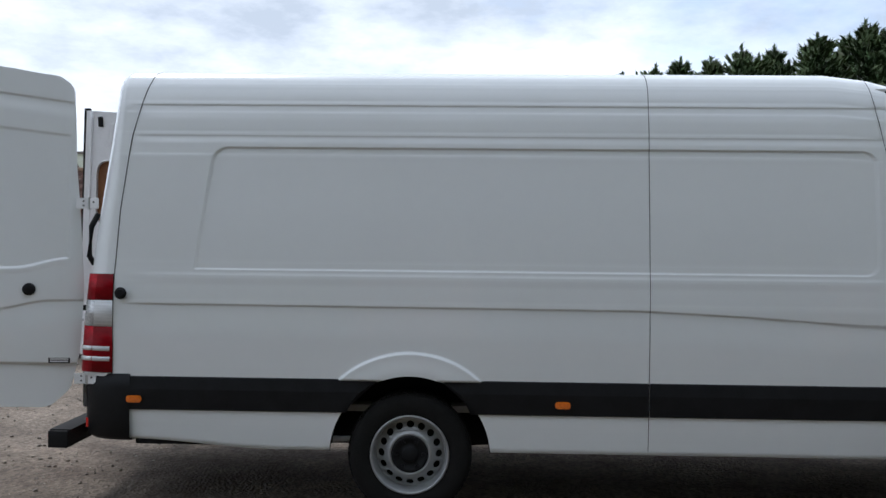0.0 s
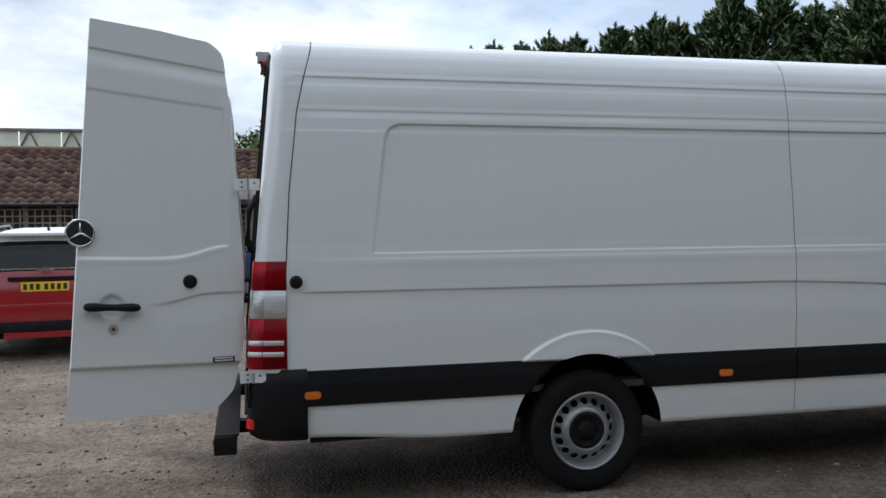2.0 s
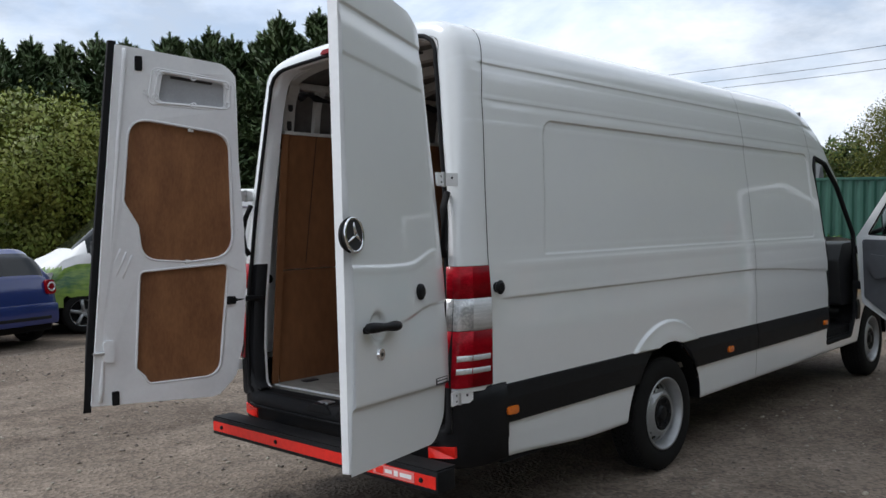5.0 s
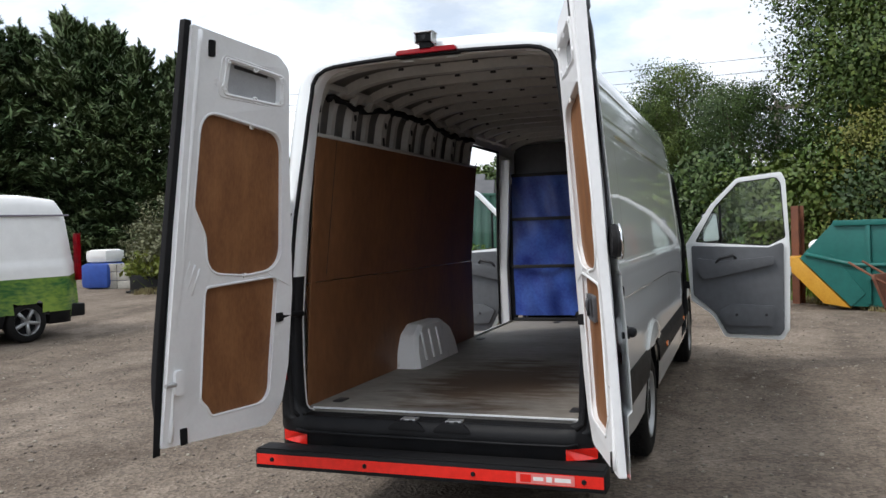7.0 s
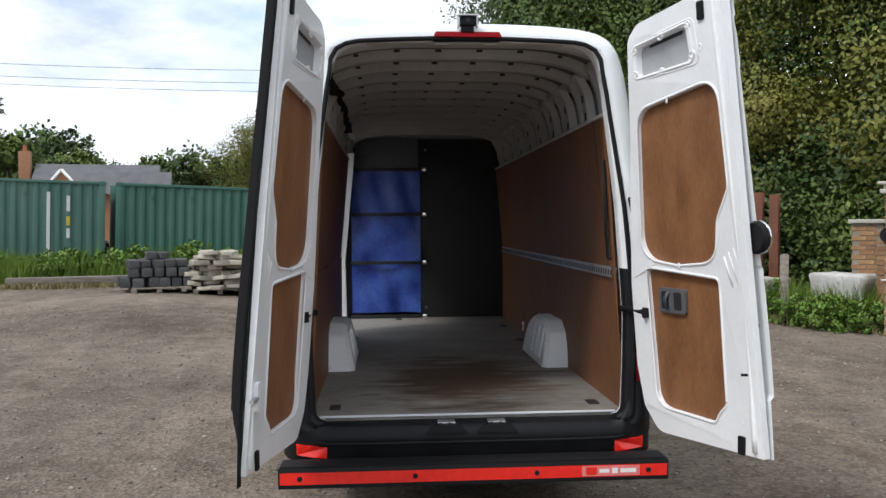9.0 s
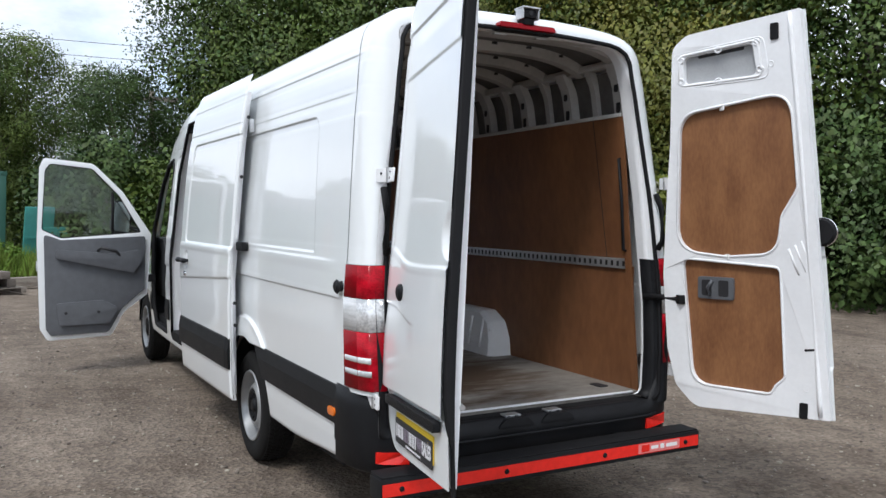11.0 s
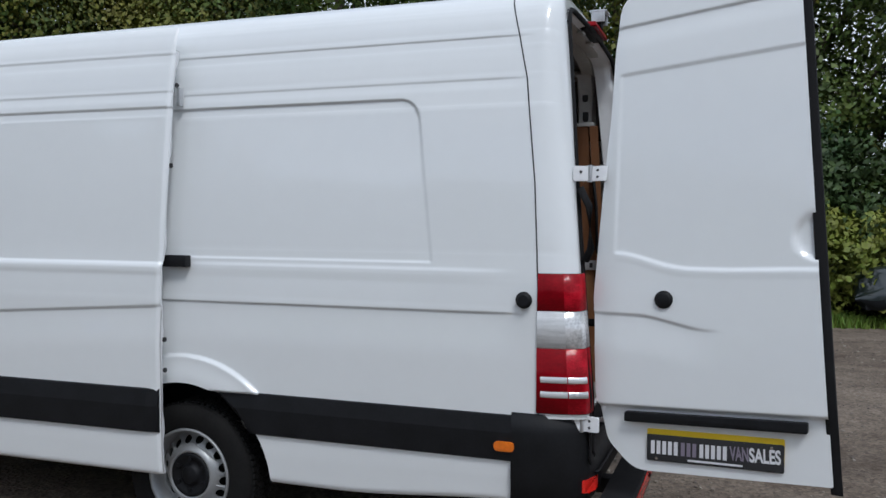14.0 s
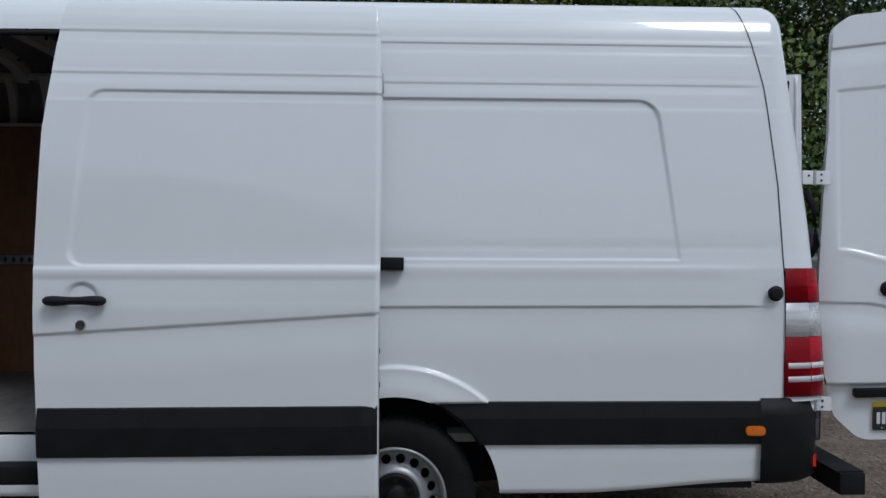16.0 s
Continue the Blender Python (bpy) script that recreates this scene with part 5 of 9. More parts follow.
# grab bar at the rear of the offside lining, cargo cable and dark sill feet
part("grab_bar", tube([(-2.05, -0.80, 2.0), (-2.05, -0.76, 1.99), (-2.075, -0.765, 1.75), (-2.085, -0.775, 1.46), (-2.085, -0.81, 1.45)], 0.010, 8), M_BLACK, VAN, "dark steel grab bar")
for s in (-1, 1):
    part("gas_strut_cover", tube([(-2.275, s * 0.845, 1.78), (-2.315, s * 0.85, 1.70), (-2.325, s * 0.855, 1.52), (-2.30, s * 0.84, 1.47)], 0.017, 8), M_RUBBER, VAN, "black rubber cable cover")
for x, y in ((-1.95, -0.72), (-1.95, 0.72), (0.6, -0.72), (1.6, -0.72), (0.9, 0.72), (2.3, 0.3)):
    b = box(x - 0.05, x + 0.05, y - 0.03, y + 0.03, FL, FL + 0.008, 0.003)
    part("lashing_ring", b, M_INK, VAN, "recessed black lashing ring")
# bulkhead: blue tarpaulin beside a black board
part("bulkhead_board", box(2.47, 2.49, -0.80, 0.08, FL, 2.56, 0.003), M_BOARD, VAN, "black painted bulkhead board")
part("bulkhead_top", box(2.49, 2.51, -0.80, 0.76, 2.22, 2.58, 0.003), M_GREYTRIM, VAN, "grey trimmed bulkhead top")
ny, nz = 50, 70
yy, zz = np.meshgrid(np.linspace(0.06, 0.80, ny), np.linspace(FL + 0.06, 2.25, nz), indexing="ij")
xx = 2.455 + 0.018 * np.sin(yy * 9 + zz * 3.1) * np.sin(zz * 5.2 + 1) + 0.012 * np.sin(yy * 23 - zz * 6) * np.sin(zz * 2.3)
idx = np.arange(ny * nz).reshape(ny, nz)
q = np.stack([idx[:-1, :-1], idx[1:, :-1], idx[1:, 1:], idx[:-1, 1:]], -1).reshape(-1, 4)
TP = part("tarpaulin", mesh_of("tarp", np.stack([xx, yy, zz], -1).reshape(-1, 3), q), M_TARP, VAN, "creased blue tarpaulin curtain")
for z in (1.24, 1.76, 2.24, 0.66):
    part("strap", box(2.418, 2.432, 0.0 if z < 2 else -0.02, 0.81, z - 0.018, z + 0.018, 0.003), M_BOARD, TP, "dark strap")
    part("strap_buckle", box(2.41, 2.44, -0.01, 0.045, z - 0.022, z + 0.022, 0.005), M_CHROME, TP)
for y, z in ((0.0, 2.45), (0.0, 1.76), (0.0, 1.24), (0.0, 0.75)):
    part("board_bolt", cyl((2.468, y, z), (2.46, y, z), 0.012, 0.012, 8), M_CHROME, VAN)
# white step and pillar by the sliding door
part("slide_sill", box(1.10, 2.42, 0.86, 0.955, 0.44, 0.52, 0.01), M_RUBBER, VAN, "black side step")
part("b_pillar", solid([[(2.41, 0.50), (2.50, 0.50), (2.50, 1.3), (2.30, 2.40), (2.22, 2.40), (2.40, 1.25)]], 0, 0.10, lambda u, v, d: (u, float(width_at(v)) - 0.012 - d, v), 0.01), M_PAINT_IN, VAN, "white inner door pillar")
part("slide_seal", tube([(2.39, 0.955, 0.50), (2.395, 0.965, 1.2), (2.24, float(width_at(2.0)) - 0.01, 2.0), (2.08, float(width_at(2.46)) - 0.01, 2.47), (1.0, float(width_at(2.46)) - 0.01, 2.47)], 0.014, 8), M_RUBBER, VAN, "black door seal")
part("slide_lower_side", box(1.06, 2.42, 0.80, 0.87, 0.52, FL, 0.004), M_PAINT_IN, VAN)


# ---- sliding door, slid back along the nearside ----
def slide_door():
    # rear edge u = 0 at the back, front edge u = 1.42
    x0, L = -0.285, 1.455
    ext = 0.105
    shape = fillet([(0.0, 0.39), (0.0, 1.2), (-0.01, 2.1), (0.01, 2.595), (1.385, 2.595), (1.455, 2.0), (1.475, 1.3), (1.462, 0.8), (1.455, 0.39)], [0.01, 0.2, 0.3, 0.02, 0.05, 0.3, 0.5, 0.1, 0.03], 4)
    sd = poly_sdf(shape)
    pan = box_sdf(-0.3, 1.335, 1.420, 2.190, 0.07)

    def put(U, Z, D=0.0):
        cz = 1.217 - 0.062 * np.asarray(U)
        us = np.asarray(U) + 0.10 * np.clip(np.asarray(Z) - 1.475, 0, 1)
        d = -0.008 * smooth(0.0, 0.011, -pan(us, Z))
        d = d - 0.009 * smooth(cz + 0.008, cz - 0.004, Z) * smooth(cz - 0.2, cz - 0.006, Z)
        d = d + 0.005 * (smooth(1.425, 1.405, Z) - smooth(1.395, 1.36, Z))
        d = d - 0.003 * smooth(2.267, 2.259, Z) * smooth(2.21, 2.255, Z)
        d = d - 0.0045 * smooth(2.457, 2.448, Z) * smooth(2.36, 2.444, Z)
        r = np.hypot(np.asarray(U) - 1.268, np.asarray(Z) - 1.285)
        d = d - 0.016 * smooth(0.075, 0.05, r)
        y = np.interp(Z, SEC_Z, SEC_H) + ext + 0.02 * np.asarray(U) + d + D - 0.014 * smooth(0.02, 0.0, np.asarray(U))
        return x0 + np.asarray(U), y, np.asarray(Z)

    skin = sheet(steps((-0.03, 0.06, 0.006), (0.06, 1.2, 0.02), (1.2, 1.47, 0.01)), steps((0.36, 1.05, 0.015), (1.05, 1.22, 0.006), (1.22, 1.32, 0.01), (1.32, 1.45, 0.005), (1.45, 2.1, 0.02), (2.1, 2.28, 0.005), (2.28, 2.4, 0.012), (2.4, 2.61, 0.006)), sd, lambda U, Z: put(U, Z))
    ob = part("sliding_door", skin, M_PAINT, VAN, "white sliding side door, slid fully back")
    sc = lambda u, z, d: tuple(float(v) for v in put(np.array(u), np.array(z), d))
    shell = fillet([(0.075, 0.41), (0.065, 1.2), (0.06, 2.1), (0.08, 2.49), (1.385, 2.49), (1.44, 2.0), (1.46, 1.3), (1.447, 0.8), (1.44, 0.41)], [0.03, 0.2, 0.3, 0.03, 0.05, 0.3, 0.5, 0.1, 0.03], 4)
    part("door_shell", solid([shell], -0.012, -0.060, sc), M_PAINT_IN, ob, "white inner door shell")
    zz = list(np.linspace(0.39, 2.47, 42))
    bite = [0.018 + (0.010 if (k % 9) in (4, 5) else 0.0) for k in range(42)]
    fold = [sc(0.003, z, -0.002) for z in zz] + [sc(0.006, z, -0.002 - b) for z, b in zip(zz, bite)]
    part("edge_fold", mesh_of("fold", fold, [(k, k + 1, 43 + k, 42 + k) for k in range(41)]), M_PAINT_IN, ob)
    zs = [0.598, 0.604, 0.66, 0.73, 0.809, 0.815]
    pr = [0.0, 0.016, 0.019, 0.020, 0.006, 0.0]
    verts, faces = [], []
    US = np.linspace(0.008, 1.456, 24)
    for i, u in enumerate(US):
        for z, p in zip(zs, pr):
            verts.append(sc(u, z, p))
    for i in range(23):
        for j in range(5):
            a = i * 6 + j
            faces.append((a + 1, a + 7, a + 6, a))
    faces += [tuple(range(6)), tuple(range(138, 144))]
    strip = mesh_of("strip", verts, faces)
    strip.set_sharp_from_angle(angle=0.12)
    part("side_moulding", strip, M_BLACK, ob, "black plastic side moulding")
    h = tube([sc(1.415 - 0.26 * k, 1.277, 0.028 + 0.012 * math.sin(math.pi * k)) for k, r in GRIP], [r for k, r in GRIP], 12)
    hh = part("door_handle", h, M_BLACK, ob, "black pull handle")
    part("handle_foot", cyl(sc(1.40, 1.277, 0.0), sc(1.40, 1.277, 0.03), 0.013, 0.013, 10), M_BLACK, hh)
    part("handle_foot", cyl(sc(1.18, 1.277, -0.01), sc(1.18, 1.277, 0.03), 0.013, 0.013, 10), M_BLACK, hh)
    part("lock", cyl(sc(1.268, 1.172, -0.002), sc(1.268, 1.172, 0.010), 0.024, 0.021, 18), M_CHROME, ob, "chrome lock cylinder")
    br = box(-0.39, -0.25, 0.972, 1.02, 1.405, 1.462, 0.006)
    bk = part("roller_bracket", br, M_BLACK, ob, "black roller bracket on the track")
    part("roller", cyl((-0.36, 1.0, 1.418), (-0.36, 1.0, 1.452), 0.016, 0.016, 12), M_ZINC, bk)
    for z in (0.9, 1.05, 1.9, 2.3):
        part("edge_plug", cyl((x0 - 0.002, float(width_at(z)) + ext - 0.045, z), (x0 + 0.006, float(width_at(z)) + ext - 0.045, z), 0.012, 0.012, 10), M_INK, ob)
    part("upper_catch", box(x0 - 0.012, x0 + 0.01, 0.905, 0.935, 2.20, 2.29, 0.006), M_ZINC, ob, "zinc upper catch")
    return ob


slide_door()


# ---- cab doors, standing open ----
def cab_door(side):
    hx, hy = 3.50, side * 0.955
    a = radians(2 if side < 0 else 0)
    def put(U, Z, D):
        # D: depth towards the inside face, which looks back along the van
        return (hx - D + U * math.sin(a) * -1, hy + side * U * math.cos(a) - side * 0.05 * max(0, Z - 1.3), Z)
    out = fillet([(0.06, 0.78), (0.30, 0.60), (0.42, 0.36), (1.03, 0.34), (1.10, 0.46), (1.12, 1.35), (1.125, 2.10), (1.09, 2.195), (0.62, 2.15), (0.32, 1.86), (0.02, 1.42)], [0.03, 0.2, 0.08, 0.05, 0.06, 0.2, 0.05, 0.04, 0.12, 0.2, 0.03], 5)
    win = fillet([(0.12, 1.44), (0.36, 1.83), (0.63, 2.10), (1.03, 2.14), (1.075, 2.07), (1.082, 1.47), (0.9, 1.38)], [0.02, 0.2, 0.08, 0.05, 0.06, 0.04, 0.1], 5)
    shell = solid([out, win], -0.035, 0.045, put, 0.012)
    ob = part("cab_door", shell, M_PAINT, VAN, "open white cab door with grey inner trim")
    trim = fillet([(0.09, 0.84), (0.32, 0.64), (0.45, 0.40), (1.00, 0.39), (1.045, 0.46), (1.058, 1.425), (0.90, 1.365), (0.08, 1.40)], [0.03, 0.15, 0.06, 0.04, 0.04, 0.03, 0.03, 0.03], 5)
    tr = part("door_trim", solid([trim], 0.046, 0.070, put, 0.012), M_GREYTRIM, ob, "grey plastic door trim")
    arm = solid([fillet([(0.12, 1.14), (0.20, 1.02), (0.42, 1.06), (0.95, 1.18), (0.95, 1.27), (0.40, 1.22), (0.14, 1.26)], 0.03, 4)], 0.068, 0.115, put, 0.015)
    part("armrest", arm, M_GREYTRIM, tr)
    part("door_pocket", solid([fillet([(0.36, 0.66), (0.44, 0.50), (0.92, 0.49), (0.95, 0.72), (0.50, 0.74)], 0.03, 4)], 0.068, 0.105, put, 0.012), M_GREYTRIM, tr)
    part("grab_handle", tube([put(0.32, 1.18, 0.09), put(0.38, 1.25, 0.125), put(0.52, 1.285, 0.12), put(0.55, 1.25, 0.09)], 0.016, 8), M_INK, tr)
    for u in (0.55, 0.86):
        part("trim_screw", cyl(put(u, 0.62, 0.105), put(u, 0.62, 0.109), 0.016, 0.016, 12), M_INK, tr)
    part("window_glass", solid([win], -0.004, 0.002, put), M_GLASS, ob, "clear side window glass")
    part("window_bar", tube([put(0.40, 1.42, 0.0), put(0.42, 1.86, 0.0)], 0.014, 8), M_RUBBER, ob)
    part("window_seal", tube([put(u, v, 0.03) for u, v in win], 0.011, 6, True), M_RUBBER, ob, "black window seal")
    mir = solid([fillet([(0.20, 1.40), (0.20, 1.78), (0.38, 1.78), (0.40, 1.44)], 0.05, 5)], -0.30, -0.16, put, 0.05)
    mo = part("door_mirror", mir, M_BLACK, ob, "large black door mirror")
    part("mirror_glass", solid([fillet([(0.215, 1.43), (0.215, 1.76), (0.37, 1.76), (0.385, 1.46)], 0.03, 4)], -0.160, -0.157, put), M_CHROME, mo)
    part("mirror_arm", tube([put(0.12, 1.45, -0.03), put(0.22, 1.50, -0.2)], 0.025, 8), M_BLACK, mo)
    part("door_handle", tube([put(0.90, 1.20, -0.05), put(0.92, 1.20, -0.085), put(1.04, 1.20, -0.085), put(1.06, 1.20, -0.05)], 0.014, 8), M_BLACK, ob)
    part("side_moulding", solid([[(0.36, 0.60), (0.36, 0.80), (1.10, 0.80), (1.10, 0.60)]], -0.062, -0.045, put, 0.008), M_BLACK, ob)
    part("door_latch", solid([fillet([(1.085, 1.05), (1.085, 1.15), (1.125, 1.15), (1.125, 1.05)], 0.008, 2)], -0.01, 0.03, put, 0.003), M_ZINC, ob)
    for z in (0.95, 1.30):
        part("door_hinge", box(hx - 0.04, hx + 0.03, hy - 0.03, hy + 0.06, z - 0.04, z + 0.04, 0.008) if side > 0 else box(hx - 0.04, hx + 0.03, hy - 0.06, hy + 0.03, z - 0.04, z + 0.04, 0.008), M_RUBBER, ob)
    return ob


for s in (-1, 1):
    cab_door(s)

# ---- cab ----
part("cab_floor", box(2.5, 3.7, -0.9, 0.9, 0.44, 0.56, 0.01), M_RUBBER, VAN, "black cab floor")
part("dashboard", solid([fillet([(3.35, 0.75), (3.30, 1.20), (3.42, 1.36), (3.95, 1.38), (3.95, 0.75)], 0.06, 4)], -0.85, 0.85, lambda u, v, d: (u, d, v), 0.02), M_DASH, VAN, "dark grey dashboard")
part("cab_lining", solid([fillet([(2.50, 2.1), (2.52, 2.50), (2.75, 2.46), (3.05, 2.25), (3.05, 2.18), (2.75, 2.30)], 0.03, 3)], -0.78, 0.78, lambda u, v, d: (u, d, v)), M_DASH, VAN, "dark cab headlining")
for s in (-1, 1):
    part("b_pillar_trim", box(2.50, 2.60, min(s * 0.80, s * 0.90), max(s * 0.80, s * 0.90), 0.56, 2.15, 0.02), M_DASH, VAN, "dark pillar trim in the cab")
    seat = part("seat", solid([fillet([(2.62, 0.72), (3.12, 0.76), (3.14, 0.92), (2.80, 0.90), (2.68, 1.60), (2.55, 1.58), (2.58, 0.8)], 0.04, 4)], -0.24, 0.24, lambda u, v, d, s=s: (u, s * 0.48 + d, v), 0.03), M_BOARD, VAN, "black cab seat")
    part("headrest", box(2.56, 2.66, s * 0.48 - 0.13, s * 0.48 + 0.13, 1.63, 1.82, 0.035), M_BOARD, seat)
    part("seat_base", box(2.62, 3.08, s * 0.48 - 0.2, s * 0.48 + 0.2, 0.55, 0.74, 0.01), M_RUBBER, seat)
st = [(3.22 + 0.08 * math.sin(t), -0.45 + 0.2 * math.cos(t), 1.22 + 0.18 * math.sin(t)) for t in np.linspace(0, 2 * math.pi, 28, endpoint=False)]
SW = part("steering_wheel", tube(st, 0.016, 8, True), M_INK, VAN, "black steering wheel")
part("column", tube([(3.22, -0.45, 1.22), (3.40, -0.45, 1.12)], 0.035, 10), M_INK, SW)
part("spoke", tube([(3.22, -0.64, 1.22), (3.23, -0.45, 1.21), (3.22, -0.26, 1.22)], 0.02, 8), M_INK, SW)
# nose: grille, lamps, front bumper
part("front_bumper", solid([fillet([(-0.90, 0.36), (-0.92, 0.62), (0.92, 0.62), (0.90, 0.36)], 0.05, 4)], 4.66, 5.02, lambda u, v, d: (d - 0.32 * (abs(u) / 0.92) ** 4, u, v), 0.03), M_BLACK, VAN, "black front bumper")
part("grille", solid([fillet([(-0.42, 0.72), (-0.40, 1.0), (0.40, 1.0), (0.42, 0.72)], 0.05, 4)], 4.86, 4.96, lambda u, v, d: (d - 0.15 * (v - 0.72), u, v), 0.01), M_BLACK, VAN, "black front grille")
for s in (-1, 1):
    part("headlamp", solid([fillet([(0.48, 0.74), (0.50, 0.96), (0.80, 1.14), (0.84, 0.90), (0.72, 0.74)], 0.04, 4)], 4.60, 4.90, lambda u, v, d, s=s: (d - 0.45 * (u - 0.48) - 0.1 * (v - 0.74), s * u, v), 0.02), M_CLEAR, VAN, "clear headlamp")

# small socket plate low on the offside lining
SOCK = part("socket_plate", box(1.055, 1.115, -0.836, -0.822, 0.66, 0.74, 0.004), M_LABEL, VAN, "white socket plate on the lining")
part("socket_hole", cyl((1.085, -0.8225, 0.70), (1.085, -0.8205, 0.70), 0.02, 0.02, 14), M_INK, SOCK)


# ---- ground ----
def ground_z(x, y):
    x, y = np.asarray(x, float), np.asarray(y, float)
    return (0.05 + 0.20 * smooth(3.0, 9.0, x)) * smooth(7.6, 11.8, y) + 0.004 * np.clip(y - 11.8, 0, 40)


def gravel():
    m, t, b = nodes_of("gravel")
    N, Lk = t.nodes.new, t.links.new
    co = N("ShaderNodeTexCoord")
    def noise_n(scale, detail=5):
        n = N("ShaderNodeTexNoise")
        n.inputs["Scale"].default_value, n.inputs["Detail"].default_value = scale, detail
        Lk(co.outputs["Object"], n.inputs["Vector"])
        return n
    big, mid, fine = noise_n(0.35, 4), noise_n(2.6, 9), noise_n(45, 4)
    mid.inputs["Roughness"].default_value = 0.68
    vor = N("ShaderNodeTexVoronoi")
    vor.inputs["Scale"].default_value = 42
    Lk(co.outputs["Object"], vor.inputs["Vector"])
    r1 = N("ShaderNodeValToRGB")
    r1.color_ramp.elements[0].position, r1.color_ramp.elements[1].position = 0.36, 0.62
    r1.color_ramp.elements[0].color, r1.color_ramp.elements[1].color = (0.094, 0.073, 0.057, 1), (0.222, 0.186, 0.153, 1)
    mixn = N("ShaderNodeMath")
    mixn.operation = "MULTIPLY_ADD"
    mixn.inputs[1].default_value = 0.5
    Lk(big.outputs["Fac"], mixn.inputs[0])
    hf = N("ShaderNodeMath")
    hf.operation = "MULTIPLY"
    hf.inputs[1].default_value = 0.5
    Lk(mid.outputs["Fac"], hf.inputs[0])
    Lk(hf.outputs[0], mixn.inputs[2])
    Lk(mixn.outputs[0], r1.inputs["Fac"])
    r2 = N("ShaderNodeValToRGB")
    r2.color_ramp.elements[0].color, r2.color_ramp.elements[1].color = (0.45, 0.45, 0.45, 1), (1.6, 1.58, 1.55, 1)
    bw = N("ShaderNodeRGBToBW")
    Lk(vor.outputs["Color"], bw.inputs[0])
    Lk(bw.outputs[0], r2.inputs["Fac"])
    mx = N("ShaderNodeMix")
    mx.data_type, mx.blend_type = "RGBA", "MULTIPLY"
    mx.inputs["Factor"].default_value = 0.75
    Lk(r1.outputs["Color"], mx.inputs["A"])
    Lk(r2.outputs["Color"], mx.inputs["B"])
    # long pale wheel tracks round the yard
    tm = N("ShaderNodeMapping")
    tm.inputs["Rotation"].default_value = (0, 0, radians(62))
    tm.inputs["Scale"].default_value = (0.16, 1.5, 1.0)
    tn = N("ShaderNodeTexNoise")
    tn.inputs["Scale"].default_value, tn.inputs["Detail"].default_value, tn.inputs["Distortion"].default_value = 1.0, 7, 0.9
    Lk(co.outputs["Object"], tm.inputs["Vector"])
    Lk(tm.outputs[0], tn.inputs["Vector"])
    tr = N("ShaderNodeValToRGB")
    tr.color_ramp.elements[0].position, tr.color_ramp.elements[1].position = 0.36, 0.66
    tr.color_ramp.elements[0].color, tr.color_ramp.elements[1].color = (0.84, 0.83, 0.82, 1), (1.14, 1.13, 1.11, 1)
    Lk(tn.outputs["Fac"], tr.inputs["Fac"])
    mt = N("ShaderNodeMix")
    mt.data_type, mt.blend_type = "RGBA", "MULTIPLY"
    mt.inputs["Factor"].default_value = 1.0
    Lk(mx.outputs["Result"], mt.inputs["A"])
    Lk(tr.outputs["Color"], mt.inputs["B"])
    Lk(mt.outputs["Result"], b.inputs["Base Color"])
    b.inputs["Roughness"].default_value = 0.95
    b.inputs["Specular IOR Level"].default_value = 0.2
    bp = N("ShaderNodeBump")
    bp.inputs["Strength"].default_value = 0.8
    bp.inputs["Distance"].default_value = 0.012
    ad = N("ShaderNodeMath")
    ad.operation = "ADD"
    Lk(vor.outputs["Distance"], ad.inputs[0])
    Lk(fine.outputs["Fac"], ad.inputs[1])
    Lk(ad.outputs[0], bp.inputs["Height"])
    Lk(bp.outputs[0], b.inputs["Normal"])
    return m


M_GRAVEL = gravel()
xs = np.r_[-900, -300, -120, -60, np.linspace(-30, 40, 141), 60, 120, 300, 900]
X, Y = np.meshgrid(xs, xs, indexing="ij")
rn = np.random.RandomState(3)
Z = ground_z(X, Y)
near = (np.abs(X) < 40) & (np.abs(Y) < 40)
Z = Z + np.where(near, 0.012 * np.sin(X * 1.3 + np.sin(Y * 0.9)) * np.sin(Y * 1.1 + 0.7) - 0.012, -0.012)
idx = np.arange(X.size).reshape(X.shape)
q = np.stack([idx[:-1, :-1], idx[1:, :-1], idx[1:, 1:], idx[:-1, 1:]], -1).reshape(-1, 4)
tagged(part("ground", mesh_of("ground", np.stack([X, Y, Z], -1).reshape(-1, 3), q), M_GRAVEL), "grey-brown gravel yard, worn and dusty", "ground", kind="structure")


# loose stones over the yard
rs = np.random.RandomState(17)
ico = bmesh.new()
bmesh.ops.create_icosphere(ico, subdivisions=1, radius=1.0)
iv = np.array([v.co for v in ico.verts])
ico.verts.ensure_lookup_table()
itri = np.array([[v.index for v in f.verts] for f in ico.faces])
ico.free()
M_PEB = mat("loose_stones", (0.13, 0.108, 0.088), 0.9, col2=(0.33, 0.295, 0.25), scale=3, island=0.5, spec=0.2)
n = 22000
px, py = rs.uniform(-9, 9, n), rs.uniform(-3, 15, n)
keep = ~((px > -2.3) & (px < 5) & (py > 5.3) & (py < 6.9))
px, py = px[keep], py[keep]
n = len(px)
sz = 0.005 + 0.015 * rs.uniform(size=n) ** 3.5
V = iv[None] * (sz[:, None] * rs.uniform(0.6, 1.3, (n, 3)))[:, None, :] * np.array([1, 1, 0.6]) * (1 + 0.15 * rs.normal(size=(n, len(iv), 1)))
gz = ground_z(px, py) + 0.012 * np.sin(px * 1.3 + np.sin(py * 0.9)) * np.sin(py * 1.1 + 0.7) - 0.012
V = V + np.stack([px, py, gz + sz * 0.25], -1)[:, None, :]
F = (itri[None] + (np.arange(n) * len(iv))[:, None, None]).reshape(-1, 3)
me = bpy.data.meshes.new("stones")
me.vertices.add(V.size // 3)
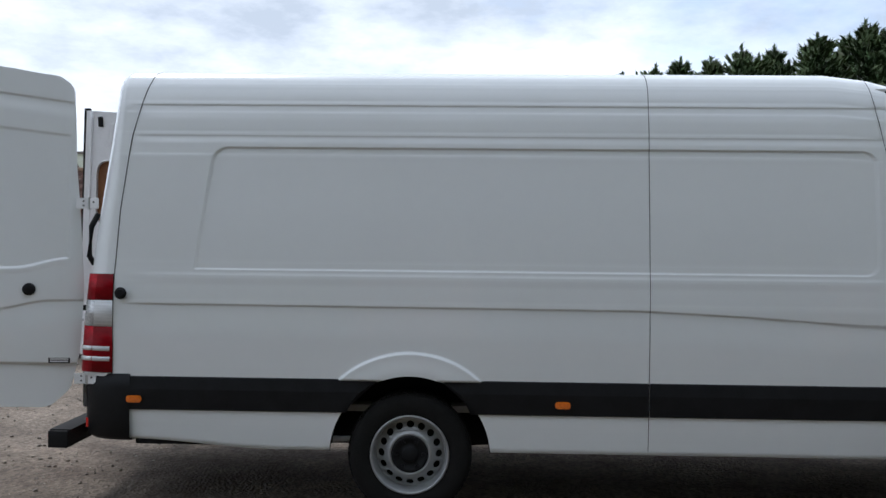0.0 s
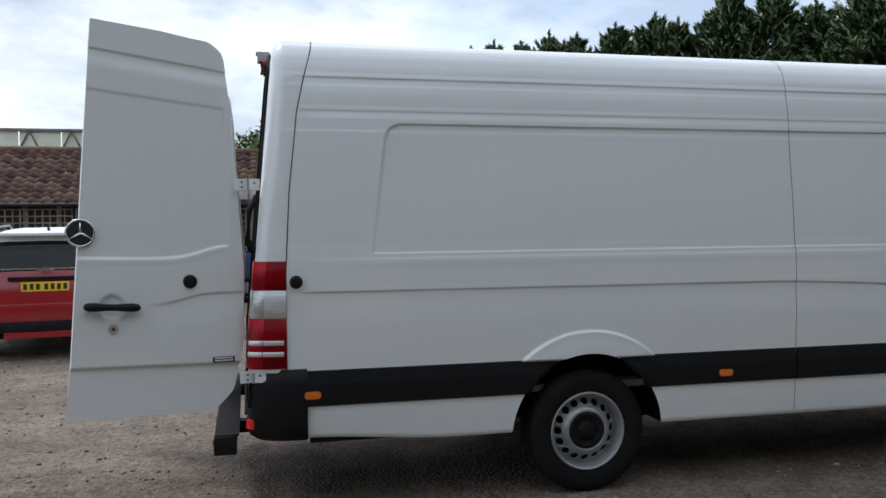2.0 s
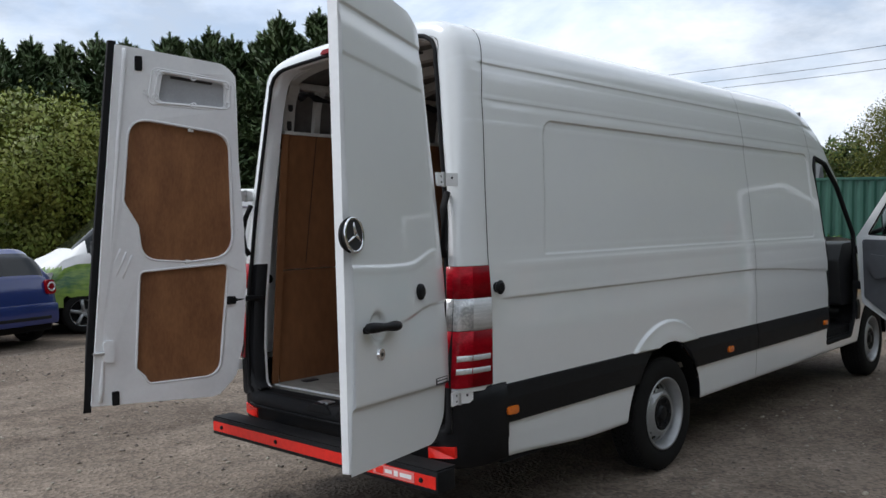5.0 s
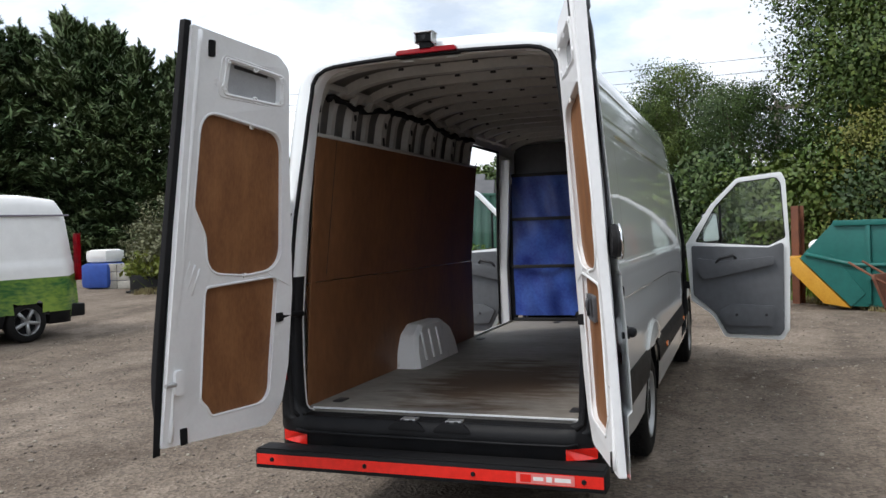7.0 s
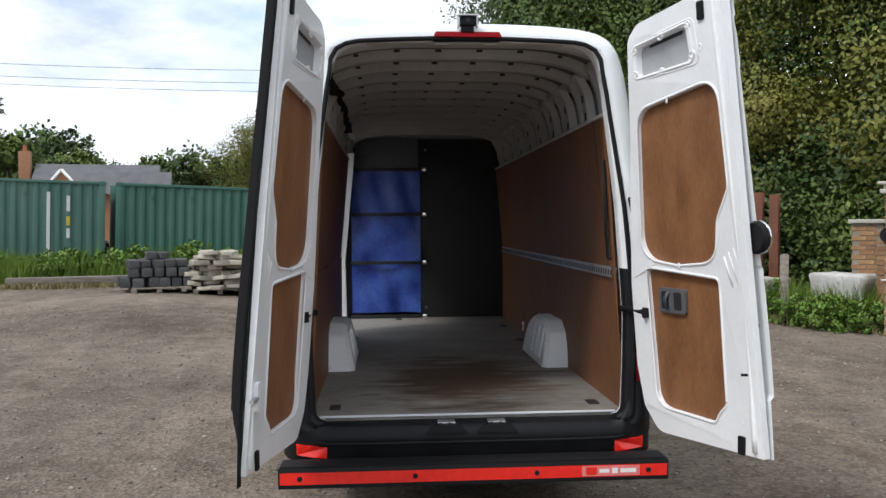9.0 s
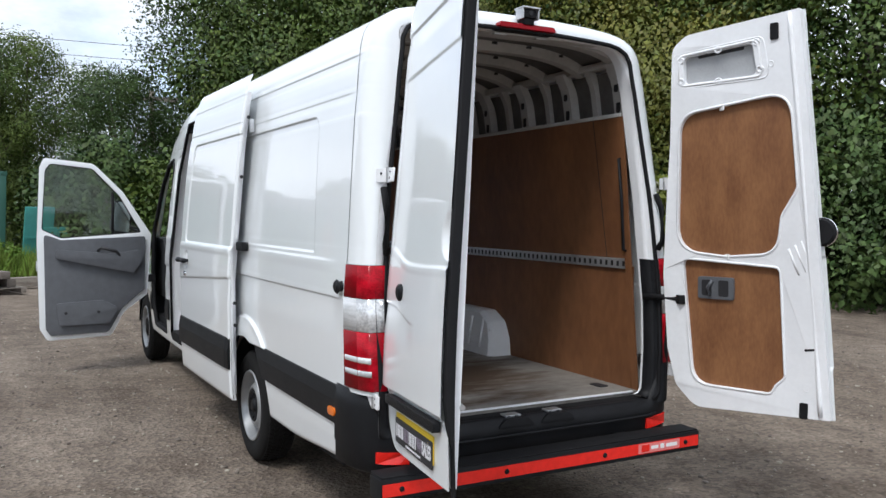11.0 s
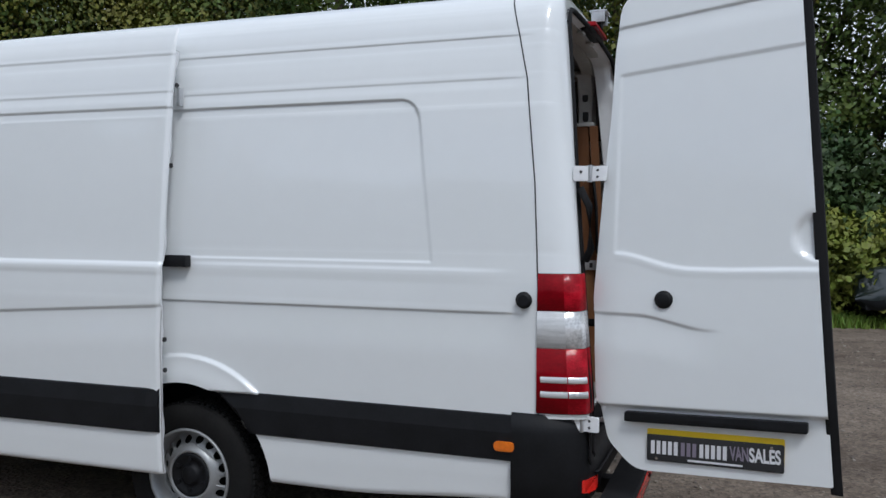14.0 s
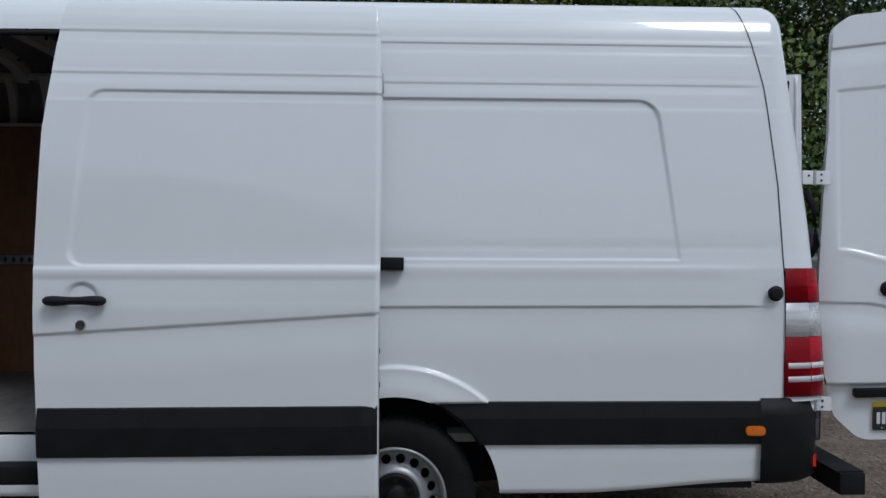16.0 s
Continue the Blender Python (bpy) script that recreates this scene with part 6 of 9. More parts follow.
me.vertices.foreach_set("co", V.reshape(-1).astype(np.float32))
me.loops.add(F.size)
me.loops.foreach_set("vertex_index", F.reshape(-1).astype(np.int32))
me.polygons.add(len(F))
me.polygons.foreach_set("loop_start", (np.arange(len(F)) * 3).astype(np.int32))
me.polygons.foreach_set("loop_total", np.full(len(F), 3, np.int32))
me.update(calc_edges=True)
tagged(part("loose_stones", me, M_PEB), "loose grey stones scattered on the gravel yard", "gravel", kind="stuff")


# ---- trees and plants ----
def leaf_mat(name, c1, c2, island=0.24, rough=0.55):
    m = mat(name, c1, rough, col2=c2, scale=0.5, island=island, spec=0.3, contrast=(0.38, 0.62))
    b = m.node_tree.nodes["Principled BSDF"]
    b.inputs["Transmission Weight"].default_value = 0.0
    return m


M_LEAF = leaf_mat("broad_leaves", (0.036, 0.072, 0.015), (0.132, 0.176, 0.034))
M_LEAF_Y = leaf_mat("yellowing_leaves", (0.075, 0.102, 0.018), (0.185, 0.170, 0.028))
M_LEAF_L = leaf_mat("light_leaves", (0.11, 0.15, 0.02), (0.24, 0.25, 0.045))
M_LEAF_D = leaf_mat("dark_leaves", (0.022, 0.048, 0.014), (0.082, 0.128, 0.030))
M_CON = leaf_mat("conifer_needles", (0.046, 0.082, 0.032), (0.118, 0.162, 0.062), 0.35)
M_BARK = mat("bark", (0.06, 0.045, 0.034), 0.9, col2=(0.14, 0.115, 0.09), scale=5, stretch=(1, 1, 0.25), bump=0.8, bscale=20)
M_GRASS = leaf_mat("grass_blades", (0.075, 0.145, 0.018), (0.175, 0.25, 0.04), 0.4)
M_STRAW = leaf_mat("dry_grass", (0.16, 0.13, 0.06), (0.28, 0.24, 0.12), 0.35)


def leaf_cloud(pts, dirs, size, rng, flat=0.5, wide=0.36, round_to=None):
    """Small pointed leaves at the given places, as one mesh; round_to gives the clump's outward direction at each leaf."""
    n = len(pts)
    a = rng.normal(size=(n, 3))
    a = a * (1 - flat) + dirs * flat + rng.normal(size=(n, 3)) * 0.25
    a /= np.linalg.norm(a, axis=1)[:, None] + 1e-9
    b = np.cross(a, rng.normal(size=(n, 3)))
    b /= np.linalg.norm(b, axis=1)[:, None] + 1e-9
    s = size * rng.uniform(0.6, 1.35, n)[:, None]
    p0 = pts - a * s * 0.5
    p2 = pts + a * s * 0.6
    c = np.cross(a, b)
    p1 = pts + b * s * wide + c * s * 0.10
    p3 = pts - b * s * wide + c * s * 0.10
    if round_to is not None:                # the side that looks out of the clump is the front
        turn = np.einsum("ij,ij->i", np.cross(p2 - p0, p3 - p1), round_to) < 0
        p1, p3 = np.where(turn[:, None], p3, p1), np.where(turn[:, None], p1, p3)
    V = np.stack([p0, p1, p2, p3], 1).reshape(-1, 3)
    F = np.arange(4 * n).reshape(n, 4)
    me = bpy.data.meshes.new("leaves")
    me.vertices.add(4 * n)
    me.vertices.foreach_set("co", V.astype(np.float32).ravel())
    me.loops.add(4 * n)
    me.loops.foreach_set("vertex_index", F.astype(np.int32).ravel())
    me.polygons.add(n)
    me.polygons.foreach_set("loop_start", (np.arange(n) * 4).astype(np.int32))
    me.polygons.foreach_set("loop_total", np.full(n, 4, np.int32))
    me.update(calc_edges=True)
    if round_to is not None:
        g = np.cross(p2 - p0, p3 - p1)
        g /= np.linalg.norm(g, axis=1)[:, None] + 1e-9
        k = round_to / (np.linalg.norm(round_to, axis=1)[:, None] + 1e-9) * 0.75 + g * 0.45
        k /= np.linalg.norm(k, axis=1)[:, None]
        me.shade_smooth()
        me.normals_split_custom_set_from_vertices(np.repeat(k, 4, 0).tolist())
    return me


def limbs_mesh(lines):
    """Tapered branches, each a list of (point, radius), joined into one mesh."""
    verts, faces = [], []
    for ln in lines:
        base = len(verts)
        n = 6
        for i, (p, r) in enumerate(ln):
            p = Vector(p)
            a = Vector(ln[max(0, i - 1)][0])
            c = Vector(ln[min(len(ln) - 1, i + 1)][0])
            q = (c - a).to_track_quat("Z", "Y") if (c - a).length else Euler((0, 0, 0)).to_quaternion()
            for j in range(n):
                t = 2 * math.pi * j / n
                verts.append(p + q @ Vector((r * math.cos(t), r * math.sin(t), 0)))
        for i in range(len(ln) - 1):
            for j in range(n):
                a0, b0 = base + i * n, base + (i + 1) * n
                faces.append((a0 + j, a0 + (j + 1) % n, b0 + (j + 1) % n, b0 + j))
    return mesh_of("limbs", verts, faces)


def broad_tree(seed, h, r, leaves, size, material, trunk_h=0.3, name="tree", label="", squash=0.8, low=0.12):
    rng = np.random.RandomState(seed)
    t = thing(name, label, "tree")
    th = h * trunk_h
    lines = [[((0, 0, -0.2), h * 0.028), ((rng.normal() * 0.1, rng.normal() * 0.1, th), h * 0.02), ((rng.normal() * 0.3, rng.normal() * 0.3, h * 0.7), h * 0.008)]]
    lumps = []
    n_l = 23
    for i in range(n_l):
        z = h * (low + (0.93 - low) * (i + 0.5) / n_l + rng.normal() * 0.02)
        k = (z / h - low) / (1 - low)
        prof = math.sin(math.pi * min(0.97, 0.16 + 0.80 * k)) ** 0.7
        az = i * 2.4 + rng.normal() * 0.3
        rad = r * prof * rng.uniform(0.40, 0.85)
        c = np.array([rad * math.cos(az), rad * math.sin(az), z])
        lumps.append((c, r * rng.uniform(0.24, 0.50) * (0.7 + 0.4 * prof)))
        if i % 2 == 0:
            st = np.array([0, 0, max(th * 0.7, z * 0.6)])
            lines.append([(st, h * 0.009), ((st + c) / 2 + np.array([0, 0, 0.1 * h * 0.2]), h * 0.006), (c, h * 0.002)])
    lumps.append((np.array([0, 0, h * 0.88]), r * 0.36))
    w = np.array([l[1] ** 2 for l in lumps])
    cnt = (leaves * w / w.sum()).astype(int)
    P, D, R = [], [], []
    for (c, rr), m in zip(lumps, cnt):
        # twigs inside the lump, leaves gathered round their ends
        tw = max(6, m // 26)
        d = rng.normal(size=(tw, 3))
        d /= np.linalg.norm(d, axis=1)[:, None]
        e = c + d * rr * rng.uniform(0.55, 1.15, tw)[:, None] * np.array([1, 1, squash])
        k = rng.randint(0, tw, m)
        P.append(e[k] + rng.normal(size=(m, 3)) * rr * 0.16)
        D.append(d[k] + np.array([0, 0, -0.3]))
        R.append((P[-1] - c) / rr + np.array([0, 0, 0.25]) + 0.35 * c / max(r, 0.1) * np.array([1, 1, 0]))
    P, D, R = np.concatenate(P), np.concatenate(D), np.concatenate(R)
    part("trunk", limbs_mesh(lines), M_BARK, t)
    part("crown", leaf_cloud(P, D, size, rng, round_to=R), material, t)
    return t


def conifer(seed, h, r, plumes, per, size, name="conifer", label="", lean=0.0):
    """A tall conifer: layered, feathery boughs round a stem, with a thin leader."""
    rng = np.random.RandomState(seed)
    t = thing(name, label, "tree")
    lines = [[((0, 0, -0.2), h * 0.02), ((lean * 0.5, 0, h * 0.5), h * 0.012), ((lean, 0, h), h * 0.002)]]
    P, D, R = [], [], []
    for i in range(plumes):
        k = ((i + rng.uniform()) / plumes) ** 0.85
        az = rng.uniform(0, 2 * math.pi)
        L = (r * min(1.0, (1.0 - k) / 0.42) ** 0.8 + 0.14) * rng.uniform(0.66, 1.1)
        rise = 0.10 + 1.1 * k ** 4 + rng.normal() * 0.10
        out = np.array([math.cos(az), math.sin(az), 0.0])
        side = np.array([-math.sin(az), math.cos(az), 0.0])
        u = rng.uniform(0.22, 1.0, per) ** 0.8
        spread = 0.34 * L * (1.06 - u) + 0.05
        lat = rng.uniform(-1, 1, per) * spread
        z = h * 0.97 * k + L * (rise * u + 0.22 * (u - 0.75) * u) + rng.normal(size=per) * 0.05 - 0.16 * np.abs(lat)
        P.append(np.array([lean * k, 0, 0]) + out * (L * u)[:, None] + side * lat[:, None] + np.array([0, 0, 1.0]) * z[:, None])
        D.append(out * 1.0 + side * (lat / (spread + 1e-6) * 0.8)[:, None] + np.array([0, 0, 0.25 + rise]))
        R.append(out * 0.55 + side * (0.2 * lat / (spread + 1e-6))[:, None] + np.array([0, 0, 0.85]))
    tip = rng.uniform(0, 1, 60)
    P.append(np.stack([lean + rng.normal(size=60) * 0.05 * (1 - tip), rng.normal(size=60) * 0.05 * (1 - tip), h * 0.94 + 0.9 * tip], -1))
    D.append(np.repeat([[0.0, 0.0, 1.0]], 60, 0) + rng.normal(size=(60, 3)) * 0.35)
    R.append(rng.normal(size=(60, 3)) + np.array([0, 0, 0.5]))
    P, D, R = np.concatenate(P), np.concatenate(D), np.concatenate(R)
    part("trunk", limbs_mesh(lines), M_BARK, t)
    part("crown", leaf_cloud(P, D, size, rng, 0.75, 0.12, round_to=R), M_CON, t)
    return t


# a row of tall conifers behind the yard
def copies(base, spots, rng, group=""):
    """Sets the first of each base tree down and copies the rest; spots are (x, y, scale)."""
    placed = set()
    for i, (x, y, sc) in enumerate(spots):
        b = base[i % len(base)]
        m = pose(x, y, float(ground_z(x, y)) - 0.1, 0, 0, rng.uniform(0, 360))
        if group:
            tagged(b, group=group)
        if i < len(base):
            b.matrix_world = m @ Matrix.Diagonal((sc, sc, sc, 1))
        else:
            c = copy_thing(b, m)
            c.scale = (sc, sc, sc)


CONS = [conifer(s, 10.0, r, n, 54, 0.32, "conifer", "tall dark green conifer in a ragged row") for s, r, n in ((1, 2.3, 300), (2, 2.0, 290), (3, 2.4, 300), (4, 2.1, 290))]
rng = np.random.RandomState(11)
line = [(32.2, 34.6, 12.2), (30.6, 39.0, 14.0), (28.0, 43.0, 14.6), (24.0, 46.0, 14.2), (20.0, 47.5, 12.9), (15.0, 48.0, 12.3), (9.5, 48.0, 11.4), (4.5, 48.0, 9.4)]
P = np.array(line)
d = np.r_[0, np.cumsum(np.hypot(np.diff(P[:, 0]), np.diff(P[:, 1])))]
spots = []
for t in np.arange(0, d[-1], 1.4):
    x, y, h = (float(np.interp(t, d, P[:, k])) for k in range(3))
    spots.append((x + rng.normal() * 0.3, y + rng.normal() * 0.9, h / 10.3 * rng.uniform(0.93, 1.05)))
copies(CONS, spots, rng, "conifer row")

# broadleaved woods: far hedge line behind the containers, tall wood beyond the skip and the brick wall
LBL = "leafy broadleaved tree in full summer leaf"
FAR = [broad_tree(21, 7.0, 3.6, 13000, 0.26, M_LEAF_D, 0.2, "tree", "distant dark green broadleaved tree"), broad_tree(22, 7.0, 3.4, 13000, 0.26, M_LEAF, 0.2, "tree", "distant green broadleaved tree")]
far = []
for az in np.arange(47, 4, -2.1):
    el = np.interp(az, [5, 9, 13, 18, 22, 26, 29, 33, 47], [7.2, 4.2, 4.6, 3.6, 5.4, 5.0, 5.3, 4.3, 4.5])
    dd = 62 + rng.normal() * 4
    h = 1.6 + dd * math.tan(radians(el + rng.normal() * 0.25))
    far.append((-6.5 + dd * math.cos(radians(az)), 6 + dd * math.sin(radians(az)), h / 7.2))
copies(FAR, far, rng, "far tree line")
WOOD = [broad_tree(31, 11.0, 4.2, 68000, 0.108, M_LEAF, 0.2, "tree", LBL, low=0.03), broad_tree(32, 11.0, 4.0, 68000, 0.106, M_LEAF_D, 0.2, "tree", "dark green woodland tree in leaf", low=0.03), broad_tree(33, 10.0, 3.8, 68000, 0.102, M_LEAF_Y, 0.2, "tree", "yellowing woodland tree in summer leaf", low=0.05), broad_tree(34, 11.5, 4.1, 68000, 0.108, M_LEAF, 0.2, "tree", LBL, low=0.02)]
copies(WOOD, [(23.5, -1.2, 1.2), (25.5, 4.6, 0.62), (14.5, -5.6, 0.98), (18.5, -4.6, 1.10), (31.0, 8.8, 0.66), (28.5, 0.3, 1.15), (10.5, -7.6, 0.95), (12.5, -9.0, 1.15), (7.0, -10.0, 1.05), (4.0, -11.5, 1.2), (0.0, -12.5, 1.2), (-4.5, -13.0, 1.2), (-9.0, -13.5, 1.2), (-14.0, -12.0, 1.1), (33.0, 11.8, 0.68), (34.0, 7.2, 0.80), (20.5, -2.8, 1.15)], rng, "wood behind the yard")
# the pale spreading tree by the parked cars and bushes in front of the conifers
YT = broad_tree(41, 5.2, 2.6, 70000, 0.10, M_LEAF_L, 0.3, "tree", "pale yellow-green spreading tree by the parked cars", low=0.2)
YT.matrix_world = pose(4.4, 26.0, float(ground_z(4.4, 26)), 0, 0, 40)
YT2 = broad_tree(42, 6.0, 2.6, 16000, 0.18, M_LEAF, 0.25, "tree", "green tree behind the barn roof", low=0.1)
copies([YT2], [(-0.5, 34.0, 0.95), (-4.0, 35.0, 0.85), (2.5, 33.0, 1.0)], rng)
BUSH = [broad_tree(51, 2.6, 1.7, 18000, 0.09, M_LEAF_D, 0.1, "bush", "dense dark green bush", low=0.0), broad_tree(52, 2.4, 1.6, 18000, 0.088, M_LEAF, 0.1, "bush", "dense green bush at the yard edge", low=0.0)]
YB = broad_tree(53, 4.6, 2.6, 46000, 0.085, M_LEAF_Y, 0.1, "bush", "tall yellow-green bush before the wood", low=0.0)
YB["category"] = "bush"
copies([YB], [(16.9, 0.8, 0.95), (13.6, -3.4, 1.1), (8.6, -5.6, 1.3)], rng, "yellowing bushes")
for b in BUSH:
    b["category"] = "bush"
copies(BUSH, [(12.5, -2.2, 1.15), (9.0, -3.4, 1.1), (15.5, 0.2, 1.3), (7.3, -3.6, 1.0), (11.5, -4.6, 1.5), (17.5, 2.6, 1.5), (2.2, -7.5, 1.3), (-1.6, -7.0, 1.25), (-4.6, -8.0, 1.35), (-7.0, -8.2, 1.3), (5.2, -6.6, 1.4), (-9.5, -7.6, 1.2), (20.5, 5.4, 1.4), (-3.0, -6.5, 1.0)], rng, "bushes at the yard's edge")
# bare, whorled spire of a tall monkey-puzzle-like tree on the skyline
rng2 = np.random.RandomState(5)
mk = thing("bare_tree", "thin tall tree with sparse whorled branches on the skyline", "tree", m=pose(-6.5 + 60 * math.cos(radians(25.3)), 5.6 + 60 * math.sin(radians(25.3)), 0))
lines = [[((0, 0, 0), 0.22), ((0.1, 0, 5), 0.15), ((0, 0.1, 9.9), 0.05)]]
PP, DD = [], []
for z in np.arange(4.6, 10.0, 0.62):
    for k in range(5):
        a = rng2.uniform(0, 6.28)
        L = rng2.uniform(0.5, 1.5) * (1.15 - 0.07 * (z - 4.6))
        e = np.array([L * math.cos(a), L * math.sin(a), z + rng2.normal() * 0.15])
        lines.append([((0, 0, z), 0.06), (e * np.array([0.5, 0.5, 1]) + np.array([0, 0, -0.12]), 0.05), (e, 0.02)])
        u = rng2.uniform(0.2, 1, (26, 1))
        PP.append(np.array([0, 0, z]) * (1 - u) + e * u + rng2.normal(size=(26, 3)) * 0.05)
        DD.append(np.repeat([e - np.array([0, 0, z])], 26, 0))
part("trunk", limbs_mesh(lines), M_BARK, mk)
part("crown", leaf_cloud(np.concatenate(PP), np.concatenate(DD), 0.16, rng2), M_LEAF_D, mk)


# ---- grass verge ----
def blades(name, boxes, n, h, material, label, seed, bend=0.3):
    """Grass over patches (x0, x1, y0, y1, dir) as one mesh."""
    r = np.random.RandomState(seed)
    area = np.array([b[4] for b in boxes], float)
    k = r.choice(len(boxes), n, p=area / area.sum())
    B = np.array([b[:4] for b in boxes])[k]
    u, v = r.uniform(size=n), r.uniform(size=n)
    # patches are thick lines from (x0, y0) to (x1, y1)
    W = np.array([b[5] for b in boxes])[k]
    dx, dy = B[:, 2] - B[:, 0], B[:, 3] - B[:, 1]
    ln = np.hypot(dx, dy)
    off = (r.normal(size=n) * 0.45).clip(-1, 1) * W
    x = B[:, 0] + dx * u - dy / ln * off
    y = B[:, 1] + dy * u + dx / ln * off
    z = ground_z(x, y) - 0.01
    a = r.uniform(0, 6.283, n)
    clump = 0.6 + 0.8 * (0.5 + 0.5 * np.sin(x * 3.1 + np.sin(y * 2.3) * 2) * np.sin(y * 2.7 + 1))
    hh = h * r.uniform(0.45, 1.15, n) * clump
    w = 0.012 + 0.012 * r.uniform(size=n)
    P = np.stack([x, y, z], -1)
    S = np.stack([np.cos(a), np.sin(a), 0 * a], -1) * w[:, None]
    tip = P + np.stack([r.normal(size=n) * bend * hh, r.normal(size=n) * bend * hh, hh], -1)
    V = np.stack([P - S, P + S, tip], 1).reshape(-1, 3)
    me = bpy.data.meshes.new("blades")
    me.vertices.add(3 * n)
    me.vertices.foreach_set("co", V.astype(np.float32).ravel())
    me.loops.add(3 * n)
    me.loops.foreach_set("vertex_index", np.arange(3 * n, dtype=np.int32))
    me.polygons.add(n)
    me.polygons.foreach_set("loop_start", (np.arange(n) * 3).astype(np.int32))
    me.polygons.foreach_set("loop_total", np.full(n, 3, np.int32))
    me.update(calc_edges=True)
    return tagged(part(name, me, material), label, "grass", kind="stuff")


blades("grass", [(13.0, 20.2, 15.4, 14.2, 6, 1.2), (15.4, 14.2, 17.6, 8.6, 5, 1.1), (17.8, 8.8, 19.5, 4.0, 3, 1.2)], 52000, 0.62, M_GRASS, "tall green grass and weeds along the containers", 1)
blades("grass", [(11.6, 19.6, 13.4, 13.6, 4, 0.7), (13.4, 13.6, 15.3, 9.0, 4, 0.6), (12.4, 3.2, 9.6, 1.4, 3, 0.5), (9.2, 1.2, 6.6, -0.4, 4, 0.6), (6.4, -0.4, 5.4, -1.0, 3, 0.45)], 26000, 0.16, M_STRAW, "dry trodden grass at the yard's edge", 2)
blades("grass", [(6.9, -0.2, 5.7, -0.9, 3, 0.4), (13.0, 3.4, 10.8, 1.6, 2, 0.5), (8.4, 0.6, 7.2, 0.0, 1, 0.3), (6.4, -4.6, 9.5, -3.2, 2, 0.8)], 11000, 0.55, M_GRASS, "tall weeds by the brick pillar and skip", 3)

M_WEED = leaf_mat("bright_weeds", (0.085, 0.165, 0.022), (0.18, 0.27, 0.05))
WEED = [broad_tree(71, 0.75, 0.62, 2600, 0.075, M_WEED, 0.05, "weed_clump", "bright green leafy weeds in the verge", low=0.0), broad_tree(72, 0.95, 0.55, 2600, 0.07, M_WEED, 0.05, "weed_clump", "tall bright green weeds by the containers", low=0.0)]
for b in WEED:
    b["category"] = "weeds"
weed_at = []
for k in range(26):
    u = k / 25
    weed_at.append((13.3 + 4.3 * u + rng.normal() * 0.25, 18.2 - 9.8 * u + rng.normal() * 0.3, rng.uniform(0.7, 1.15)))
for x, y, sc in ((5.7, -0.25, 0.75), (6.3, 0.05, 0.6), (5.3, -0.75, 0.7), (6.9, 0.0, 0.8), (7.4, 0.3, 0.6), (4.7, -1.0, 0.5)):
    weed_at.append((x, y, sc))
copies(WEED, weed_at, rng, "weeds along the containers")

# ---- shipping containers ----
M_CONT = mat("green_container_paint", (0.030, 0.105, 0.078), 0.5, col2=(0.055, 0.150, 0.112), scale=0.8, stretch=(1, 1, 0.25), bump=0.1, bscale=14)
M_CONT2 = mat("faded_green_container_paint", (0.045, 0.125, 0.10), 0.55, col2=(0.085, 0.165, 0.135), scale=0.8, stretch=(1, 1, 0.25), bump=0.1, bscale=14)


def container(material, label, marks):
    L, W, H = 6.06, 2.44, 2.59
    c = thing("shipping_container", label, "container", "containers along the fence")
    # corrugated sides
    for side in (0, 1):
        xs, n = [], 22
        p = (L - 0.3) / n
        pts = []
        for i in range(n):
            x = 0.15 + i * p
            pts += [(x, 0.0), (x + p * 0.26, 0.0), (x + p * 0.5, 0.036), (x + p * 0.76, 0.036)]
        pts.append((L - 0.15, 0.0))
        verts, faces = [], []
        for x, d in pts:
            y = (0.02 + d) if side == 0 else W - 0.02 - d
            verts += [(x, y, 0.16), (x, y, H - 0.10)]
        for i in range(len(pts) - 1):
            a = 2 * i
            faces.append((a, a + 2, a + 3, a + 1))
        part("corrugated_side", mesh_of("side", verts, faces, False), material, c)
    for y in (0.0, W - 0.06):
        part("top_rail", box(0, L, y, y + 0.06, H - 0.10, H - 0.02, 0.008), material, c)
        part("bottom_rail", box(0, L, y, y + 0.06, 0.02, 0.17, 0.008), material, c)
        for x in (0.0, L - 0.16):
            part("corner_post", box(x, x + 0.16, y if y == 0 else y - 0.09, y + 0.15 if y == 0 else y + 0.06, 0.1, H - 0.1, 0.01), material, c)
            for z in (0.0, H - 0.118):
                part("corner_casting", box(x - 0.004, x + 0.174, (y if y == 0 else y - 0.10) - 0.004, (y + 0.162 if y == 0 else y + 0.066), z, z + 0.118, 0.008), material, c)
    for x in (0.0, L - 0.04):
        part("end_panel", box(x, x + 0.04, 0.1, W - 0.1, 0.12, H - 0.08), material, c)
    part("roof_panel", box(0.05, L - 0.05, 0.05, W - 0.05, H - 0.06, H - 0.035), material, c)
    part("container_floor", box(0.05, L - 0.05, 0.05, W - 0.05, 0.12, 0.16), M_RUBBER, c)
    for i in range(5):
        part("vent_box", box(0.9 + 1.05 * i, 1.0 + 1.05 * i, -0.012, 0.02, H - 0.42, H - 0.24, 0.01), material, c)
    for x, z0, z1, mm in marks:
        part("lettering_bar", box(x, x + 0.085, 0.006, 0.0165, z0, z1), mm, c)
    return c


M_WHITEPAINT = mat("faded_white_marking", (0.6, 0.62, 0.6), 0.6, var=0.15, scale=12, contrast=(0.3, 0.7))
M_YEL = mat("yellow_marking", (0.55, 0.42, 0.04), 0.6)
ang = math.degrees(math.atan2(14.15 - 19.8, 16.6 - 14.4))
up = math.degrees(0.028)
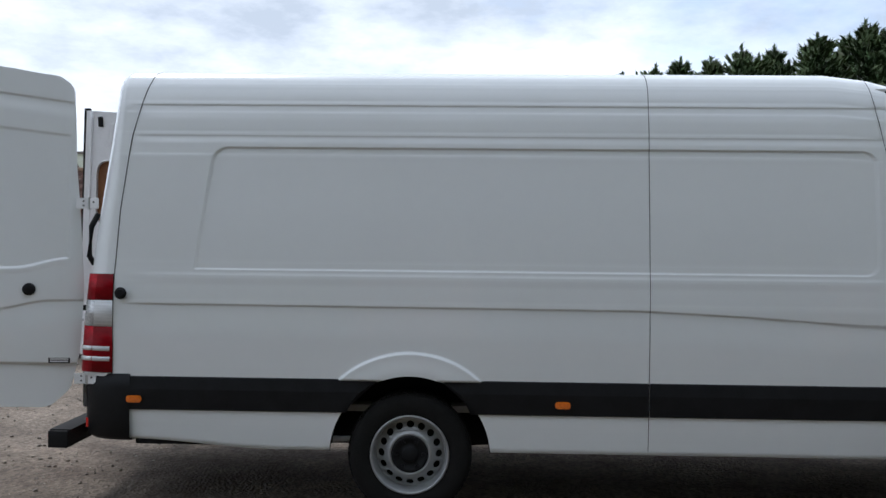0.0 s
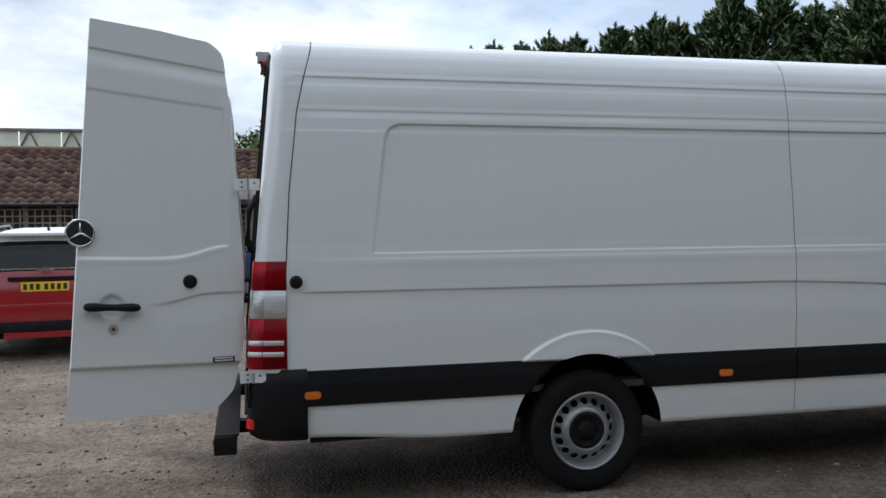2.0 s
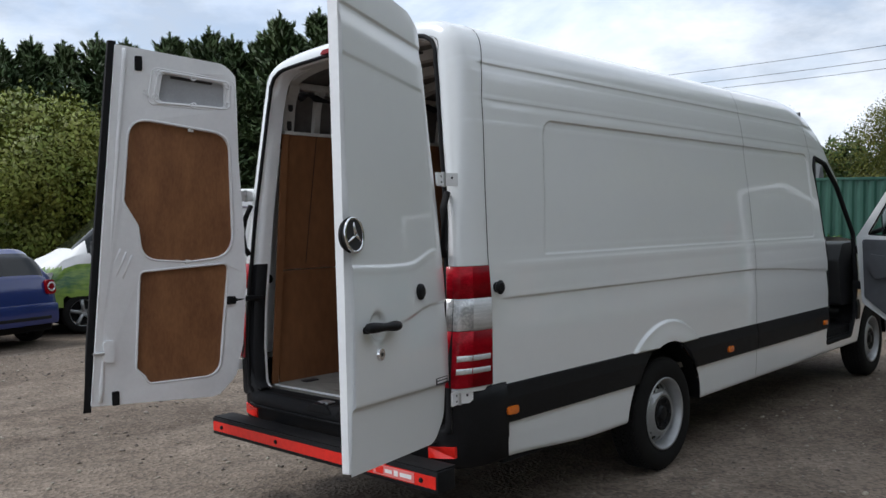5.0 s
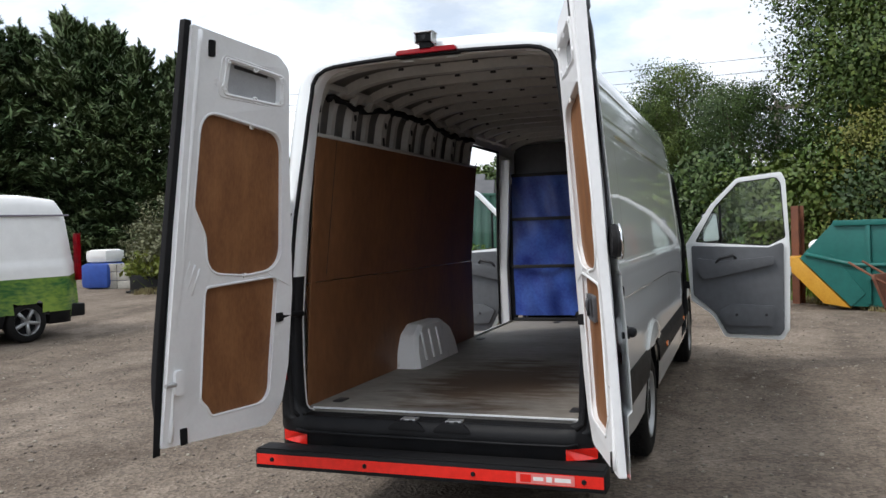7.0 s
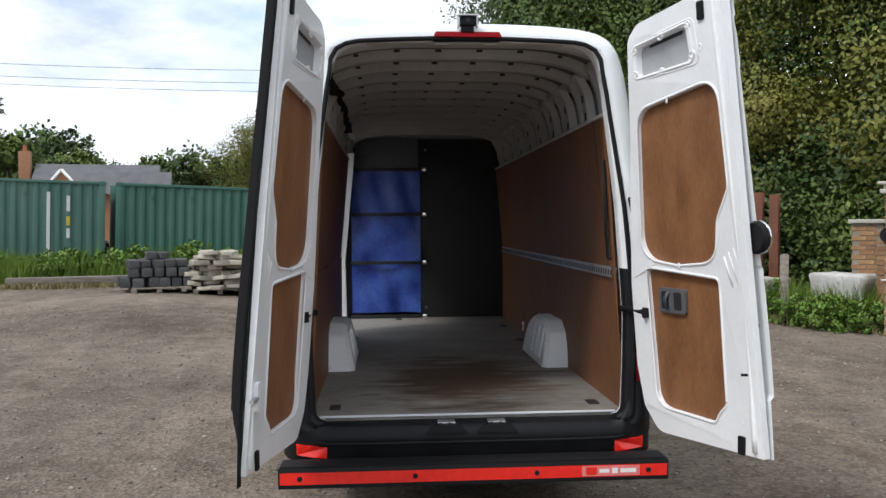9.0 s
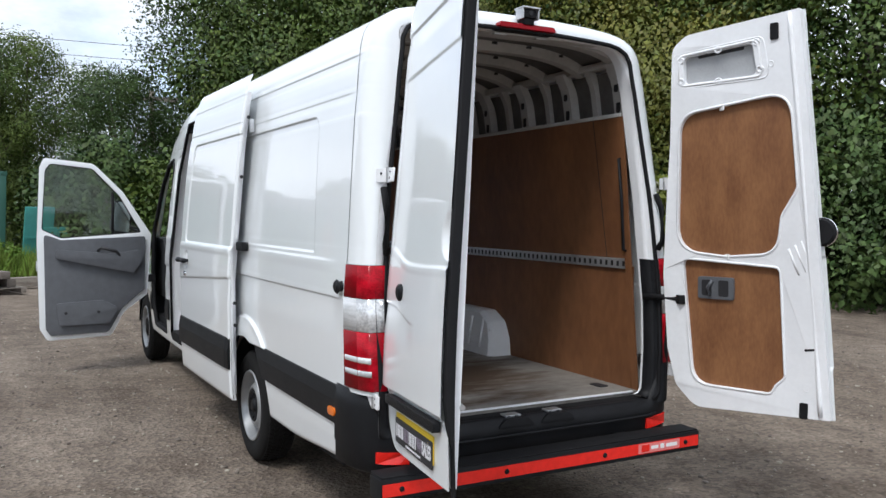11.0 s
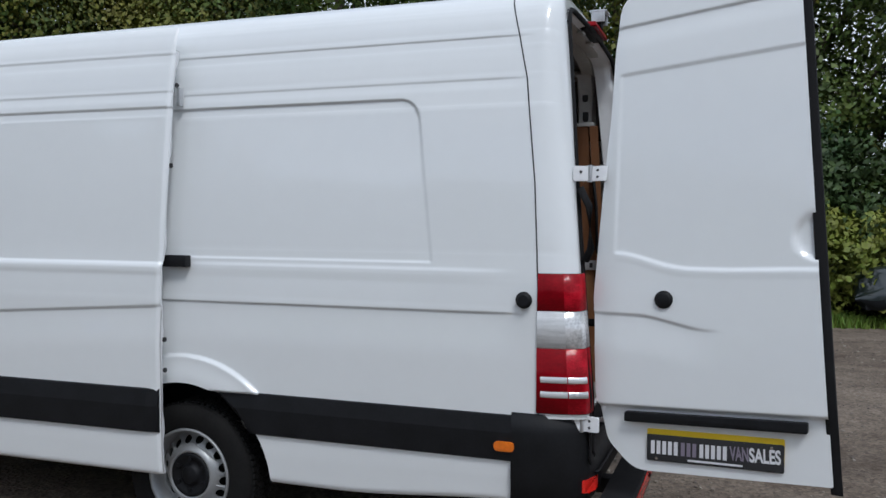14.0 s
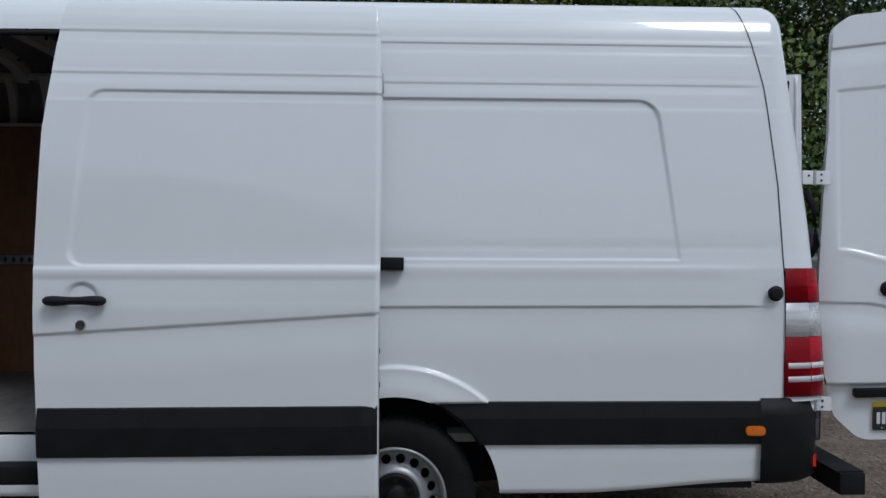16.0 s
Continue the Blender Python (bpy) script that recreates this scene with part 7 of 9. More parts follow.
C1 = container(M_CONT2, "faded green corrugated shipping container behind tall grass", [(4.62, 0.55, 2.25, M_WHITEPAINT), (5.10, 1.75, 2.25, M_WHITEPAINT), (5.10, 1.38, 1.62, M_YEL), (5.10, 1.05, 1.30, M_WHITEPAINT)])
C1.matrix_world = pose(14.4, 19.8, 0.46, 0, 0, ang) @ pose(0, 0, 0, 0, 1.7, 0)
C2 = container(M_CONT, "green corrugated shipping container beside a second one", [(5.3, 1.2, 2.2, M_WHITEPAINT), (5.3, 0.75, 1.0, M_WHITEPAINT)])
C2.matrix_world = pose(16.72, 13.92, 0.28, 0, 0, ang) @ pose(0, 0, 0, 0, 1.7, 0)
# teal sheets leaning at the far end
M_TEAL = mat("teal_painted_board", (0.06, 0.28, 0.25), 0.6, var=0.12, scale=5)
for i, (x, y, h, w) in enumerate(((18.9, 7.9, 1.75, 0.75), (19.0, 7.4, 1.2, 0.6))):
    o = thing("leaning_board", "teal painted board leaning beside the container", "board", m=pose(x, y, 0.05, 0, 0, -72) @ pose(0, 0, 0, 12, 0, 0))
    part("board", box(0, w, -0.03, 0.03, 0, h, 0.006), M_TEAL, o)
    part("batten", box(0.05, w - 0.05, -0.05, -0.03, h * 0.5, h * 0.5 + 0.08, 0.004), M_TEAL, o)

# ---- stacks by the kerb ----
M_STONE = mat("pale_stone", (0.30, 0.27, 0.22), 0.85, col2=(0.50, 0.46, 0.39), scale=4, bump=0.5, bscale=30, rand=0.25)
M_SLAB = mat("dark_kerb_block", (0.05, 0.052, 0.055), 0.85, col2=(0.11, 0.11, 0.112), scale=4, bump=0.5, bscale=30, rand=0.3)
M_WOODGREY = mat("weathered_grey_timber", (0.13, 0.11, 0.09), 0.85, col2=(0.30, 0.265, 0.225), scale=3, stretch=(1, 1, 6), bump=0.4, bscale=30, rand=0.2)
M_CONC = mat("old_concrete", (0.30, 0.29, 0.26), 0.9, col2=(0.52, 0.50, 0.45), scale=3, bump=0.5, bscale=25, rand=0.12)


def pallet(parent):
    for y in (-0.5, 0, 0.5):
        part("bearer", box(-0.6, 0.6, y - 0.05, y + 0.05, 0, 0.09, 0.004), M_WOODGREY, parent)
    for k in range(7):
        x = -0.6 + k * 0.185
        part("slat", box(x, x + 0.1, -0.55, 0.55, 0.09, 0.11, 0.003), M_WOODGREY, parent)


def stack(name, label, x, y, rz, material, layers, bx, by, bz, seed, jitter=0.03, tilt=0.0):
    r = np.random.RandomState(seed)
    t = thing(name, label, "stack", m=pose(x, y, float(ground_z(x, y)), 0, 0, rz))
    pallet(t)
    z = 0.11
    for L, (nx, ny) in enumerate(layers):
        hz = bz * r.uniform(0.8, 1.15)
        for i in range(nx):
            for j in range(ny):
                cx, cy = (i - (nx - 1) / 2) * bx * 1.04 + r.normal() * jitter, (j - (ny - 1) / 2) * by * 1.05 + r.normal() * jitter
                sx, sy, sz = bx * r.uniform(0.8, 1.0), by * r.uniform(0.8, 1.0), hz * r.uniform(0.85, 1.0)
                b = box(-sx / 2, sx / 2, -sy / 2, sy / 2, 0, sz, 0.018)
                part("block", b, material, t, at=pose(cx, cy, z, r.normal() * tilt, r.normal() * tilt, r.normal() * (6 + 3 * tilt)))
        z += hz
    return t


stack("block_stack", "stack of dark kerb blocks on a pallet", 11.9, 11.5, 20, M_SLAB, [(4, 6), (4, 5), (4, 5), (2, 2)], 0.235, 0.235, 0.195, 4, 0.02)
stack("stone_stack", "untidy stack of pale stone slabs on a pallet", 12.2, 10.25, 15, M_STONE, [(3, 3), (2, 4), (3, 3), (2, 4), (2, 3), (3, 3), (2, 3), (2, 2)], 0.46, 0.34, 0.098, 5, 0.06, 5.0)
stack("timber_stack", "low stack of old timber by the kerb", 12.9, 8.7, 20, M_WOODGREY, [(1, 3), (1, 2)], 1.3, 0.22, 0.16, 6, 0.04)
for k, (xa, ya, xb, yb, nm) in enumerate(((12.0, 18.5, 12.9, 15.9, "log"), (13.1, 15.2, 13.8, 12.4, "sleeper"), (13.9, 8.4, 14.6, 5.6, "sleeper"))):
    a = math.degrees(math.atan2(yb - ya, xb - xa))
    L = math.hypot(xb - xa, yb - ya)
    t = thing("log" if nm == "log" else "timber_sleeper", "weathered log lying on the verge" if nm == "log" else "old timber sleeper edging the verge", "timber", m=pose(xa, ya, float(ground_z(xa, ya)) + 0.02, 0, 0, a))
    if nm == "log":
        part("log_body", tube([(0, 0, 0.13), (L * 0.5, 0.03, 0.12), (L, 0, 0.1)], [0.13, 0.125, 0.11], 12), M_CONC, t)
    else:
        part("sleeper_body", box(0, L, -0.12, 0.12, 0, 0.2, 0.02), M_WOODGREY, t)

# ---- planters and pots at the far corner ----
M_POT = mat("black_planter", (0.012, 0.012, 0.013), 0.6, var=0.2)
M_TERRA = mat("terracotta", (0.30, 0.10, 0.05), 0.8, col2=(0.42, 0.17, 0.09), scale=5, bump=0.2, bscale=40)
for i, (x, y, sx, seed) in enumerate(((12.0, 18.75, 0.50, 61), (12.2, 19.85, 0.45, 62))):
    t = thing("planter", "black planter trough with shrubby plants", "planter", m=pose(x, y, float(ground_z(x, y)), 0, 0, 25))
    part("trough", box(-sx, sx, -0.40, 0.40, 0.04, 0.46, 0.03), M_POT, t)
    part("tray", box(-sx - 0.12, sx + 0.12, -0.48, 0.48, 0.0, 0.05, 0.01), M_POT, t)
    part("soil", box(-sx + 0.05, sx - 0.05, -0.35, 0.35, 0.42, 0.47), M_BARK, t)
    r = np.random.RandomState(seed)
    P = r.normal(size=(2200, 3)) * np.array([0.26, 0.22, 0.14]) + np.array([0, 0, 0.66])
    part("foliage", leaf_cloud(P, r.normal(size=(2200, 3)), 0.13, r), M_LEAF_L, t)
OLV = broad_tree(63, 3.0, 1.35, 5600, 0.075, leaf_mat("olive_leaves", (0.10, 0.115, 0.06), (0.20, 0.20, 0.11)), 0.4, "small_tree", "thin grey-green small tree in a planter", low=0.35)
copies([OLV], [(12.3, 18.95, 0.86), (12.5, 19.9, 0.66)], rng)
for x, y, h in ((13.4, 18.2, 1.9), (13.1, 19.0, 1.7)):
    t = thing("gate_post", "weathered round timber gate post", "post", m=pose(x, y, float(ground_z(x, y))))
    part("post", tube([(0, 0, 0), (0.02, 0, h * 0.6), (0, 0.02, h)], [0.2, 0.18, 0.15], 10), M_WOODGREY, t)
blk = thing("white_block_wall", "low wall of whitewashed blocks", "wall", m=pose(13.5, 20.5, float(ground_z(13.5, 20.5)), 0, 0, 100))
for i in range(4):
    for j in range(3):
        part("block", box(i * 0.45, i * 0.45 + 0.43, -0.1, 0.1, j * 0.25, j * 0.25 + 0.235, 0.015), M_CONC, blk)
bag = thing("rubble_sack", "blue and white builder's sack", "sack", m=pose(13.5, 22.5, float(ground_z(13.5, 22.5))))
M_BLUE = mat("blue_plastic", (0.03, 0.08, 0.35), 0.5, var=0.15)
part("sack", box(-0.5, 0.5, -0.5, 0.5, 0, 0.75, 0.15), M_BLUE, bag)
part("white_sack", box(-0.4, 0.45, -0.4, 0.4, 0.75, 1.15, 0.15), M_LABEL, bag)
ivy = broad_tree(64, 1.6, 1.0, 6000, 0.12, M_LEAF, 0.05, "climbing_shrub", "climbing green shrub against the container", low=0.0)
copies([ivy], [(14.7, 17.6, 1.0), (14.3, 18.6, 0.8)], rng)

# ---- skip, fence and clutter ----
M_SKIP = mat("green_skip_paint", (0.006, 0.10, 0.085), 0.45, col2=(0.012, 0.14, 0.12), scale=1.5, bump=0.1, bscale=10)
M_SKIPY = mat("yellow_skip_paint", (0.50, 0.23, 0.015), 0.5, col2=(0.62, 0.33, 0.03), scale=3)
M_RUST = mat("rusty_steel", (0.10, 0.035, 0.02), 0.8, col2=(0.19, 0.07, 0.035), scale=5, bump=0.4, bscale=40)
sk_a = math.degrees(math.atan2(1.25 - 2.75, 9.85 - 10.45))
SK = thing("skip", "dark green waste skip with white lettering bars and a yellow end", "skip", m=pose(10.45, 2.95, 0, 0, 0, sk_a))
prof = [(0.0, 1.62), (3.2, 1.62), (3.2, 0.10), (0.28, 0.06), (-0.62, 0.95)]
part("body", solid([prof], 0.0, 1.7, lambda u, v, d: (u, d, v), 0.012), M_SKIP, SK, "dark green steel body")
part("front_slope", solid([[(-0.62, 0.95), (-0.02, 1.0), (0.52, 0.30), (0.28, 0.06)]], -0.012, -0.002, lambda u, v, d: (u, d, v)), M_SKIP, SK)
part("yellow_end", solid([[(-0.66, 0.96), (-1.05, 0.96), (-0.2, 0.10), (0.26, 0.03)]], -0.01, 1.7, lambda u, v, d: (u, d, v), 0.01), M_SKIPY, SK, "yellow end of the neighbouring skip")
for u in (0.55, 1.9):
    part("rib", box(u, u + 0.08, -0.05, 0.0, 0.12, 1.58, 0.006), M_SKIP, SK)
part("top_rim", box(0.0, 3.2, -0.06, 0.02, 1.54, 1.64, 0.01), M_SKIP, SK)
part("mid_rim", tube([(-0.5, -0.03, 1.02), (0.35, -0.03, 0.82), (3.2, -0.03, 0.82)], 0.04, 8), M_SKIP, SK)
part("lifting_lug", cyl((0.62, -0.06, 0.60), (0.62, -0.16, 0.60), 0.05), M_SKIP, SK)
for z0, z1, u0, u1 in ((1.36, 1.45, 0.95, 2.2), (1.05, 1.26, 0.92, 2.2), (0.90, 1.00, 0.9, 2.2), (0.70, 0.76, 0.9, 2.1), (0.60, 0.66, 0.92, 2.05), (0.50, 0.55, 0.92, 2.0), (0.42, 0.46, 0.92, 1.9)):
    r = np.random.RandomState(int(z0 * 100))
    u = u0
    while u < u1:
        w = (z1 - z0) * r.uniform(0.55, 0.8)
        part("lettering_bar", solid([[(u, z0), (u + w, z0), (u + w + 0.02, z1), (u + 0.02, z1)]], -0.008, -0.003, lambda a, b, d: (a, d, b)), M_LABEL, SK)
        u += w * 1.22 + (0.08 if r.uniform() < 0.15 else 0)
rub = thing("rubble_bags", "white rubble bags heaped in the skip", "bag", m=pose(10.45, 2.95, 0, 0, 0, sk_a))
for i, (u, z, s) in enumerate(((-0.25, 1.12, 0.28), (0.0, 1.30, 0.26), (-0.05, 1.05, 0.3))):
    b = bmesh.new()
    bmesh.ops.create_icosphere(b, subdivisions=3, radius=s, matrix=Matrix.Translation((u, 0.5 + 0.2 * i, z)) @ Matrix.Diagonal((1.3, 1.1, 0.7, 1)))
    for v in b.verts:
        v.co += v.normal * 0.05 * noise.noise(v.co * 5)
    part("bag", b, M_LABEL, rub, soft=True)
# steel posts with a plank fence
for x, y, h in ((9.75, 1.05, 2.25), (8.62, -0.45, 2.2), (11.6, 3.5, 1.95), (8.35, -0.62, 2.15)):
    t = thing("steel_post", "rusty red steel fence post", "post", "steel fence posts", m=pose(x, y, 0, 0, 0, -36))
    part("web", box(-0.09, 0.09, -0.008, 0.008, 0, h), M_RUST, t)
    part("flange", box(-0.10, -0.085, -0.08, 0.08, 0, h, 0.003), M_RUST, t)
    part("flange", box(0.085, 0.10, -0.08, 0.08, 0, h, 0.003), M_RUST, t)
fa = math.degrees(math.atan2(-0.45 - 1.05, 8.62 - 9.75))
FN = thing("plank_fence", "weathered horizontal plank fence between rusty posts", "fence", m=pose(9.72, 0.98, 0, 0, 0, fa))
r = np.random.RandomState(8)
z = 0.05
while z < 1.65:
    hgt = r.uniform(0.20, 0.26)
    part("plank", box(0.1, 1.78, -0.03 + r.normal() * 0.006, 0.03, z, z + hgt - 0.012, 0.006), M_WOODGREY, FN)
    z += hgt
part("plank", box(0.75, 1.7, 0.1, 0.14, 1.6, 1.86, 0.006), M_WOODGREY, FN)
for u in (0.62, 0.72):
    part("stake", box(u, u + 0.07, 0.06, 0.12, 0, 2.08, 0.005), M_WOODGREY, FN)
# wheelbarrow tipped against the skip
WBR = thing("wheelbarrow", "rusty upturned wheelbarrow with a red wheel", "wheelbarrow", m=pose(8.9, 1.85, 0, 0, 0, 60))
part("tray", solid([fillet([(-0.28, 0.12), (0.28, 0.12), (0.34, 0.72), (-0.34, 0.72)], 0.08, 4)], 0, 0.05, lambda u, v, d: (0.35 + 0.35 * (v - 0.1) + d, u, v), 0.01), M_RUST, WBR, "rusty orange tray")
for s in (-0.26, 0.26):
    part("handle", tube([(-0.35, s * 0.4, 0.2), (0.5, s, 0.62), (1.0, s, 0.92)], 0.02, 8), M_RUST, WBR)
wl = part("barrow_wheel", tube([(-0.42 + 0.17 * math.cos(a), 0, 0.20 + 0.17 * math.sin(a)) for a in np.linspace(0, 6.283, 20, endpoint=False)], 0.035, 8, True), M_TYRE, WBR)
part("wheel_disc", cyl((-0.42, -0.03, 0.20), (-0.42, 0.03, 0.20), 0.13, 0.13, 18), mat("red_wheel_paint", (0.35, 0.01, 0.015), 0.5), wl)
PLT = thing("leaning_pallet", "grey timber pallet leaning on rubble", "pallet", m=pose(8.15, 1.15, 0.42, 0, 0, -35) @ pose(0, 0, 0, -28, 8, 0))
pallet(PLT)
POT = thing("flower_pot", "large terracotta flower pot on gravel", "pot", m=pose(7.75, 1.05, 0))
part("pot_body", lathe([(0.0, 0.02), (0.20, 0.0), (0.29, 0.40), (0.33, 0.42), (0.33, 0.50), (0.29, 0.51), (0.27, 0.42), (0.0, 0.40)], 32), M_TERRA, POT, at=Matrix.Rotation(math.pi / 2, 4, "X"))
for i, (x, y, z, sx, sy, sz, rz) in enumerate(((7.55, 0.35, 0, 0.75, 0.5, 0.35, 30), (7.35, 0.1, 0.36, 0.8, 0.55, 0.34, 24), (7.75, 0.75, 0.3, 0.5, 0.4, 0.3, 50), (8.5, 1.55, 0, 0.5, 0.4, 0.28, 10), (6.9, -0.25, 0.02, 0.8, 0.5, 0.4, 28))):
    t = thing("concrete_block", "broken pale concrete block in a heap", "concrete block", "heap of concrete blocks", m=pose(x, y, z, 0, 0, rz))
    b = box(-sx / 2, sx / 2, -sy / 2, sy / 2, 0, sz, 0.02)
    bmesh.ops.subdivide_edges(b, edges=b.edges, cuts=4, use_grid_fill=True)
    for v in b.verts:
        v.co += Vector((noise.noise(v.co * 4 + Vector((i, 0, 0))), noise.noise(v.co * 4 + Vector((0, i, 5))), noise.noise(v.co * 4 + Vector((0, 9, i))))) * 0.035
    part("block", b, M_CONC, t)

# ---- brick pillars, wall, gate ----
M_BRICK = mat("old_brick", (0.23, 0.125, 0.062), 0.9, col2=(0.40, 0.24, 0.125), scale=9, bump=0.5, bscale=60, rand=0.2)
M_MORTAR = mat("lime_mortar", (0.27, 0.235, 0.19), 0.95, var=0.15, scale=12, bump=0.4, bscale=90)
BR_L, BR_W, BR_H, JT = 0.215, 0.1025, 0.065, 0.010
_brick = {}


def brick_mesh(l, w, h):
    key = (round(l, 3), round(w, 3), round(h, 3))
    if key not in _brick:
        b = box(0, l, 0, w, 0, h, 0.004)
        me = bpy.data.meshes.new("brick")
        b.to_mesh(me)
        b.free()
        me.materials.append(M_BRICK)
        _brick[key] = me
    return _brick[key]


BUILT = [0]


def brick_wall(parent, L, T, top, seed, faces=(0, 1), x0=0.0):
    """Courses on the long faces of a wall L long and T thick; top(u) is its height."""
    r = np.random.RandomState(seed)
    hmax = max(top(0), top(L / 2), top(L))
    part("mortar_core", solid([[(0.006, 0)] + [(0.006 + (L - 0.012) * k / 12, top(L * k / 12) - 0.004) for k in range(13)] + [(L - 0.006, 0)]], 0.006, T - 0.006, lambda u, v, d: (u + x0, d, v)), M_MORTAR, parent)
    z, course = 0.0, 0
    while z < hmax:
        u = 0.0 if course % 2 == 0 else -(BR_L + JT) / 2
        while u < L - 0.03:
            a, b2 = max(u, 0), min(u + BR_L, L)
            if b2 - a > 0.04 and z + BR_H < min(top(a), top(b2)) + 0.01:
                for f in faces:
                    o = new("brick", brick_mesh(b2 - a, BR_W * 0.6, BR_H))
                    o.parent = parent
                    o.location = (a + x0, (-0.004 if f == 0 else T - BR_W * 0.6 + 0.004) + r.normal() * 0.0018, z)
                    BUILT[0] += 1
            u += BR_L + JT
        z += BR_H + JT
        course += 1


def pillar(name, label, m, w, h, seed, cap=True, sides=((0, 0, 0), (90, 1, 0))):
    t = tagged(thing(name, label, "pillar", m=m), kind="")
    part("mortar_core", box(0.01, w - 0.01, 0.01, w - 0.01, 0, h), M_MORTAR, t)
    r = np.random.RandomState(seed)
    z, c = 0.0, 0
    while z + BR_H <= h + 0.001:
        for k in range(4):
            u = 0.0 if (c + k) % 2 == 0 else BR_W + JT
            end = w - (BR_W + JT if (c + k) % 2 == 0 else 0)
            while u < end - 0.03:
                l = min(BR_L, end - u)
                o = new("brick", brick_mesh(l, BR_W * 0.6, BR_H))
                o.parent = t
                p = r.normal() * 0.002
                o.matrix_local = (pose(u, -0.002 + p, z), pose(w + 0.002 + p, u, z, 0, 0, 90), pose(w - u, w + 0.002 + p, z, 0, 0, 180), pose(-0.002 + p, w - u, z, 0, 0, -90))[k]
                u += BR_L + JT
        z += BR_H + JT
        c += 1
    if cap:
        part("cap_stone", box(-0.06, w + 0.06, -0.06, w + 0.06, h, h + 0.06, 0.012), M_CONC, t)
        part("cap_stone", box(-0.02, w + 0.02, -0.02, w + 0.02, h + 0.06, h + 0.13, 0.012), M_CONC, t)
        part("cap_stone", box(-0.09, w + 0.09, -0.09, w + 0.09, h + 0.13, h + 0.17, 0.012), M_CONC, t)
    return t


PA = pillar("brick_pillar", "old brick gate pillar with a stone cap and a lantern", pose(5.05, -1.43, 0, 0, 0, 52), 0.58, 2.05, 71)
lan = part("lantern", box(0.16, 0.28, 0.62, 0.74, 1.72, 1.92, 0.02), M_BLACK, PA, "black wall lantern")
part("lantern_arm", tube([(0.22, 0.58, 1.65), (0.22, 0.68, 1.66), (0.22, 0.68, 1.74)], 0.015, 6), M_BLACK, lan)
fl = part("floodlight", cyl((0.50, 0.60, 1.45), (0.52, 0.74, 1.45), 0.09, 0.11, 16), M_BLACK, PA, "round black floodlight")
part("conduit", tube([(0.36, 0.59, 1.62), (0.36, 0.59, 0.98), (0.30, 0.59, 0.80), (0.62, 0.60, 0.80)], 0.014, 6), M_LABEL, PA, "white cable conduit")
PL = pillar("brick_pier", "low brick pier beside the gate pillar", pose(6.24, -1.47, 0, 0, 0, 52), 0.46, 1.62, 72, False)
part("coping", box(-0.05, 0.51, -0.05, 0.51, 1.62, 1.68, 0.012), M_CONC, PL)
WA = thing("brick_wall", "low brick wall joining two gate piers", "wall", m=pose(5.5, -1.42, 0, 0, 0, 38))
brick_wall(WA, 0.45, 0.23, lambda u: 1.30, 73, (1,))
BAGW = thing("white_bag", "bulky white rubble bag among weeds", "bag", m=pose(6.25, -0.80, 0.02, 0, 0, 30))
b = box(-0.42, 0.42, -0.34, 0.34, 0, 0.80, 0.06)
bmesh.ops.subdivide_edges(b, edges=b.edges, cuts=4, use_grid_fill=True)
for v in b.verts:
    v.co += Vector((noise.noise(v.co * 5), noise.noise(v.co * 5 + Vector((3, 0, 0))), 0.5 * noise.noise(v.co * 5 + Vector((0, 7, 0))))) * 0.05
    v.co.x *= 0.85 + 0.25 * v.co.z
part("bag", b, mat("dusty_white_sacking", (0.36, 0.35, 0.33), 0.8, col2=(0.62, 0.61, 0.59), scale=4, bump=0.4, bscale=18), BAGW, soft=True)
t = thing("timber_post", "leaning grey timber post", "post", m=pose(6.55, 0.1, 0, 8, 14, 0))
part("post", box(-0.06, 0.06, -0.05, 0.05, 0, 1.15, 0.008), M_WOODGREY, t)
# ivy over the pillar
ivyp = thing("ivy", "bright green ivy hanging over the gate pillar", "ivy", m=pose(4.66, -1.32, 0, 0, 0, 40))
r = np.random.RandomState(9)
P = np.stack([r.normal(size=2600) * 0.22, r.normal(size=2600) * 0.16, 2.32 - np.abs(r.normal(size=2600)) * 0.5], -1)
part("leaves", leaf_cloud(P, np.repeat([[0, 0, -1.0]], 2600, 0), 0.10, r), M_LEAF_L, ivyp)
# iron gate
GT = thing("iron_gate", "dark wrought iron gate standing open", "gate", m=pose(4.72, -1.6, 0.08, 0, 0, -72))
for z in (0.1, 0.75, 1.35):
    part("rail", box(0, 1.7, -0.015, 0.015, z, z + 0.04), M_INK, GT)
for k in range(15):
    part("bar", cyl((0.05 + k * 0.115, 0, 0.05), (0.05 + k * 0.115, 0, 1.55 + 0.08 * math.sin(k)), 0.010, 0.010, 6), M_INK, GT)
# the long wall with two pillars
PB = pillar("brick_pillar", "brick pillar with a stone cap beside the wall", pose(-1.84, -4.25, 0, 0, 0, 10), 0.50, 1.74, 74, False)
part("coping", box(-0.05, 0.55, -0.05, 0.55, 1.74, 1.81, 0.014), M_CONC, PB)
part("coping", box(0.02, 0.48, 0.02, 0.48, 1.81, 1.86, 0.02), M_CONC, PB)
WB = thing("brick_wall", "old brick wall with a sloping stone coping", "wall", m=pose(-1.35, -4.12, 0, 0, 0, 4))
brick_wall(WB, 1.05, 0.23, lambda u: 1.66 + 0.22 * max(0, u - 0.1), 75, (1,))
part("coping", solid([[(0, 1.66), (0.1, 1.67), (1.06, 1.90), (1.06, 1.97), (0.1, 1.73), (0, 1.72)]], -0.03, 0.26, lambda u, v, d: (u, d, v), 0.01), M_CONC, WB)
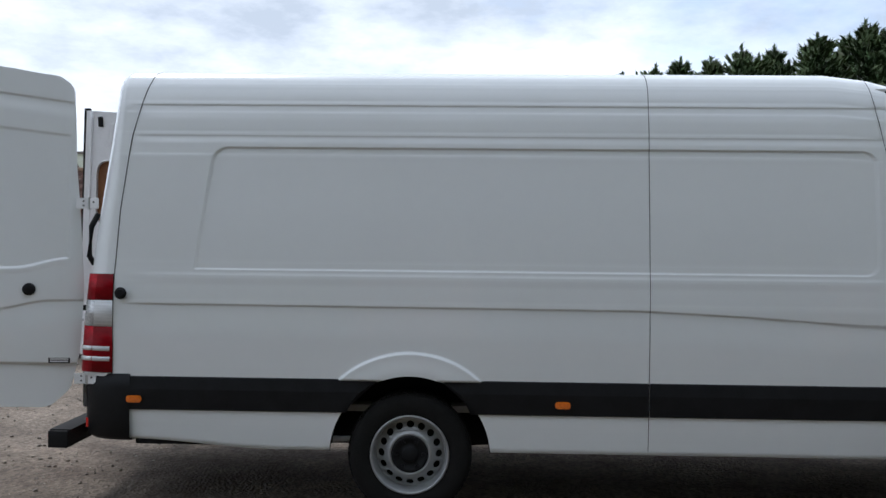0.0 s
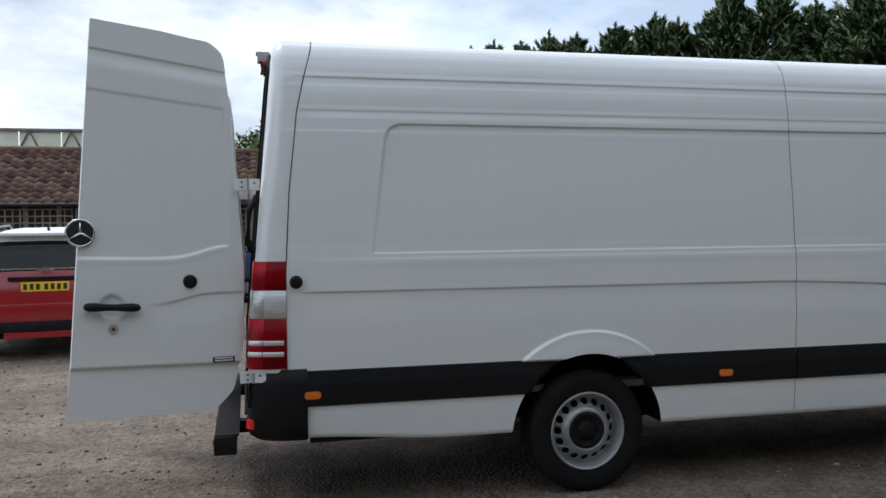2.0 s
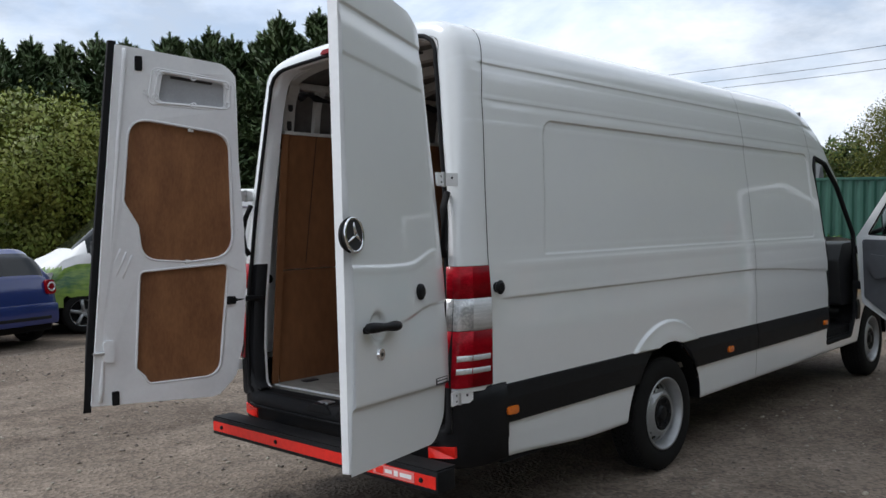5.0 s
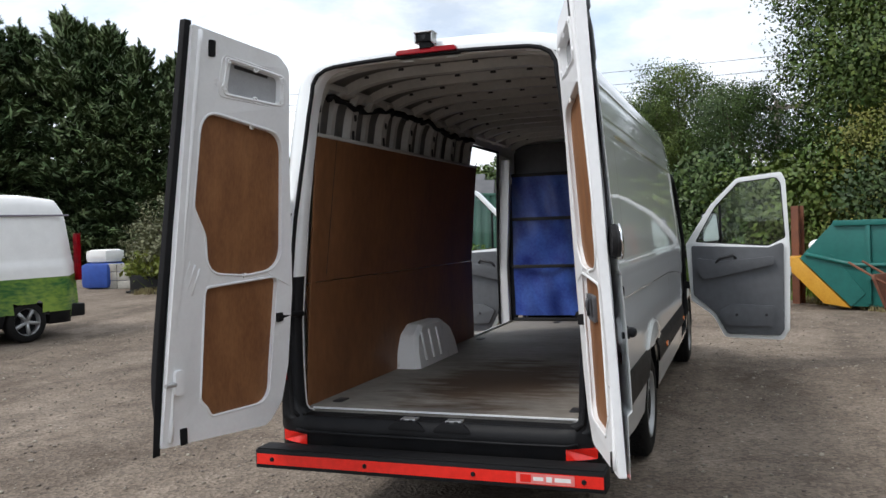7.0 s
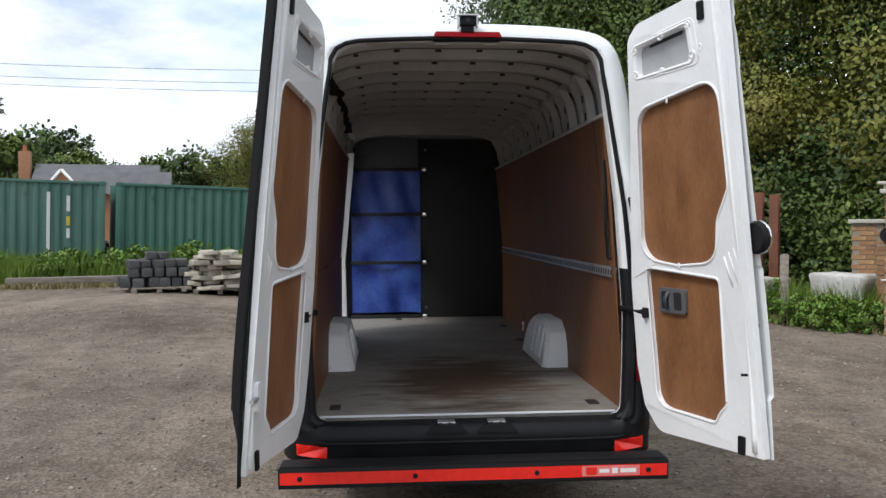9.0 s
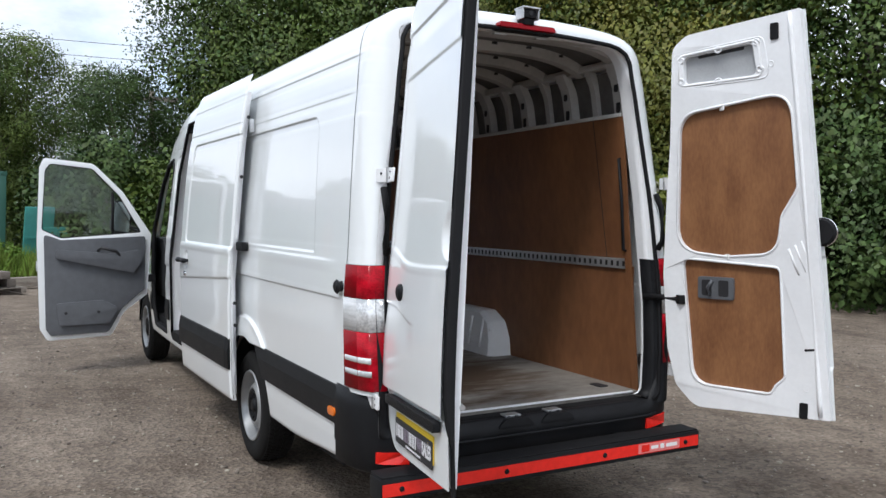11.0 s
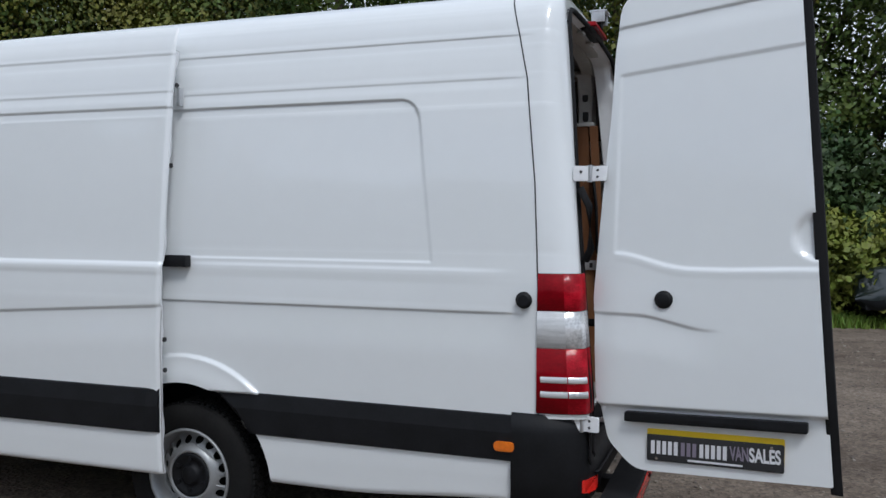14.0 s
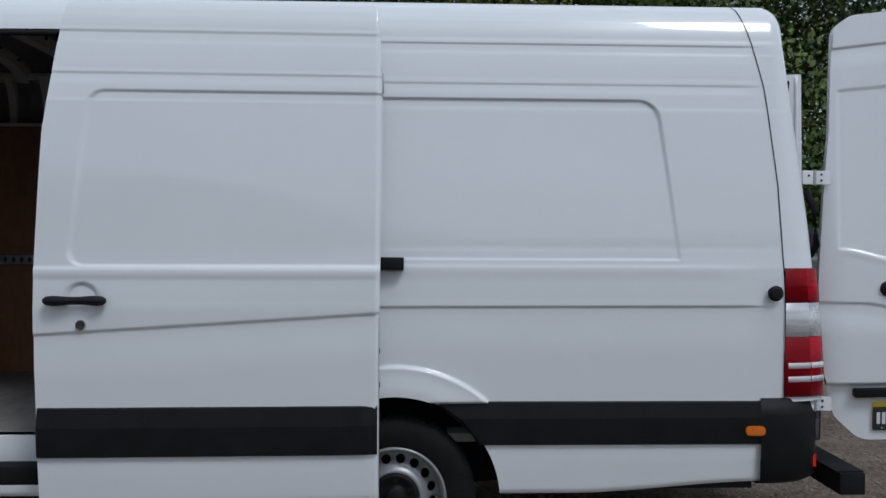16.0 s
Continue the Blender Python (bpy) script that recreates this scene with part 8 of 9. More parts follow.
PC = pillar("brick_pillar", "tall brick gate pillar with a stepped stone cap", pose(-0.32, -4.35, 0, 0, 0, 4), 0.52, 2.30, 76)
MB = thing("meter_box", "grey metal meter box on the wall", "box", m=pose(-1.15, -3.86, 0, 0, 0, 4))
part("case", box(0, 0.28, 0, 0.16, 0.42, 0.78, 0.012), mat("grey_box_paint", (0.16, 0.17, 0.18), 0.5), MB)
part("box_label", box(0.08, 0.2, 0.16, 0.163, 0.62, 0.68), M_LABEL, MB)
part("leg", box(0.10, 0.18, 0.02, 0.10, 0, 0.42), M_RUST, MB)
ivyb = broad_tree(65, 1.5, 1.1, 9000, 0.09, M_LEAF_L, 0.05, "shrub", "bright green shrub hanging over the brick wall", low=0.0)
copies([ivyb], [(-2.9, -5.6, 1.35), (-3.9, -5.9, 1.3), (-5.0, -6.1, 1.2)], rng)
blades("grass", [(-2.2, -4.0, -6.0, -5.2, 3, 0.35), (0.4, -3.9, -2.2, -4.0, 2, 0.2)], 6000, 0.22, M_GRASS, "short weeds along the wall's foot", 5)

# ---- barn ----
M_TILE = mat("clay_roof_tile", (0.045, 0.023, 0.017), 0.85, col2=(0.13, 0.060, 0.042), scale=3, bump=0.5, bscale=40, rand=0.6)
M_DKWOOD = mat("dark_stained_boards", (0.022, 0.018, 0.015), 0.8, col2=(0.06, 0.048, 0.038), scale=3, stretch=(1, 1, 4), bump=0.3)
BX0, BX1, BY, BZ = -13.0, -0.4, 23.6, 0.10
BARN = thing("barn", "long low barn with a brown clay tile roof and trellised front", "barn", m=pose(0, 0, BZ))
part("front_wall", box(BX0, BX1, BY, BY + 0.15, 0, 2.15), M_DKWOOD, BARN, "dark boarded wall")
part("back_wall", box(BX0, BX1, BY + 5, BY + 5.15, 0, 2.2), M_DKWOOD, BARN)
for x in (BX0, BX1 - 0.15):
    part("gable", solid([[(BY, 0), (BY + 5.1, 0), (BY + 5.1, 2.15), (BY + 2.6, 3.6), (BY, 2.15)]], 0, 0.15, lambda u, v, d, x=x: (x + d, u, v)), M_DKWOOD, BARN)
part("brick_panel", box(BX0 + 0.2, -8.7, BY - 0.06, BY, 0, 2.1), M_MORTAR, BARN, "rendered wall panel")
part("roof_deck", solid([[(BY - 0.3, 2.06), (BY + 2.6, 3.62), (BY + 5.4, 2.06), (BY + 5.4, 2.0), (BY + 2.6, 3.54), (BY - 0.3, 2.0)]], BX0 - 0.2, BX1 + 0.2, lambda u, v, d: (d, u, v)), M_DKWOOD, BARN)
part("gutter", tube([(BX0 - 0.2, BY - 0.36, 2.05), (BX1 + 0.2, BY - 0.36, 2.05)], 0.05, 8), M_INK, BARN, "black gutter")
for i in range(16):
    x = BX0 + 0.4 + i * 0.8
    part("wall_post", box(x - 0.05, x + 0.05, BY - 0.07, BY, 0, 2.1, 0.005), M_WOODGREY, BARN)
# trellis panels: posts and a lattice of laths
for p0 in (-8.45, -6.6, -4.75, -2.9):
    TR = thing("trellis_panel", "grey timber trellis on the barn front", "trellis", "trellis panels", m=pose(p0, BY - 0.12, BZ))
    for i in range(11):
        part("lath", box(i * 0.175, i * 0.175 + 0.035, -0.02, 0, 0.55, 1.95), M_WOODGREY, TR)
    for j in range(9):
        part("lath", box(0, 1.785, -0.035, -0.02, 0.55 + j * 0.17, 0.585 + j * 0.17), M_WOODGREY, TR)
# roof tiles: shared wavy tile, the near slope laid in rows
tv, tf = [], []
for i in range(7):
    u = i / 6
    for v in (0, 1):
        tv.append((0.30 * u, 0.36 * v, 0.035 * math.sin(u * math.pi * 2) + 0.028 - 0.014 * v))
for i in range(6):
    a = 2 * i
    tf.append((a, a + 2, a + 3, a + 1))
tv += [(v[0], v[1], v[2] - 0.018) for v in tv[0::2]]
for i in range(6):
    tf.append((2 * i, 14 + i, 15 + i, 2 * i + 2))
tile_me = mesh_of("roof_tile", tv, tf)
tile_me.materials.append(M_TILE)
slope = math.atan2(3.62 - 2.06, 2.9)
n_rows = 11
made = 0
rest_v, rest_f = [], []
r = np.random.RandomState(12)
T0 = Matrix.Translation((0, BY - 0.34, 2.07)) @ Matrix.Rotation(slope, 4, "X")
for j in range(n_rows):
    for i in range(int((BX1 - BX0 + 0.4) / 0.29)):
        x = BX0 - 0.2 + i * 0.29
        m = T0 @ Matrix.Translation((x + r.normal() * 0.006, j * 0.30, 0.006 + r.normal() * 0.004)) @ Matrix.Rotation(r.normal() * 0.015, 4, "Z")
        if -9.0 < x < -1.2 and made < 300:
            o = new("roof_tile", tile_me)
            o.parent = BARN
            o.matrix_local = m
            made += 1
        else:
            k = len(rest_v)
            rest_v += [m @ Vector(v) for v in tv]
            rest_f += [tuple(k + q for q in f) for f in tf]
tagged(part("roof_tiles", mesh_of("tiles", rest_v, rest_f), M_TILE, BARN), kind="stuff")
part("ridge", tube([(BX0 - 0.2, BY + 2.6, 3.66), (BX1 + 0.2, BY + 2.6, 3.66)], 0.11, 8), M_TILE, BARN, "half-round ridge tiles")
# glazed roof of a greenhouse behind
GH = thing("greenhouse", "white-framed greenhouse roof behind the barn", "greenhouse", m=pose(0, 0, BZ))
M_GHG = mat("milky_glazing", (0.74, 0.76, 0.60), 0.35, var=0.1, scale=1.5)
# weeds and low shrubs in the bed along the barn's foot
for i, (x, y, sc) in enumerate([(-8.1, 23.0, 0.45), (-6.6, 22.9, 0.55), (-5.5, 23.1, 0.65), (-3.7, 23.0, 0.7), (-2.6, 23.1, 0.5)]):
    c = copy_thing(WEED[i % 2], pose(x, y, float(ground_z(x, y)) - 0.02, 0, 0, 70 * i))
    c.scale = (sc, sc, sc)
    tagged(c, label="yellow-green shrub in the bed along the barn", category="shrub", group="shrubs along the barn")
blades("grass", [(-9.0, 22.8, -1.5, 22.8, 3, 0.35)], 3500, 0.10, M_GRASS, "mossy grass along the barn's foot", 8)
part("base", box(-15, -3.4, 29.4, 33, 0, 3.86), M_DKWOOD, GH)
part("top_beam", box(-15, -4.3, 29.26, 29.42, 4.52, 4.60), M_WOODGREY, GH)
part("sill_beam", box(-15, -3.3, 29.26, 29.42, 3.78, 3.92), M_WOODGREY, GH)
part("hip_rafter", tube([(-4.3, 29.3, 4.56), (-3.3, 29.3, 3.88)], 0.04, 6), M_WOODGREY, GH)
for i in range(8):
    x = -14.3 + i * 1.25
    part("pane", box(x, x + 1.22, 29.36, 29.38, 3.92, 4.54), M_GHG, GH)
    part("brace", tube([(x, 29.30, 3.92), (x + 0.3, 29.30, 4.54)], 0.03, 6), M_WOODGREY, GH)
    part("brace", tube([(x + 0.6, 29.30, 3.92), (x + 0.3, 29.30, 4.54)], 0.03, 6), M_WOODGREY, GH)
part("pane", solid([[(-4.3, 3.92), (-3.36, 3.92), (-4.3, 4.54)]], 29.36, 29.38, lambda u, v, d: (u, d, v)), M_GHG, GH)

# ---- house beyond the containers, pole and wires ----
HS = thing("house", "brick house with grey slate roof and white gable boards", "house", m=pose(-6.5 + 50 * math.cos(radians(18.6)), 6.5 + 50 * math.sin(radians(18.6)), 0.9, 0, 0, 12 - 90))
M_SLATE = mat("grey_slate", (0.075, 0.078, 0.085), 0.7, col2=(0.13, 0.13, 0.135), scale=2, bump=0.3, bscale=18)
M_FARBRICK = mat("far_orange_brick", (0.34, 0.17, 0.09), 0.9, var=0.15, scale=6)
part("wall", box(-3.2, 3.6, 0, 5, 0, 2.6), M_FARBRICK, HS)
part("gable_wall", solid([[(-2.6, 2.6), (-0.9, 2.6), (-1.75, 3.75)]], -0.4, 0.1, lambda u, v, d: (u, d, v)), M_FARBRICK, HS)
part("roof", solid([[(-0.3, 2.55), (2.5, 4.35), (5.3, 2.55)]], -3.5, 3.2, lambda u, v, d: (d, u, v)), M_SLATE, HS)
part("roof", solid([[(-0.7, 2.5), (0.8, 3.85), (1.2, 3.85), (2.6, 2.5)]], 0.6, 3.9, lambda u, v, d: (d, u, v)), M_SLATE, HS)
for s in (-1, 1):
    part("gable_board", tube([(-1.75, -0.45, 3.85), (-1.75 + s * 1.15, -0.45, 2.5)], 0.09, 6), M_LABEL, HS)
part("porch_roof", solid([[(-2.85, 2.55), (-1.75, 3.8), (-0.65, 2.55)]], -0.35, 2.2, lambda u, v, d: (u, d, v)), M_SLATE, HS)
ch = part("chimney", box(-4.3, -3.7, 1.8, 2.4, 2.5, 5.0, 0.01), M_FARBRICK, HS)
part("chimney_pot", cyl((-4.0, 2.1, 5.0), (-4.0, 2.1, 5.35), 0.12, 0.1, 10), M_TERRA, ch)
UP = thing("utility_pole", "grey timber utility pole with a crossarm and transformer", "pole", m=pose(26.5, 3.3, 0))
part("pole", tube([(0, 0, 0), (0, 0, 6.1)], [0.13, 0.09], 10), M_WOODGREY, UP)
part("crossarm", box(-0.08, 0.08, -0.9, 0.9, 5.75, 5.9), M_WOODGREY, UP)
part("transformer", box(-0.25, 0.25, -0.35, 0.15, 3.3, 3.9, 0.04), M_ZINC, UP)
for k, (p, q) in enumerate((((46, 45, 11.6), (38, -3, 9.2)), ((46, 45.6, 11.2), (38, -3, 8.7)), ((46, 44.4, 12.3), (38, -3, 9.9)))):
    w = thing("power_line", "thin overhead power line", "cable", "overhead lines")
    pts = []
    for t in np.linspace(-0.6, 1.0, 24):
        v = Vector(p).lerp(Vector(q), t)
        v.z -= 0.5 * math.sin(math.pi * max(0, min(1, t)))
        pts.append(v)
    part("wire", tube(pts, 0.014, 5), M_INK, w)


# ---- parked vehicles ----
def car_wheel(r, w=0.2, spokes=5):
    t = thing("wheel", "", "")
    k = r / 0.33
    part("tyre", lathe([(0.215 * k, -w / 2), (0.30 * k, -w / 2 - 0.005), (0.325 * k, -w / 2 + 0.02), (0.33 * k, 0), (0.325 * k, w / 2 - 0.02), (0.30 * k, w / 2), (0.215 * k, w / 2)], 36), M_TYRE, t)
    rim = part("rim", lathe([(0.218 * k, -w / 2), (0.205 * k, -w / 2 + 0.015), (0.20 * k, 0.0)], 36), M_SILVER, t)
    for i in range(spokes):
        a = 2 * math.pi * i / spokes
        part("spoke", tube([(0.03 * math.cos(a), -w / 2 + 0.03, 0.03 * math.sin(a)), (0.205 * k * math.cos(a), -w / 2 + 0.02, 0.205 * k * math.sin(a))], 0.030 * k, 6), M_SILVER, rim)
    part("hub", cyl((0, -w / 2 + 0.01, 0), (0, 0, 0), 0.05 * k, 0.06 * k, 14), M_SILVER, t)
    part("brake_disc", cyl((0, 0.0, 0), (0, 0.02, 0), 0.19 * k, 0.19 * k, 20), M_RUBBER, t)
    return t


def car(name, label, m, L, W, top, belt, paint, roof_paint, wheel_x, wheel_r, side_glass, rear_glass, screen, lower=None, low_z=None, arch=None, zl=0.2, roof_t=0.93):
    """A road car from its roof line and waist line; x runs from the rear (0) to the nose (L)."""
    car_ob = thing(name, label, "car" if "van" not in name else "van", m=m)
    xs = np.r_[np.linspace(0, 0.12, 10), np.linspace(0.14, 0.9, 36), np.linspace(0.93, L - 0.9, 60), np.linspace(L - 0.87, L - 0.1, 36), np.linspace(L - 0.09, L, 10)]
    zt = np.interp(xs, *np.array(top).T)
    zb = np.minimum(np.interp(xs, *np.array(belt).T), zt - 0.012)
    w = W / 2 * (1 - 0.16 * smooth(0.45, 0, xs) ** 2 - 0.22 * smooth(L - 0.6, L, xs) ** 2)
    zlow = zl + 0.14 * smooth(0.25, 0, xs) + 0.12 * smooth(L - 0.3, L, xs)
    lo_t = [0, 0.08, 0.2, 0.35, 0.5, 0.62, 0.75, 0.88, 0.96, 1.0]
    lo_w = [0.92, 0.97, 0.995, 1.0, 1.0, 0.998, 0.99, 0.975, 0.955, 0.93]
    hi_t = [0.06, 0.14, 0.3, 0.5, 0.7, 0.84, 0.93, 0.98, 1.0, 1.0, 1.0, 1.0]
    hi_w = [0.915, 0.90, 0.865, 0.82, 0.77, 0.72, 0.66, 0.58, 0.47, 0.32, 0.16, 0.0]
    cols = []
    flat = smooth(0.10, 0.35, zt - zb)
    for t, f in zip(lo_t, lo_w):
        cols.append((w * f, zlow + (zb - zlow) * t))
    for t, f in zip(hi_t, hi_w):
        f0 = np.interp(f, [0, 0.9], [0, 0.93])
        cols.append((w * (f * flat + f0 * (1 - flat)), zb + (zt - zb) * t + 0.012 * (1 - f)))
    n = len(cols)
    Y = np.stack([c[0] for c in cols], 1)
    Z = np.stack([c[1] for c in cols], 1)
    X = np.repeat(xs[:, None], n, 1)
    holes = [(lambda x, z, a=a: np.hypot(x - a, np.maximum(z - wheel_r, 0)) - (wheel_r + 0.055)) for a in wheel_x]
    lowpart = np.arange(n)[None, :] < 9
    dmin = np.minimum(*[np.where(lowpart, h(X, Z), 9) for h in holes])
    Xs, Zs = snap(X, Z, lambda x, z: -np.minimum(holes[0](x, z), holes[1](x, z)))
    near = lowpart & (np.abs(dmin) < 0.06)
    X, Z = np.where(near, Xs, X), np.where(near, Zs, Z)
    mN = len(xs)
    idx = np.arange(mN * n).reshape(mN, n)
    q0 = np.stack([idx[:-1, :-1], idx[1:, :-1], idx[1:, 1:], idx[:-1, 1:]], -1).reshape(-1, 4)
    ok = (dmin.reshape(-1)[q0] > 0).any(1)
    q0 = q0[ok]
    row = q0[:, 0] % n
    cx = X.reshape(-1)[q0].mean(1)
    cz = Z.reshape(-1)[q0].mean(1)
    hgt = (zt - zb)[np.minimum(q0[:, 0] // n, mN - 1)]
    kind = np.full(len(q0), 0)
    kind[(row >= 11) & (row <= 15) & (hgt > 0.2) & np.any([(cx > a) & (cx < b) for a, b in side_glass], axis=0)] = 1
    kind[(row >= 15) & (cx > rear_glass[0]) & (cx < rear_glass[1])] = 2
    kind[(row >= 15) & (cx > screen[0]) & (cx < screen[1])] = 3
    if roof_paint:
        kind[(kind == 0) & (row >= 15) & (hgt > 0.3)] = 4
    if lower:
        kind[(kind == 0) & (cz < low_z)] = 5
    if arch:
        kind[((kind == 0) | (kind == 5)) & (cz < zl + 0.16)] = 6
    names = {0: ("body", paint), 1: ("side_window", M_GLASSD), 2: ("rear_window", M_GLASSD), 3: ("windscreen", M_GLASSD), 4: ("roof", roof_paint), 5: ("lower_side", lower), 6: ("sill", M_BLACK)}
    for s in (-1, 1):
        P = np.stack([X, Y * s, Z], -1).reshape(-1, 3)
        for kk, (nm, mm) in names.items():
            sel = q0[kind == kk]
            if len(sel) == 0:
                continue
            if s < 0:
                sel = sel[:, ::-1]
            used = np.unique(sel)
            re = np.full(mN * n, -1)
            re[used] = np.arange(len(used))
            part(nm, mesh_of(nm, P[used], re[sel]), mm, car_ob)
    part("floor_pan", box(0.15, L - 0.15, -W * 0.42, W * 0.42, zl, zl + 0.15), M_RUBBER, car_ob)
    part("cabin_dark", box(side_glass[0][0], side_glass[-1][1], -W * 0.30, W * 0.30, zl + 0.1, float(np.interp(L / 2, *np.array(belt).T)) + 0.06), M_INK, car_ob, "dark seats inside")
    wh = car_wheel(wheel_r)
    first = True
    for a in wheel_x:
        for s in (-1, 1):
            mm = pose(a, s * (W / 2 - 0.12), wheel_r, 0, 11 * a, 0 if s < 0 else 180)
            if first:
                wh.parent, wh.matrix_local, first = car_ob, mm, False
            else:
                copy_thing(wh, mm).parent = car_ob
    return car_ob, (lambda x: float(np.interp(x, xs, w)))


M_GLASSD = mat("dark_car_glass", (0.006, 0.008, 0.009), 0.06, coat=0.05, var=0.1, spec=0.25)
M_REDCAR = mat("red_car_paint", (0.30, 0.006, 0.012), 0.3, coat=1.0, var=0.05, scale=2)
M_BLUECAR = mat("blue_car_paint", (0.008, 0.022, 0.13), 0.3, metal=0.1, coat=1.0, var=0.08, scale=2)
M_DARKCAR = mat("dark_green_car_paint", (0.012, 0.02, 0.02), 0.3, coat=1.0, var=0.05)
M_GRAPHIC = mat("green_landscape_graphic", (0.02, 0.11, 0.03), 0.35, coat=0.8, col2=(0.22, 0.34, 0.05), scale=1.3, stretch=(0.8, 0.8, 2.2), contrast=(0.38, 0.56))


def plate_bars(parent, x, y0, y1, z, h, n=7):
    p = part("number_plate", box(x - 0.012, x, y0, y1, z, z + h, 0.003), M_YELLOW, parent, "yellow number plate with dark bars")
    st = (y1 - y0) / (n + 0.6)
    for i in range(n):
        y = y0 + st * (0.35 + i) + (0.02 if i > 3 else 0)
        part("plate_bar", box(x - 0.0135, x - 0.0115, y, y + st * 0.6, z + h * 0.18, z + h * 0.82), M_INK, p)


# red hatchback with a white roof
gz = float(ground_z(-4.6, 11.4))
MINI, mw = car("red_car", "red hatchback with a white roof parked on gravel", pose(-4.66, 11.15, gz, 0, 0, 97), 4.2, 1.80,
    [(0, 0.62), (0.03, 0.80), (0.10, 1.02), (0.28, 1.32), (0.46, 1.46), (0.9, 1.52), (1.9, 1.54), (2.5, 1.48), (2.75, 1.36), (3.15, 1.04), (3.3, 1.00), (3.9, 0.90), (4.12, 0.74), (4.2, 0.5)],
    [(0, 0.60), (0.06, 0.86), (0.2, 1.04), (0.6, 1.05), (3.1, 1.0), (3.4, 0.97), (4.2, 0.5)], M_REDCAR, M_LABEL, (0.82, 3.45), 0.335, [(0.55, 1.15), (1.2, 2.0), (2.06, 2.9)], (0.11, 0.36), (2.6, 3.14), arch=True, zl=0.24)
for s in (-1, 1):
    part("rear_lamp", solid([fillet([(0.56, 0.80), (0.58, 1.08), (0.76, 1.08), (0.775, 0.80)], 0.05, 4)], -0.03, 0.14, lambda u, v, d, s=s: (d + 0.10 * max(0, v - 0.85) + 0.35 * max(0, u - 0.62), s * u, v), 0.01), M_RED, MINI)
    part("roof_rail", tube([(0.5, s * 0.60, 1.50), (0.6, s * 0.60, 1.56), (1.9, s * 0.60, 1.58), (2.1, s * 0.60, 1.53)], 0.016, 6), M_SILVER, MINI)
plate_bars(MINI, 0.035, -0.26, 0.26, 0.80, 0.11)
part("boot_trim", box(0.02, 0.06, -0.40, 0.40, 0.935, 0.975, 0.01), M_BLACK, MINI)
part("waist_trim", box(0.085, 0.12, -0.62, 0.62, 1.055, 1.075, 0.006), M_CHROME, MINI)
part("bumper_skin", box(-0.035, 0.22, -0.76, 0.76, 0.44, 0.66, 0.05), M_REDCAR, MINI)
part("rear_bumper", box(-0.03, 0.20, -0.74, 0.74, 0.32, 0.455, 0.03), M_BLACK, MINI)
part("rear_skid", box(-0.04, 0.10, -0.45, 0.45, 0.25, 0.33, 0.02), M_REDCAR, MINI)
bd = part("badge", cyl((0.035, 0, 1.06), (0.05, 0, 1.06), 0.04, 0.04, 14), M_CHROME, MINI)
part("badge_wing", box(0.03, 0.045, -0.09, 0.09, 1.05, 1.07, 0.004), M_CHROME, bd)
part("roof_spoiler", box(0.30, 0.55, -0.56, 0.56, 1.45, 1.49, 0.015), M_LABEL, MINI)
part("aerial", tube([(0.62, 0, 1.52), (0.55, 0, 1.60)], [0.02, 0.006], 6), M_INK, MINI)
for i in range(10):
    part("letter_bar", box(0.018, 0.026, -0.45 + i * 0.09, -0.425 + i * 0.09, 0.71, 0.735), M_CHROME, MINI)

# blue hatchback
gz = float(ground_z(-0.9, 15.6))
POLO, pw = car("blue_car", "blue hatchback parked on gravel", pose(-0.85, 15.0, gz, 0, 0, 108), 3.9, 1.66,
    [(0, 0.60), (0.03, 0.80), (0.10, 1.0), (0.34, 1.28), (0.55, 1.41), (1.1, 1.46), (1.9, 1.45), (2.35, 1.36), (2.9, 1.02), (3.1, 0.97), (3.65, 0.86), (3.83, 0.70), (3.9, 0.5)],
    [(0, 0.58), (0.05, 0.82), (0.2, 0.97), (0.6, 0.99), (2.9, 0.93), (3.1, 0.91), (3.9, 0.45)], M_BLUECAR, None, (0.68, 3.13), 0.30, [(0.45, 0.92), (0.98, 1.72), (1.78, 2.6)], (0.12, 0.44), (2.3, 2.88), zl=0.2)
for s in (-1, 1):
    lp = part("rear_lamp", solid([fillet([(0.50, 0.74), (0.52, 0.95), (0.70, 0.95), (0.72, 0.74)], 0.06, 4)], -0.02, 0.16, lambda u, v, d, s=s: (d + 0.02 + 0.30 * max(0, u - 0.56) + 0.15 * max(0, v - 0.8), s * u, v), 0.01), M_RED, POLO)
    part("lamp_ring", tube([(0.0 + 0.012, s * (0.61 + 0.06 * math.cos(a)), 0.85 + 0.06 * math.sin(a)) for a in np.linspace(0, 6.283, 16, endpoint=False)], 0.012, 6, True), M_CLEAR, lp)
    part("door_mirror", box(2.5, 2.62, s * 0.88 - 0.08, s * 0.88 + 0.08, 0.95, 1.07, 0.03), M_BLUECAR, POLO)
    for x in (1.42, 2.3):
        part("door_handle", box(x - 0.09, x + 0.09, s * 0.825 - 0.01, s * 0.825 + 0.015, 0.80, 0.825, 0.006), M_BLUECAR, POLO)
plate_bars(POLO, 0.0, -0.26, 0.26, 0.50, 0.11)
part("rear_bumper", box(-0.04, 0.22, -0.70, 0.70, 0.30, 0.62, 0.06), M_BLUECAR, POLO)
part("bumper_trim", box(-0.045, 0.0, -0.55, 0.55, 0.38, 0.43, 0.01), M_BLACK, POLO)

# white van with a green landscape along its side
gz = float(ground_z(3.0, 16.4))
